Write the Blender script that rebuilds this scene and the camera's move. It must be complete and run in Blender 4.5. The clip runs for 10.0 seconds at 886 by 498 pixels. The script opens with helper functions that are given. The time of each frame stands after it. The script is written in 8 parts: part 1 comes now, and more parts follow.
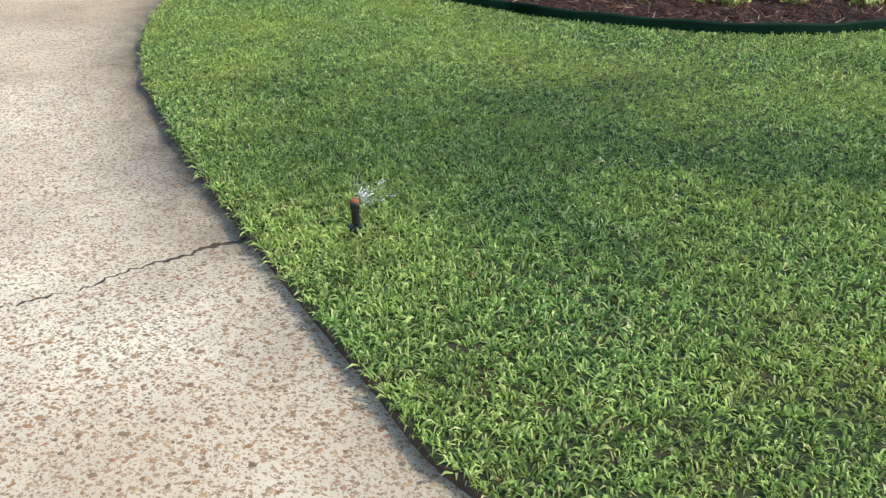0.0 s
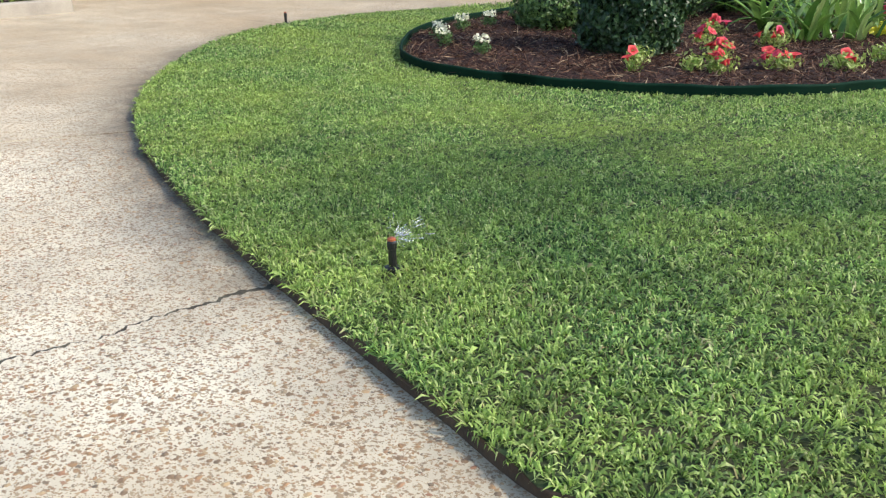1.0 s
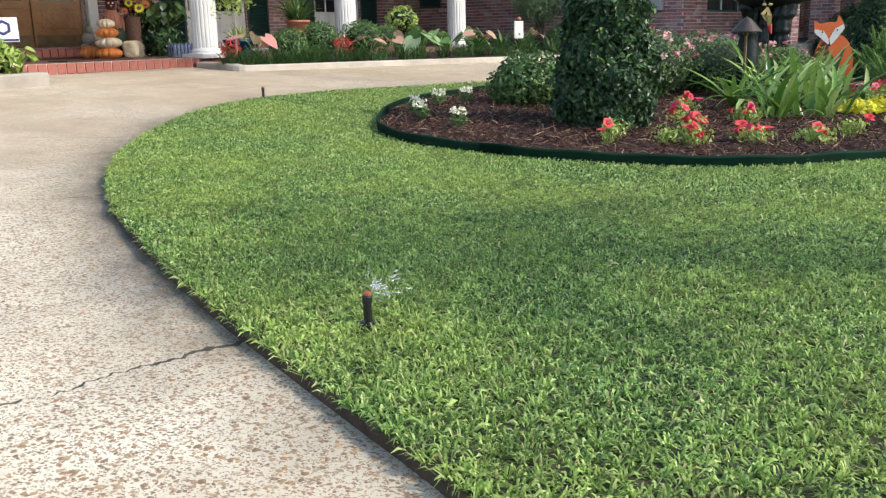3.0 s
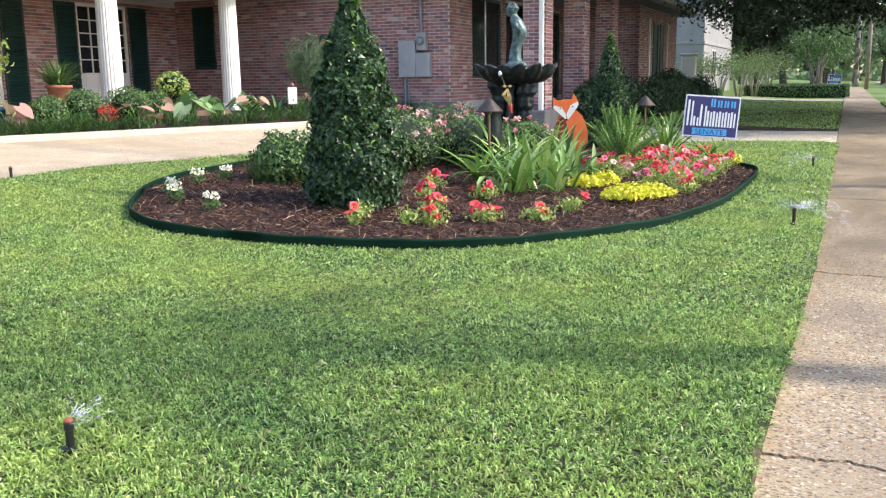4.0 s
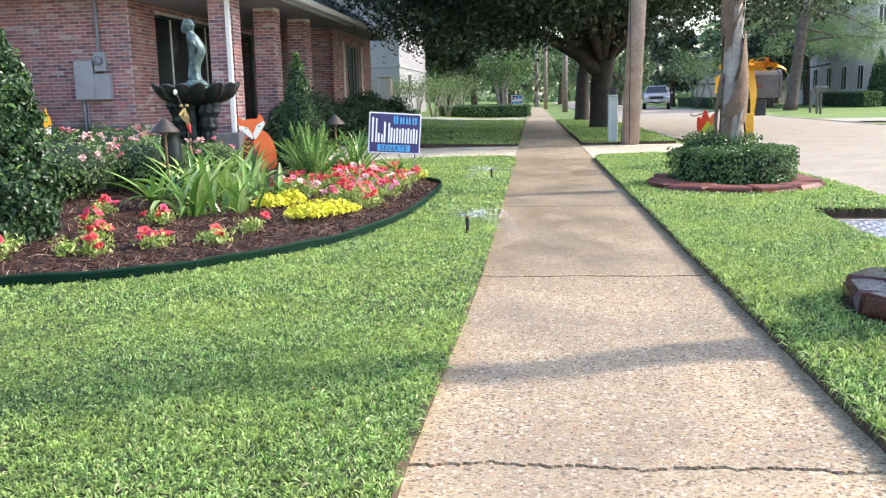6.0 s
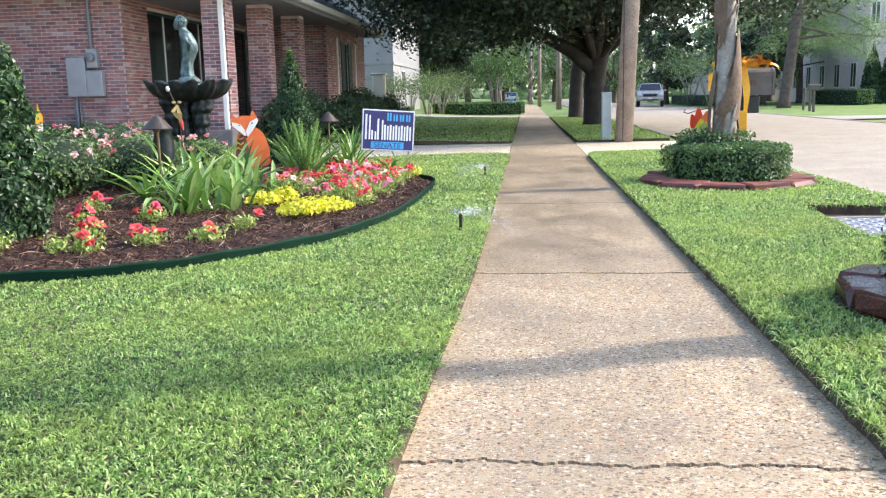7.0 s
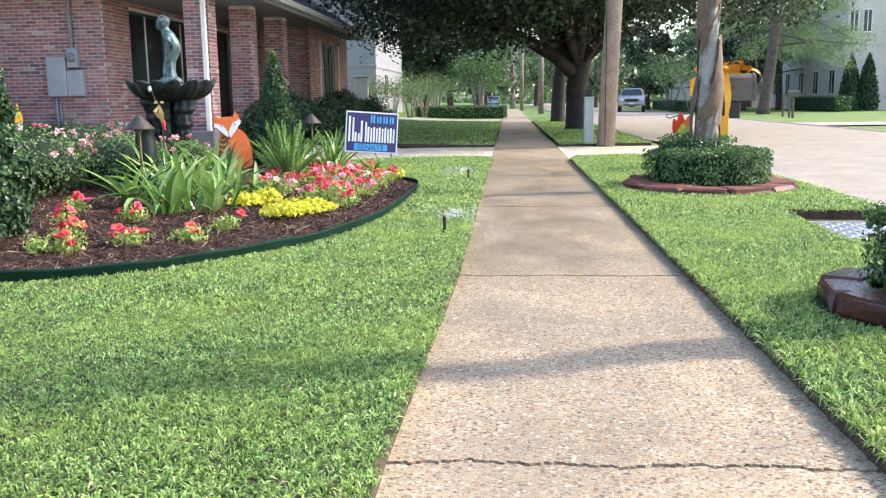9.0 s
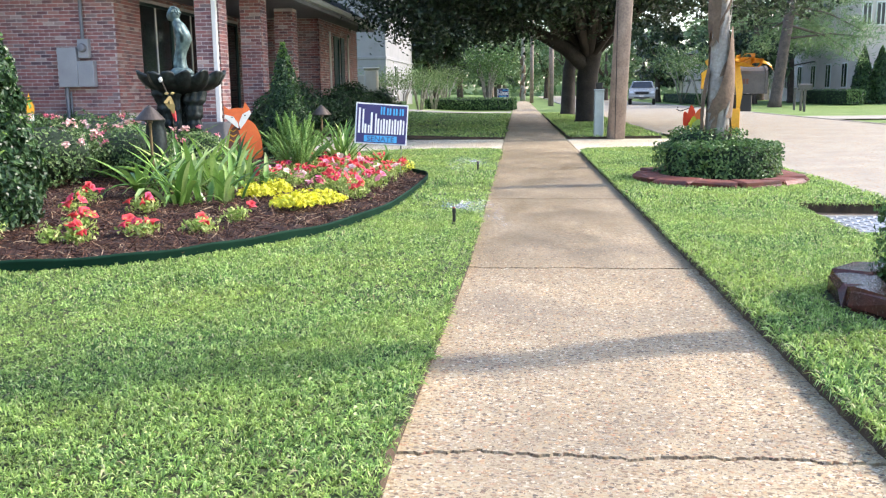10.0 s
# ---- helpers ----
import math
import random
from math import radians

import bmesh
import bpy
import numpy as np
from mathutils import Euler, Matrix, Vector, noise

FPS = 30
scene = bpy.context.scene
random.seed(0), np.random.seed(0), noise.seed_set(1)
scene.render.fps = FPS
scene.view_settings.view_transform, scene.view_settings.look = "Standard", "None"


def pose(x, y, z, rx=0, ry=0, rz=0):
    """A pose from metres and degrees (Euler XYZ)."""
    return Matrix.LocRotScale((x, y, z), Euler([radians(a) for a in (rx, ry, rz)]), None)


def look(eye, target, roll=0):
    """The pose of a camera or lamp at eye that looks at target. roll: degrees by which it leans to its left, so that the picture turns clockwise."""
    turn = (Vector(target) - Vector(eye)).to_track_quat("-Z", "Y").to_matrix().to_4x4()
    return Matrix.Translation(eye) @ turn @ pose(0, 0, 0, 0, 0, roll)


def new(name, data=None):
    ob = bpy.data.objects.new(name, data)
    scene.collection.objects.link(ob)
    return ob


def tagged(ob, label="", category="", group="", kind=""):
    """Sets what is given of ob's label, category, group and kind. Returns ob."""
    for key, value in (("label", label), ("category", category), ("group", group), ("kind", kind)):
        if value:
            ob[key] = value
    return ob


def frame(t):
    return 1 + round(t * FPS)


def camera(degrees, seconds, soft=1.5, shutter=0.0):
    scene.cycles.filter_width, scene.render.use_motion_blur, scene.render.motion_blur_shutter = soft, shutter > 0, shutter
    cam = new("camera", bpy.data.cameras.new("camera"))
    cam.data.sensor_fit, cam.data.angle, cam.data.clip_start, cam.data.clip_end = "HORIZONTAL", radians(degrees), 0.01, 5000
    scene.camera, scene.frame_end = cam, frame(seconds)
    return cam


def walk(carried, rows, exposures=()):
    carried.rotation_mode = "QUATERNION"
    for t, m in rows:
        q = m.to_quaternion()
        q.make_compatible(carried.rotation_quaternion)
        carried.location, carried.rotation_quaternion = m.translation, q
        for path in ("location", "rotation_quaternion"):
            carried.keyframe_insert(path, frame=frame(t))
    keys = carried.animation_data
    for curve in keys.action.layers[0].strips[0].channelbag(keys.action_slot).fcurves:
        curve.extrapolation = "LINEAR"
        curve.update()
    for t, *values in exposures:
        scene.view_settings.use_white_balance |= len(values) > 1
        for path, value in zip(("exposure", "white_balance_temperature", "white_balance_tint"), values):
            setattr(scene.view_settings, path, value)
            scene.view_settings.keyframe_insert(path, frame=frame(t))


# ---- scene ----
cam = camera(53.5, 10.0, 1.25)
PATH = [
    (0, (-2.528, 0.021, 1.169), (-1.207, 1.249, 0.304), -1.7),
    (0.2, (-2.605, 0.117, 1.146), (-1.233, 1.280, 0.271), -2.5),
    (0.5, (-2.647, 0.204, 1.081), (-1.225, 1.36, 0.279), -3.0),
    (0.8, (-2.649, 0.253, 0.970), (-1.215, 1.454, 0.260), -2.6),
    (1, (-2.645, 0.258, 0.946), (-1.193, 1.467, 0.291), -2.1),
    (1.5, (-2.656, 0.267, 0.886), (-1.154, 1.474, 0.352), -1.3),
    (2, (-2.651, 0.261, 0.866), (-1.145, 1.476, 0.36), -1.4),
    (3.3, (-2.6, 0.309, 0.837), (-1.048, 1.483, 0.373), -1.2),
    (3.5, (-2.622, 0.23, 0.893), (-1.039, 1.365, 0.437), -0.9),
    (3.8, (-2.640, 0.005, 1.035), (-0.926, 0.954, 0.637), -0.8),
    (4, (-2.645, -0.105, 1.108), (-0.861, 0.7085, 0.7325), -0.8),
    (4.2, (-2.590, -0.165, 1.112), (-0.746, 0.527, 0.765), -1.0),
    (4.5, (-2.558, -0.2, 1.096), (-0.653, 0.32, 0.778), -1.0),
    (4.7, (-2.510, -0.254, 1.091), (-0.579, 0.162, 0.780), -1.0),
    (5, (-2.436, -0.277, 1.079), (-0.486, 0.037, 0.765), -1.6),
    (5.5, (-2.403, -0.297, 1.053), (-0.443, -0.065, 0.73), -1.5),
    (7, (-2.387, -0.309, 1.04), (-0.426, -0.118, 0.698), -1.3),
    (7.5, (-2.4, -0.297, 1.043), (-0.438, -0.107, 0.704), -1.1),
    (8, (-2.396, -0.297, 1.041), (-0.433, -0.116, 0.703), -0.9),
    (8.5, (-2.395, -0.3, 1.038), (-0.429, -0.148, 0.705), -0.7),
    (9, (-2.387, -0.292, 1.03), (-0.421, -0.143, 0.695), -0.8),
    (9.5, (-2.402, -0.281, 1.035), (-0.438, -0.125, 0.689), -0.6),
    (10, (-2.392, -0.288, 1.028), (-0.431, -0.119, 0.676), -0.6),
]
walk(cam, [(t, look(eye, target, roll)) for t, eye, target, roll in PATH],
     [(0.0, 0.86, 6700, 10), (1.0, 0.94, 6700, 10), (3.5, 1.05, 6700, 11), (4.0, 1.52, 6750, 14), (4.5, 1.72, 6650, 14), (10.0, 1.76, 6600, 14)])

# ---- light ----
SUN = Vector((0.25, -0.97, 0.0)).normalized() * math.cos(radians(38)) + Vector((0, 0, math.sin(radians(38))))
world = bpy.data.worlds.new("sky")
scene.world = world
world.use_nodes = True
_nt = world.node_tree
_sky = _nt.nodes.new("ShaderNodeTexSky")
_sky.sky_type, _sky.sun_disc = "NISHITA", False
_sky.sun_elevation, _sky.sun_rotation = radians(38), math.atan2(SUN.x, SUN.y)
_sky.air_density, _sky.dust_density, _sky.ozone_density = 1.0, 1.4, 1.5
_nt.links.new(_sky.outputs[0], _nt.nodes["Background"].inputs[0])
_nt.nodes["Background"].inputs[1].default_value = 0.15
_lamp = bpy.data.lights.new("sun", "SUN")
_lamp.energy, _lamp.angle, _lamp.color = 1.75, radians(2.6), (1.0, 0.94, 0.84)
sun = new("sun", _lamp)
sun.matrix_world = look(SUN * 60, (0, 0, 0))

# ---- small maths ----
rng = np.random.default_rng(7)
rnd = random.Random(11)


def slope(y):
    """Height of the paved ground: level by the street, rising towards the house."""
    s = np.maximum(0.0, np.minimum(y, 9.5) - 2.2)
    return 0.0716 * s * s / (s + 1.0)


def spline(pts, n=8, closed=True):
    """Catmull-Rom curve through a few control points."""
    p = np.array(pts, float)
    m = len(p)
    out = []
    for i in range(m if closed else m - 1):
        a, b, c, d = (p[(i + k) % m] if closed else p[min(max(i + k, 0), m - 1)] for k in (-1, 0, 1, 2))
        for t in np.linspace(0, 1, n, endpoint=False):
            out.append(0.5 * (2 * b + (c - a) * t + (2 * a - 5 * b + 4 * c - d) * t * t + (3 * b - a - 3 * c + d) * t ** 3))
    if not closed:
        out.append(p[-1])
    return np.array(out)


def inside(poly, x, y):
    r = np.zeros(x.shape, bool)
    j = len(poly) - 1
    for i in range(len(poly)):
        (xi, yi), (xj, yj) = poly[i], poly[j]
        if yi != yj:
            r ^= ((yi > y) != (yj > y)) & (x < (xj - xi) * (y - yi) / (yj - yi) + xi)
        j = i
    return r


def edge_distance(poly, x, y):
    d = np.full(x.shape, 1e9)
    for i in range(len(poly)):
        a, b = poly[i - 1], poly[i]
        ab = b - a
        t = np.clip(((x - a[0]) * ab[0] + (y - a[1]) * ab[1]) / (ab @ ab + 1e-12), 0, 1)
        d = np.minimum(d, (x - a[0] - t * ab[0]) ** 2 + (y - a[1] - t * ab[1]) ** 2)
    return np.sqrt(d)


ISLAND = spline([(12.75, 0.05), (10, 0.0), (6, 0.0), (2.7, 0.0), (0.2, 0.058), (-1.0, 0.066), (-1.48, 0.3), (-1.53, 0.9), (-1.38, 1.378), (-1.09, 2.2),
                 (-0.69, 3.28), (-0.36, 4.02), (0.08, 4.72), (0.64, 5.34), (1.34, 5.94), (2.09, 6.41), (2.93, 6.66), (4.02, 6.74), (5.1, 6.50), (6.4, 6.15), (9.0, 5.3), (11.4, 3.9), (12.6, 2.2), (12.95, 1.0)], 6)
BED = spline([(1.95, 3.54), (2.05, 3.1), (2.18, 2.74), (2.35, 2.32), (2.58, 1.91), (2.91, 1.6), (3.32, 1.31), (3.9, 1.02), (4.97, 0.8), (5.93, 0.75), (7.44, 0.73),
              (8.14, 0.91), (9.36, 1.69), (10.49, 2.83), (10.25, 4.01), (8.99, 4.95), (6.91, 5.58), (4.77, 5.68), (3.39, 5.42), (2.56, 4.92), (2.13, 4.52), (1.93, 4.05)], 6)


def bed_height(x, y):
    x, y = np.asarray(x, float), np.asarray(y, float)
    d = np.where(inside(BED, x, y), edge_distance(BED, x, y), 0)
    return slope(y) + 0.045 + 0.05 * (1 - np.exp(-d / 0.6)) + 0.015 * np.sin(7.1 * x + 2 * y) * np.cos(5.3 * y - x)


def bed_z(x, y):
    return float(bed_height(np.array([x]), np.array([y]))[0])


# ---- meshes ----
class Geo:
    """Collects vertices and faces of one mesh."""

    def __init__(self):
        self.v, self.f = [], []

    def add(self, verts, faces, m=None):
        k = len(self.v)
        self.v += [tuple(m @ Vector(p)) for p in verts] if m is not None else [tuple(p) for p in verts]
        self.f += [tuple(i + k for i in f) for f in faces]
        return self

    def box(self, x0, x1, y0, y1, z0, z1, c=0.0, m=None):
        """A box, its edges chamfered by c."""
        if c <= 0:
            v = [(x, y, z) for x in (x0, x1) for y in (y0, y1) for z in (z0, z1)]
            return self.add(v, [(0, 1, 3, 2), (4, 6, 7, 5), (0, 4, 5, 1), (2, 3, 7, 6), (0, 2, 6, 4), (1, 5, 7, 3)], m)
        c = min(c, 0.45 * min(x1 - x0, y1 - y0, z1 - z0))
        v, ids = [], {}
        for a in (0, 1):
            for b in (0, 1):
                for d in (0, 1):
                    p = [(x0, x1)[a], (y0, y1)[b], (z0, z1)[d]]
                    q = [p[0] + (c, -c)[a], p[1] + (c, -c)[b], p[2] + (c, -c)[d]]
                    for k in range(3):
                        w = list(q)
                        w[k] = p[k]
                        ids[a, b, d, k] = len(v)
                        v.append(w)
        f = []
        for k in range(3):
            o = [i for i in range(3) if i != k]
            for s in (0, 1):
                q = []
                for u, w in ((0, 0), (1, 0), (1, 1), (0, 1)):
                    key = [0, 0, 0]
                    key[k], key[o[0]], key[o[1]] = s, u, w
                    q.append(ids[(*key, k)])
                f.append(tuple(q if (s == 1) == (k != 1) else q[::-1]))
            for u in (0, 1):
                for w in (0, 1):
                    e = []
                    for s, kk in ((0, o[0]), (1, o[0]), (1, o[1]), (0, o[1])):
                        key = [0, 0, 0]
                        key[k], key[o[0]], key[o[1]] = s, u, w
                        e.append(ids[(*key, kk)])
                    f.append(tuple(e))
        f += [tuple(ids[a, b, d, k] for k in range(3)) for a in (0, 1) for b in (0, 1) for d in (0, 1)]
        return self.add(v, f, m)

    def lathe(self, profile, seg=16, m=None, wave=None, caps=True):
        """A turned body from (radius, height) pairs; wave(angle, height) scales the radius."""
        v, f, n = [], [], len(profile)
        for r, z in profile:
            for i in range(seg):
                a = 2 * math.pi * i / seg
                k = r * (wave(a, z) if wave else 1)
                v.append((k * math.cos(a), k * math.sin(a), z))
        for j in range(n - 1):
            for i in range(seg):
                f.append((j * seg + i, j * seg + (i + 1) % seg, (j + 1) * seg + (i + 1) % seg, (j + 1) * seg + i))
        if caps:
            f.append(tuple(range(seg))[::-1])
            f.append(tuple(range((n - 1) * seg, n * seg)))
        return self.add(v, f, m)

    def tube(self, pts, radii, seg=8):
        """A tapered tube along a line of points."""
        p = [Vector(q) for q in pts]
        if not hasattr(radii, "__len__"):
            radii = [radii] * len(p)
        v, f = [], []
        for i, q in enumerate(p):
            d = (p[min(i + 1, len(p) - 1)] - p[max(i - 1, 0)]).normalized()
            a = d.cross(Vector((0, 0, 1)) if abs(d.z) < 0.9 else Vector((1, 0, 0))).normalized()
            b = d.cross(a)
            for k in range(seg):
                t = 2 * math.pi * k / seg
                v.append(q + radii[i] * (math.cos(t) * a + math.sin(t) * b))
        for i in range(len(p) - 1):
            for k in range(seg):
                f.append((i * seg + k, i * seg + (k + 1) % seg, (i + 1) * seg + (k + 1) % seg, (i + 1) * seg + k))
        f.append(tuple(range(seg))[::-1])
        f.append(tuple(range((len(p) - 1) * seg, len(p) * seg)))
        return self.add(v, f)

    def ball(self, c, r, seg=12, rings=8, m=None, wave=None):
        r = r if hasattr(r, "__len__") else (r, r, r)
        v, f = [], []
        for j in range(rings + 1):
            b = math.pi * j / rings
            for i in range(seg):
                a = 2 * math.pi * i / seg
                k = wave(a, b) if wave else 1
                v.append((c[0] + r[0] * k * math.sin(b) * math.cos(a), c[1] + r[1] * k * math.sin(b) * math.sin(a), c[2] + r[2] * k * math.cos(b)))
        for j in range(rings):
            for i in range(seg):
                f.append((j * seg + i, (j + 1) * seg + i, (j + 1) * seg + (i + 1) % seg, j * seg + (i + 1) % seg))
        return self.add(v, f, m)

    def prism(self, outline, z0, z1, m=None):
        """An outline in x, y, raised from z0 to z1."""
        n = len(outline)
        v = [(*p, z0) for p in outline] + [(*p, z1) for p in outline]
        f = [tuple(range(n))[::-1], tuple(range(n, 2 * n))] + [(i, (i + 1) % n, n + (i + 1) % n, n + i) for i in range(n)]
        return self.add(v, f, m)

    def ob(self, name, material, parent=None, smooth=False, label="", m=None):
        return mesh_object(name, np.array(self.v, np.float32), self.f, material, parent, smooth, label, m)


def mesh_data(name, v, f, material, smooth=False):
    me = bpy.data.meshes.new(name)
    if isinstance(f, np.ndarray):
        k = f.shape[1]
        me.vertices.add(len(v))
        me.vertices.foreach_set("co", np.asarray(v, np.float32).ravel())
        me.loops.add(f.size)
        me.loops.foreach_set("vertex_index", f.astype(np.int32).ravel())
        me.polygons.add(len(f))
        me.polygons.foreach_set("loop_start", np.arange(0, f.size, k, dtype=np.int32))
        me.update(calc_edges=True)
    else:
        me.from_pydata([tuple(map(float, p)) for p in v], [], f)
        me.update()
    me.materials.append(material)
    me.polygons.foreach_set("use_smooth", np.full(len(me.polygons), smooth))
    return me


def mesh_object(name, v, f, material, parent=None, smooth=False, label="", m=None):
    o = new(name, mesh_data(name, v, f, material, smooth))
    if m is not None:
        o.matrix_basis = m
    if parent is not None:
        o.parent = parent
    if label:
        o["label"] = label
    return o


def part(name, bm, material, parent, label="", smooth=False):
    """Links a Geo as one mesh under a thing or a part."""
    return bm.ob(name, material, parent, smooth, label)


def thing(name, label, category, at=(0, 0, 0), turn=0, group="", kind=""):
    e = new(name)
    e.empty_display_size = 0.1
    e.matrix_basis = pose(*at, 0, 0, turn)
    return tagged(e, label, category, group, kind)


# ---- materials ----
class Nodes:
    def __init__(self, name):
        self.m = bpy.data.materials.new(name)
        self.m.use_nodes = True
        self.t = self.m.node_tree
        self.bsdf = self.t.nodes["Principled BSDF"]
        self.out = self.t.nodes["Material Output"]
        self.coord = self.n("ShaderNodeTexCoord").outputs["Object"]

    def n(self, kind, ins=None, **props):
        x = self.t.nodes.new(kind)
        for k, v in props.items():
            setattr(x, k, v)
        for k, v in (ins or {}).items():
            self.put(x.inputs[k], v)
        return x

    def put(self, socket, v):
        if isinstance(v, bpy.types.NodeSocket):
            self.t.links.new(v, socket)
        else:
            socket.default_value = v

    def noise(self, scale, detail=4, rough=0.55, vec=None, dist=0.0):
        return self.n("ShaderNodeTexNoise", {"Vector": vec or self.coord, "Scale": scale, "Detail": detail, "Roughness": rough, "Distortion": dist}).outputs["Fac"]

    def voronoi(self, scale, feature="F1", vec=None, rand=1.0):
        return self.n("ShaderNodeTexVoronoi", {"Vector": vec or self.coord, "Scale": scale, "Randomness": rand}, feature=feature)

    def ramp(self, fac, stops, mode="LINEAR"):
        r = self.n("ShaderNodeValToRGB", {"Fac": fac})
        r.color_ramp.interpolation = mode
        e = r.color_ramp.elements
        while len(e) < len(stops):
            e.new(0.5)
        for el, (p, c) in zip(e, stops):
            el.position = p
            el.color = (*c, 1) if hasattr(c, "__len__") else (c, c, c, 1)
        return r.outputs["Color"]

    def mix(self, fac, a, b, mode="MIX"):
        x = self.n("ShaderNodeMix", data_type="RGBA", blend_type=mode)
        for i, v in ((0, fac), (6, a), (7, b)):
            self.put(x.inputs[i], (*v, 1) if isinstance(v, tuple) and len(v) == 3 else v)
        return x.outputs[2]

    def math(self, op, a, b=0.0):
        return self.n("ShaderNodeMath", {0: a, 1: b}, operation=op).outputs[0]

    def random(self):
        """A number for each piece: each object of its own, and each island of a joined mesh."""
        return self.math("FRACT", self.math("ADD", self.n("ShaderNodeObjectInfo").outputs["Random"], self.n("ShaderNodeNewGeometry").outputs["Random Per Island"]))

    def done(self, color, rough=0.6, height=None, strength=0.3, dist=0.01, metal=0.0, translucent=0.0, coat=0.0, spec=0.5):
        b = self.bsdf
        self.put(b.inputs["Base Color"], (*color, 1) if isinstance(color, tuple) else color)
        self.put(b.inputs["Roughness"], rough)
        self.put(b.inputs["Metallic"], metal)
        self.put(b.inputs["Specular IOR Level"], spec)
        self.put(b.inputs["Coat Weight"], coat)
        if height is not None:
            bump = self.n("ShaderNodeBump", {"Height": height, "Strength": strength, "Distance": dist})
            self.t.links.new(bump.outputs[0], b.inputs["Normal"])
        if translucent:
            tr = self.n("ShaderNodeBsdfTranslucent", {"Color": color})
            mx = self.n("ShaderNodeMixShader", {0: translucent, 1: b.outputs[0], 2: tr.outputs[0]})
            self.t.links.new(mx.outputs[0], self.out.inputs[0])
        return self.m


def surface(name, c1, c2, scale=6.0, rough=0.6, grain=60.0, bump=0.2, metal=0.0, spec=0.5, vary=0.12, coat=0.0):
    """A plain surface: two tones in large patches, fine grain, slight wear in the gloss."""
    k = Nodes(name)
    big, fine = k.noise(scale, 5), k.noise(grain, 3)
    col = k.mix(k.ramp(big, [(0.35, 0.0), (0.68, 1.0)]), c1, c2)
    col = k.mix(1.0, col, k.ramp(fine, [(0.3, 1 - vary), (0.7, 1 + vary)]), "MULTIPLY")
    r = k.ramp(fine, [(0.3, max(0.02, rough - 0.08)), (0.7, min(1, rough + 0.08))])
    return k.done(col, r, fine, bump, 0.004, metal, 0.0, coat, spec)


def leafy(name, stops, rough=0.45, translucent=0.3, spec=0.5, patch=None, tufts=False):
    """Leaves: each one takes its own tone from the stops; patch adds broad drifts of colour, tufts a growth in uneven tussocks."""
    k = Nodes(name)
    col = k.ramp(k.random(), stops)
    if patch:
        col = k.mix(k.ramp(k.noise(patch[0], 3), [(0.38, 0.0), (0.66, 1.0)]), col, k.mix(0.5, col, patch[1]))
    if tufts:
        col = k.mix(1.0, col, k.ramp(k.noise(15.0, 3, 0.6), [(0.32, 0.78), (0.68, 1.30)]), "MULTIPLY")
        col = k.mix(1.0, col, k.ramp(k.noise(4.2, 3, 0.6), [(0.32, 0.92), (0.68, 1.14)]), "MULTIPLY")
    vein = k.noise(90, 2)
    col = k.mix(1.0, col, k.ramp(vein, [(0.3, 0.85), (0.7, 1.12)]), "MULTIPLY")
    return k.done(col, rough, None, 0, 0, 0, translucent, 0.0, spec)


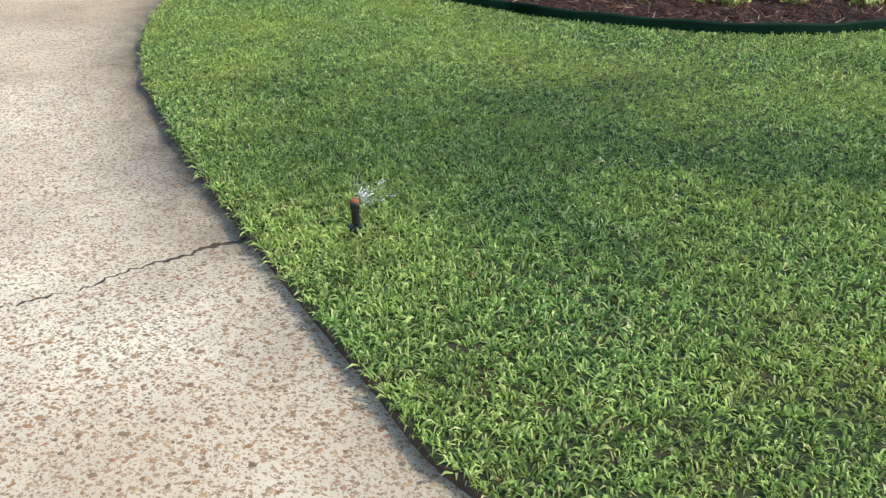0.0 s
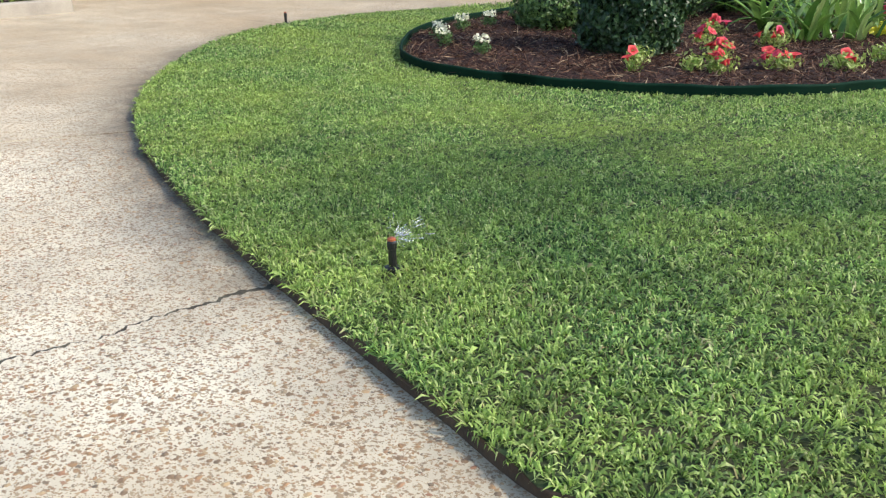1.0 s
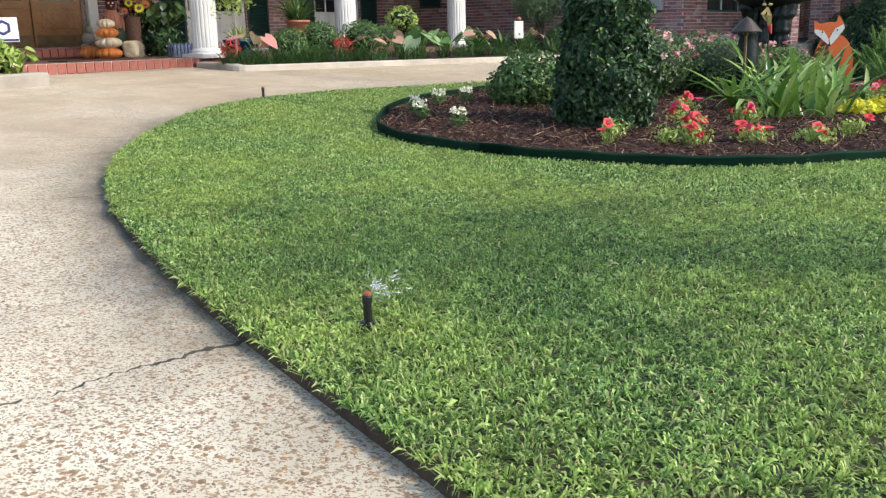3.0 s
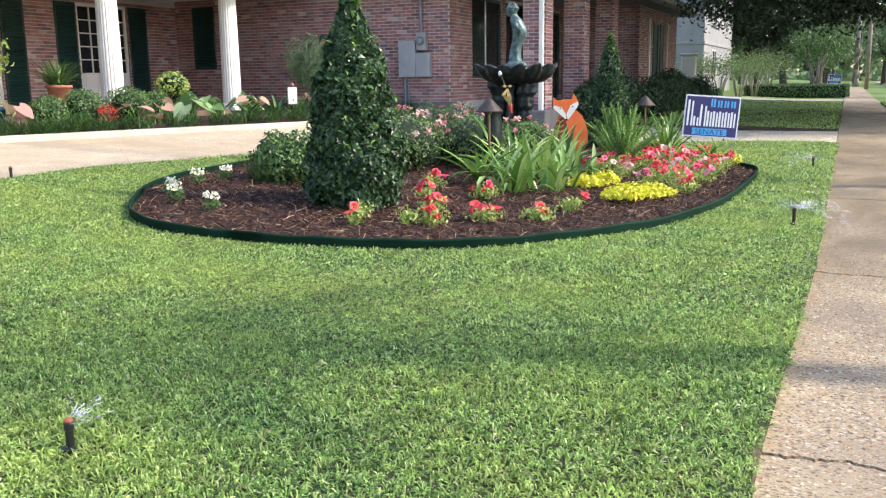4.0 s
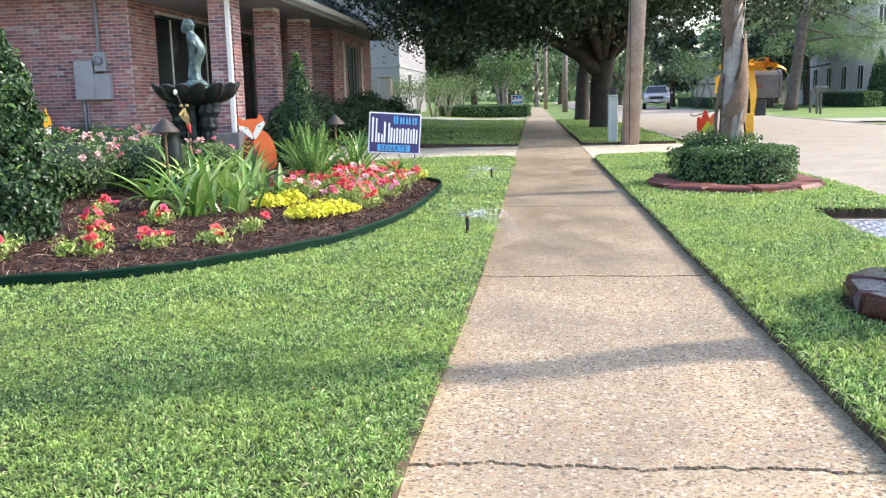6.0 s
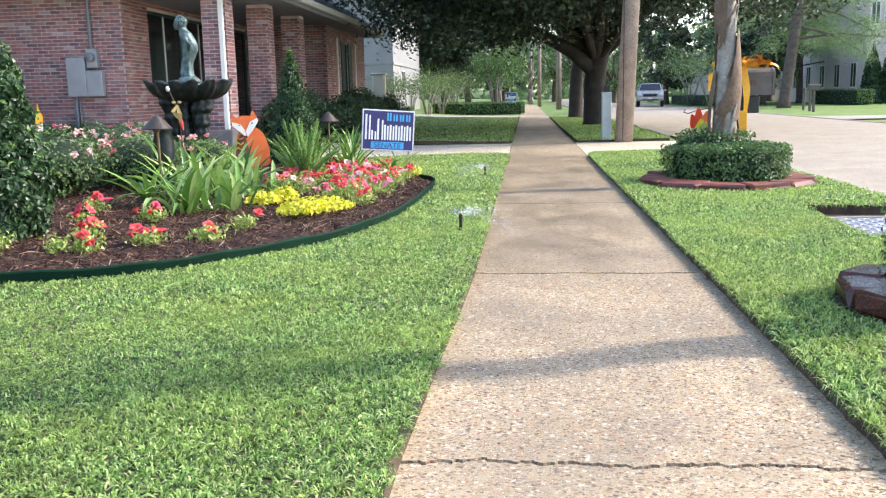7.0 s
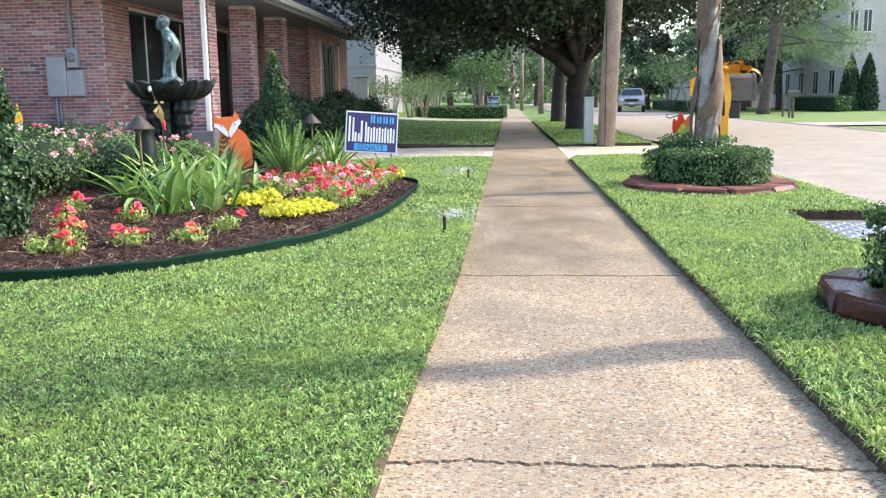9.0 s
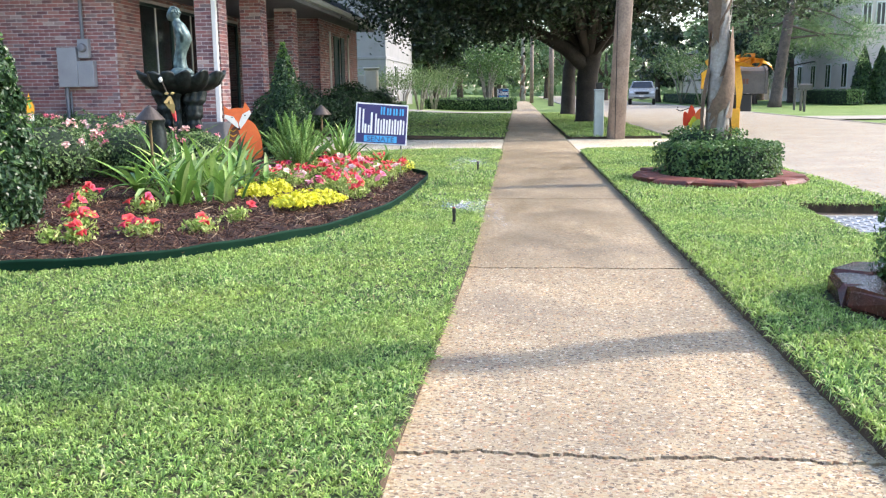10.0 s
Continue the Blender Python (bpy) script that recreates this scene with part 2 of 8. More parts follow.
def aggregate(name, paste, paste2, pebbles, stain, scale, grey, amount, damp_shade=False, wet=False):
    """Exposed aggregate concrete: two sizes of pebble in worn paste, with broad stains."""
    k = Nodes(name)
    stretch = k.n("ShaderNodeVectorMath", {0: k.coord, 1: (1.0, 0.75, 0.4)}, operation="MULTIPLY").outputs[0]
    jig = k.n("ShaderNodeVectorMath", {0: k.n("ShaderNodeTexNoise", {"Vector": k.coord, "Scale": scale * 1.3, "Detail": 1}).outputs["Color"], 1: (0.012, 0.012, 0.0)}, operation="MULTIPLY").outputs[0]
    vec = k.n("ShaderNodeVectorMath", {0: stretch, 1: jig}, operation="ADD").outputs[0]
    col = k.mix(k.ramp(k.noise(1.1, 5), [(0.35, 0.0), (0.65, 1.0)]), paste, paste2)
    col = k.mix(1.0, col, k.ramp(k.noise(scale * 6, 2), [(0.25, 0.8), (0.75, 1.15)]), "MULTIPLY")
    height = None
    for s, cut in ((scale * 2.2, 0.50), (scale, 0.50)):
        vo = k.voronoi(s, vec=vec)
        sep = k.n("ShaderNodeSeparateColor", {0: vo.outputs["Color"]})
        size = k.math("MULTIPLY", k.ramp(sep.outputs["Red"], [(1 - amount - 0.12, 0.0), (1 - amount + 0.25, 1.0)]), cut)
        mask = k.ramp(k.math("SUBTRACT", size, vo.outputs["Distance"]), [(0.0, 0.0), (0.035, 1.0)])
        col = k.mix(mask, col, k.ramp(sep.outputs["Green"], pebbles))
        height = mask if height is None else k.mix(0.6, height, mask)
    col = k.mix(k.math("MULTIPLY", k.ramp(k.noise(0.85, 7, 0.62), [(0.47, 0.0), (0.70, 1.0)]), grey), col, stain)
    wear = k.noise(2.6, 6, 0.65)
    if damp_shade:
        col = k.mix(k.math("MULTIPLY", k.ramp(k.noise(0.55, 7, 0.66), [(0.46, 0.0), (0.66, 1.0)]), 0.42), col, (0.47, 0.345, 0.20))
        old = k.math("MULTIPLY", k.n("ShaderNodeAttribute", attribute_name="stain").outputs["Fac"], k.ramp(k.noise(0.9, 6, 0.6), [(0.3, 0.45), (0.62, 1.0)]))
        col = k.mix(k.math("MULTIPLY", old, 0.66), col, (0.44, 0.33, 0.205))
        # Dark band by the lawn: wet concrete plus the turf edge's shade, in colour.
        at = k.n("ShaderNodeAttribute", attribute_name="damp_shade").outputs["Fac"]
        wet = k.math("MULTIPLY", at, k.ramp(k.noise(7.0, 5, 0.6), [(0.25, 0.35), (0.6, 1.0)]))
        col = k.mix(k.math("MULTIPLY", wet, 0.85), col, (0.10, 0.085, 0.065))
    col = k.mix(1.0, col, k.ramp(wear, [(0.3, 0.82), (0.62, 1.06)]), "MULTIPLY")
    rough = k.ramp(wear, [(0.3, 0.7), (0.7, 0.9)])
    # The driveway's edge band, shade included, also runs through this darkening.
    if wet:
        # slabs within reach of the sprinklers are soaked in drifting patches, darker and glossier
        at = k.n("ShaderNodeAttribute", attribute_name="damp_shade").outputs["Fac"]
        flat = k.n("ShaderNodeVectorMath", {0: k.coord, 1: (0.7, 1.5, 1.0)}, operation="MULTIPLY").outputs[0]
        soak = k.math("MULTIPLY", at, k.ramp(k.noise(1.6, 6, 0.6, flat), [(0.30, 0.30), (0.62, 1.0)]))
        col = k.mix(k.math("MULTIPLY", soak, 0.75), col, k.mix(1.0, col, (0.46, 0.43, 0.36), "MULTIPLY"))
        rough = k.mix(soak, rough, (0.42, 0.42, 0.42))
    return k.done(col, rough, height, 0.6, 0.006)


M = {}
PEB = [(0.0, (0.25, 0.17, 0.105)), (0.18, (0.44, 0.27, 0.14)), (0.36, (0.18, 0.14, 0.10)), (0.52, (0.38, 0.22, 0.11)), (0.68, (0.36, 0.28, 0.18)), (0.84, (0.50, 0.36, 0.20)), (1.0, (0.36, 0.18, 0.11))]
PEB2 = [(0.0, (0.12, 0.08, 0.055)), (0.18, (0.48, 0.34, 0.19)), (0.34, (0.08, 0.07, 0.065)), (0.48, (0.34, 0.20, 0.11)), (0.64, (0.76, 0.67, 0.50)), (0.80, (0.19, 0.15, 0.12)), (0.9, (0.56, 0.38, 0.19)), (1.0, (0.42, 0.20, 0.12))]
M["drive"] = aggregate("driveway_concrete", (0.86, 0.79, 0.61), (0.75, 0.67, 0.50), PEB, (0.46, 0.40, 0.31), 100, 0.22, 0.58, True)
M["walk"] = aggregate("pavement_concrete", (0.52, 0.42, 0.265), (0.43, 0.345, 0.215), PEB2, (0.20, 0.165, 0.125), 80, 0.6, 0.95, wet=True)
M["road"] = aggregate("road_concrete", (0.40, 0.36, 0.285), (0.345, 0.305, 0.24), PEB, (0.33, 0.29, 0.25), 34, 0.3, 0.4)
M["kerb"] = surface("kerb_concrete", (0.44, 0.40, 0.33), (0.30, 0.27, 0.23), 3, 0.85, 70, 0.4)
M["palekerb"] = surface("pale_kerb_concrete", (0.52, 0.47, 0.39), (0.37, 0.335, 0.28), 3, 0.85, 70, 0.4)
M["soil"] = surface("turf_soil", (0.050, 0.033, 0.021), (0.105, 0.068, 0.040), 9, 0.95, 90, 0.8)
M["thatch"] = surface("turf_thatch", (0.026, 0.050, 0.014), (0.06, 0.055, 0.024), 7, 0.95, 120, 0.8)
M["far_grass"] = surface("far_lawn", (0.115, 0.20, 0.035), (0.20, 0.27, 0.07), 0.7, 0.9, 40, 0.8, vary=0.3)
GR = [(0.0, (0.046, 0.105, 0.036)), (0.25, (0.125, 0.255, 0.072)), (0.55, (0.295, 0.465, 0.126)), (0.82, (0.45, 0.60, 0.195)), (0.93, (0.60, 0.70, 0.30)), (0.975, (0.58, 0.59, 0.33)), (1.0, (0.42, 0.29, 0.17))]
M["grass"] = leafy("grass_blades", GR, 0.5, 0.42, 0.35, (1.3, (0.45, 0.55, 0.13)), True)
M["mulch"] = surface("mulch_ground", (0.022, 0.010, 0.007), (0.055, 0.022, 0.014), 14, 0.9, 80, 1.0)
M["chips"] = leafy("mulch_chips", [(0.0, (0.012, 0.006, 0.005)), (0.4, (0.036, 0.015, 0.010)), (0.66, (0.095, 0.038, 0.023)), (0.83, (0.19, 0.095, 0.055)), (0.93, (0.32, 0.20, 0.12)), (1.0, (0.55, 0.42, 0.27))], 0.7, 0.0, 0.3)
M["edging"] = surface("green_edging", (0.004, 0.024, 0.014), (0.007, 0.034, 0.02), 5, 0.75, 50, 0.2, 0.0, 0.12)
M["white"] = surface("white_paint", (0.78, 0.77, 0.74), (0.72, 0.71, 0.68), 4, 0.5, 40, 0.1, vary=0.04)
M["trimgrey"] = surface("grey_soffit_paint", (0.27, 0.27, 0.28), (0.22, 0.22, 0.235), 3, 0.6, 40, 0.1, vary=0.05)
M["shutter"] = surface("green_shutter_paint", (0.009, 0.038, 0.036), (0.013, 0.050, 0.047), 5, 0.4, 50, 0.1)
M["glass"] = surface("dark_window_glass", (0.012, 0.016, 0.02), (0.02, 0.025, 0.03), 2, 0.08, 20, 0.02)
M["mortar"] = surface("mortar", (0.68, 0.62, 0.60), (0.54, 0.49, 0.48), 5, 0.95, 80, 0.6)
M["found"] = surface("grey_foundation", (0.16, 0.16, 0.165), (0.11, 0.11, 0.115), 4, 0.9, 60, 0.4)
M["slate"] = surface("dark_roof_slate", (0.035, 0.037, 0.045), (0.06, 0.06, 0.07), 5, 0.7, 40, 0.4)


def brick_material():
    k = Nodes("red_brick")
    col = k.ramp(k.random(), [(0.0, (0.25, 0.112, 0.116)), (0.2, (0.39, 0.168, 0.155)), (0.42, (0.29, 0.130, 0.130)), (0.6, (0.165, 0.088, 0.104)), (0.75, (0.42, 0.24, 0.215)), (0.88, (0.125, 0.080, 0.100)), (1.0, (0.52, 0.41, 0.385))])
    wash = k.noise(2.2, 6, 0.7)
    col = k.mix(k.math("MULTIPLY", k.ramp(wash, [(0.46, 0.0), (0.74, 1.0)]), 0.5), col, (0.46, 0.38, 0.355))
    fine = k.noise(70, 3)
    col = k.mix(1.0, col, k.ramp(fine, [(0.3, 0.8), (0.7, 1.15)]), "MULTIPLY")
    return k.done(col, 0.88, fine, 0.5, 0.004)


M["brick"] = brick_material()

M["bronze"] = surface("dark_bronze", (0.013, 0.017, 0.018), (0.040, 0.052, 0.052), 16, 0.5, 60, 0.5, 0.6)
M["verdigris"] = surface("verdigris_bronze", (0.03, 0.055, 0.06), (0.17, 0.25, 0.24), 17, 0.5, 60, 0.5, 0.3)
M["lampmetal"] = surface("brown_lamp_metal", (0.13, 0.105, 0.085), (0.09, 0.072, 0.06), 10, 0.38, 60, 0.2, 0.7)
M["oldgold"] = surface("faded_gold_ribbon", (0.50, 0.33, 0.10), (0.62, 0.45, 0.18), 20, 0.55, 60, 0.3, vary=0.2)
M["brass"] = surface("aged_brass_post", (0.22, 0.16, 0.08), (0.14, 0.10, 0.055), 10, 0.45, 60, 0.2, 0.6)
M["fox"] = surface("orange_painted_metal", (0.80, 0.17, 0.035), (0.70, 0.13, 0.03), 8, 0.45, 50, 0.1, vary=0.06)
M["foxbrown"] = surface("brown_painted_metal", (0.16, 0.055, 0.03), (0.12, 0.04, 0.025), 8, 0.5, 50, 0.1)
M["foxcream"] = surface("cream_paint", (0.82, 0.80, 0.74), (0.76, 0.74, 0.68), 8, 0.5, 50, 0.1, vary=0.05)
M["black"] = surface("black_plastic", (0.008, 0.008, 0.009), (0.015, 0.015, 0.016), 8, 0.4, 60, 0.2)
M["rednozzle"] = surface("terracotta_nozzle", (0.38, 0.10, 0.04), (0.28, 0.08, 0.035), 8, 0.5, 60, 0.2)
M["signwhite"] = surface("sign_white", (0.80, 0.81, 0.83), (0.76, 0.77, 0.80), 5, 0.45, 40, 0.05, vary=0.03)
M["signblue"] = surface("sign_navy", (0.028, 0.024, 0.125), (0.034, 0.03, 0.14), 5, 0.4, 40, 0.05, vary=0.05)
M["signcyan"] = surface("sign_light_blue", (0.05, 0.36, 0.72), (0.06, 0.40, 0.74), 5, 0.4, 40, 0.05, vary=0.05)
M["wire"] = surface("galvanised_wire", (0.40, 0.40, 0.40), (0.33, 0.33, 0.34), 9, 0.4, 60, 0.1, 0.8)
M["ribbon"] = surface("yellow_ribbon", (0.86, 0.42, 0.02), (0.78, 0.35, 0.015), 7, 0.45, 50, 0.3, vary=0.1)
M["terracotta"] = surface("terracotta", (0.42, 0.17, 0.10), (0.34, 0.13, 0.08), 7, 0.8, 50, 0.3)
M["redblock"] = surface("wet_red_block", (0.105, 0.032, 0.024), (0.050, 0.020, 0.017), 9, 0.22, 70, 0.5, vary=0.25)
M["redpaver"] = surface("red_paver", (0.23, 0.062, 0.038), (0.10, 0.036, 0.028), 8, 0.6, 70, 0.4, vary=0.2)
M["polewood"] = surface("weathered_pole_wood", (0.37, 0.29, 0.24), (0.24, 0.185, 0.155), 3, 0.9, 30, 0.8, vary=0.25)
M["steel"] = surface("diamond_plate_steel", (0.42, 0.42, 0.43), (0.34, 0.34, 0.35), 6, 0.35, 50, 0.3, 0.7)


# ---- ground, paving, road ----
def sheet(name, xs, ys, zf, material, parent=None, thick=0.0):
    xs, ys = np.asarray(xs, float), np.asarray(ys, float)
    X, Y = np.meshgrid(xs, ys, indexing="ij")
    Z = zf(X, Y)
    v = np.stack([X, Y, Z], -1).reshape(-1, 3)
    n, m = len(xs), len(ys)
    i, j = np.meshgrid(np.arange(n - 1), np.arange(m - 1), indexing="ij")
    a = (i * m + j).ravel()
    return mesh_object(name, v, np.stack([a, a + m, a + m + 1, a + 1], -1), material, parent, True)


tagged(sheet("ground", [-400, -120, -40, -12, -6, 0, 6, 12, 18, 30, 60, 140, 400], [-400, -120, -40, -12, -4, 0, 1, 1.5, 2, 3, 4, 5, 6, 7, 8, 9, 9.5, 12, 20, 60, 150, 400],
             lambda x, y: slope(y) - 0.035, M["far_grass"]), "mown green lawn ground reaching the horizon", "ground", kind="structure")

tagged(sheet("road", np.linspace(-60, 160, 60), np.linspace(-10.4, -3.72, 12), lambda x, y: -0.012 + 0.03 * np.sin((y + 10.4) / 6.68 * math.pi) + 0.02, M["road"]),
       "sunlit pale concrete residential street", "road", kind="structure")


def wavy_strip(name, x0, x1, lo, hi, material, parent, z=0.0, rows=10, dx=0.12, drop=0.05):
    """A slab between two wavy lines y = lo(x) and y = hi(x), with its edges turned down."""
    xs = np.arange(x0, x1 + dx, dx)
    t = np.concatenate([[0.0], np.linspace(0, 1, rows), [1.0]])
    a, b = lo(xs), hi(xs)
    Y = a[:, None] + (b - a)[:, None] * t[None]
    X = np.repeat(xs[:, None], len(t), 1)
    Z = slope(Y) + z
    Z[:, 0] -= drop
    Z[:, -1] -= drop
    v = np.stack([X, Y, Z], -1).reshape(-1, 3)
    n, m = X.shape
    i, j = np.meshgrid(np.arange(n - 1), np.arange(m - 1), indexing="ij")
    k = (i * m + j).ravel()
    o = mesh_object(name, v, np.stack([k, k + m, k + m + 1, k + 1], -1), material, parent, False)
    # Falls off from the lawn edge: damp ground with the turf's shadow painted in.
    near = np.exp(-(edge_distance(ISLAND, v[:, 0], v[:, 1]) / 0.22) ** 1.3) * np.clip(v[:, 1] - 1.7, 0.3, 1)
    old = np.clip((v[:, 1] - 3.6) / 3.0, 0, 1)
    o.data.attributes.new("stain", "FLOAT", "POINT").data.foreach_set("value", old.astype(np.float32))
    o.data.attributes.new("damp_shade", "FLOAT", "POINT").data.foreach_set("value", near.astype(np.float32))
    return o


def jag(seed, amp=0.012):
    r = np.random.default_rng(seed)
    ph, fr = r.uniform(0, 6, 7), np.array([2.1, 5.3, 11.7, 23.0, 41.0, 88.0, 163.0])
    return lambda x: amp * sum(np.sin(fr[i] * x + ph[i]) / (1 + 0.6 * i) for i in range(7))


M["crackdirt"] = surface("crack_dirt", (0.040, 0.032, 0.022), (0.11, 0.10, 0.065), 14, 0.95, 90, 0.8)
driveway = thing("driveway", "pale exposed-aggregate concrete driveway with cracked joints", "driveway", kind="structure")
crack, seam = jag(3, 0.022), jag(5, 0.006)
first = lambda x: 2.24 - 0.21 * (x + 1.1) + crack(x)
second = lambda x: 4.42 - 0.5 * (x + 0.45) + seam(x)
third = lambda x: 6.58 - 0.92 * np.minimum(x, 4.0) + seam(x + 3)
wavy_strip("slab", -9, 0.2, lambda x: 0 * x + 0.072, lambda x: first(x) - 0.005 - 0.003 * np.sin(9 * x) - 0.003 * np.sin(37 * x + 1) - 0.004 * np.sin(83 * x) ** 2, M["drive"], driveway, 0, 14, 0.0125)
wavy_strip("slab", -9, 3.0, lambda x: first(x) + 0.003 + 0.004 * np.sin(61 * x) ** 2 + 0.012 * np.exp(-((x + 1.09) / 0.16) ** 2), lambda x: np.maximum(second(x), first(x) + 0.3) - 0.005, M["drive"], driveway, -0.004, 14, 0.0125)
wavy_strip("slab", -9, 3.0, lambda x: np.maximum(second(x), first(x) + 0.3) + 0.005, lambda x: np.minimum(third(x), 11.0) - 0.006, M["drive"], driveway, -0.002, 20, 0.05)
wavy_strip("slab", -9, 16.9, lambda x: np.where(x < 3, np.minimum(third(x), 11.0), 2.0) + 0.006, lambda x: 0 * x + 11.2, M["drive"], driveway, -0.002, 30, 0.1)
wavy_strip("slab", 12.7, 16.9, lambda x: 0 * x + 0.012, lambda x: 0 * x + 2.1, M["drive"], driveway, -0.001, 10, 0.2)
wavy_strip("apron", 12.8, 16.8, lambda x: 0 * x - 3.9, lambda x: 0 * x - 1.335, M["drive"], driveway, -0.001, 6, 0.2)
wavy_strip("apron", -9, -1.12, lambda x: 0 * x - 3.9, lambda x: 0 * x - 1.335, M["drive"], driveway, -0.001, 6, 0.2)
wavy_strip("joint_dirt", -4, 0.2, lambda x: first(x) - 0.02, lambda x: first(x) + 0.004 + 0.010 * np.abs(np.sin(23 * x) * np.sin(61 * x + 1)) + 0.017 * np.exp(-((x + 1.09) / 0.16) ** 2), M["crackdirt"], driveway, -0.0025, 4, 0.0125, 0.004)
part("joint_bed", Geo().box(-9, 16.9, -3.8, 2.4, -0.06, -0.03), M["soil"], driveway, "dark soil in the joints")
for line, x1 in ((second, 0.1), (third, 1.3)):
    wavy_strip("joint_dirt", -2.6, x1, lambda x: line(x) - 0.02, lambda x: line(x) + 0.02, M["crackdirt"], driveway, -0.011, 3, 0.05, 0.0)

# pavement slabs along x, each its own piece
pavement = thing("pavement", "brown exposed-aggregate concrete pavement with cracked joints", "pavement", kind="structure")
joints = [-9.0, -6.0, -3.0, 0.0, 2.72, 6.1, 9.6, 12.85, 16.6, 20.0, 23.2, 26.4, 29.6, 32.8, 36, 41, 46, 52, 58, 66, 76, 90]
for q, (xa, xb) in enumerate(zip(joints[:-1], joints[1:])):
    ja, jb = jag(40 + q, 0.010 if q < 8 else 0.002), jag(41 + q, 0.010 if q < 7 else 0.002)
    ys = np.concatenate([[-1.32], np.linspace(-1.32, 0.0, 132 if q < 8 else 20), [0.0]])
    g = Geo()
    cols = [0.0, 0.003, 0.17, 0.34, 0.5, 0.66, 0.83, 0.997, 1.0]
    v, f = [], []
    for ci, c in enumerate(cols):
        for yi, y in enumerate(ys):
            gap = 0.0006 + 0.0050 * abs(math.sin(9.3 * y + q) * math.sin(31 * y + 2 * q)) + 0.0016 * abs(math.sin(97 * y))
            x = (xa + gap + ja(y * 4.3)) * (1 - c) + (xb - gap + jb(y * 4.3)) * c
            down = 0.05 if yi in (0, len(ys) - 1) or ci in (0, len(cols) - 1) else 0.0
            v.append((x, y + 0.06 * max(0.0, min(1.0, (2.7 - x) / 2.7)) * (1 + y / 1.32), -down + 0.0005 * (q % 3)))
    m_ = len(ys)
    for ci in range(len(cols) - 1):
        for yi in range(m_ - 1):
            a = ci * m_ + yi
            f.append((a, a + m_, a + m_ + 1, a + 1))
    o = mesh_object("slab", v, f, M["walk"], pavement)
    vx, vy = np.array(v)[:, 0], np.array(v)[:, 1]
    # The pavement's share of the attribute is sprinkler damp alone.
    soak = sum(np.exp(-(((vx - a) / 2.1) ** 2 + ((vy + 0.35) / 0.9) ** 2)) for a in (4.6, 8.8, 12.0)) + 0.30 * (vx > 2.7) * (vx < 12.8)
    o.data.attributes.new("damp_shade", "FLOAT", "POINT").data.foreach_set("value", np.clip(soak, 0, 1).astype(np.float32))

# kerb of the road
for y0, y1, nm in ((-3.72, -3.58, "near"), (-10.55, -10.4, "far")):
    g = Geo()
    for i in range(40):
        xa = -20 + i * 3.0
        if nm == "near" and (xa + 3 > 12.9 and xa < 16.9 or xa < -1.8):
            continue
        g.box(xa + 0.006, xa + 2.994, y0, y1, -0.08, 0.03, 0.02)
    tagged(g.ob("kerb", M["kerb"]), "low worn concrete kerb along the street", "kerb", kind="structure")


# ---- loose stones of the aggregate ----
def pebbles(name, count, box, size, ok, stops, sink=lambda x, y: 0 * x):
    """Rounded stones that stand slightly proud of the worn paste."""
    x, y = rng.uniform(box[0], box[1], count), rng.uniform(box[2], box[3], count)
    m = ok(x, y)
    x, y = x[m], y[m]
    n = len(x)
    r = np.minimum(size * rng.gamma(2.6, 0.36, n), size * 2.3)
    a = rng.uniform(0, 6.28, n)
    e = rng.uniform(0.5, 0.95, n)
    z = slope(y) - 0.0005 + sink(x, y)
    ring = []
    for k in range(6):
        w = k * 1.0472 + rng.uniform(-0.3, 0.3, n)
        u, q = r * np.cos(w), r * e * np.sin(w)
        ring.append(np.stack([x + u * np.cos(a) - q * np.sin(a), y + u * np.sin(a) + q * np.cos(a), z], -1))
    top = [np.stack([x + rng.normal(0, 0.15, n) * r, y + rng.normal(0, 0.15, n) * r, z + 0.0012 + r * rng.uniform(0.05, 0.15, n)], -1)]
    v = np.stack(ring + top, 1).reshape(-1, 3)
    k = np.arange(n)[:, None] * 7
    f = np.concatenate([k + np.array([[i, (i + 1) % 6, 6]]) for i in range(6)])
    mat_ = leafy(name + "_stone", stops, 0.7, 0.0, 0.3)
    return mesh_object(name, v, f, mat_)


gap1 = lambda x, y: np.abs(y - first(x)) > 0.03
tagged(pebbles("pebbles", 46000, (-3.0, 0.4, 0.09, 5.2), 0.0058, lambda x, y: gap1(x, y) & (np.abs(y - second(x)) > 0.03) & ~inside(ISLAND, x, y), PEB, lambda x, y: np.where(y > first(x), -0.0042, 0.0)), "brown and grey pebbles set in the driveway concrete", "pebbles", kind="stuff")
tagged(pebbles("pebbles", 33000, (-0.9, 3.6, -1.31, 0.0), 0.0050, lambda x, y: (np.abs(x) > 0.02) & (np.abs(x - 2.72) > 0.02), PEB2), "brown and cream pebbles set in the pavement concrete", "pebbles", kind="stuff")

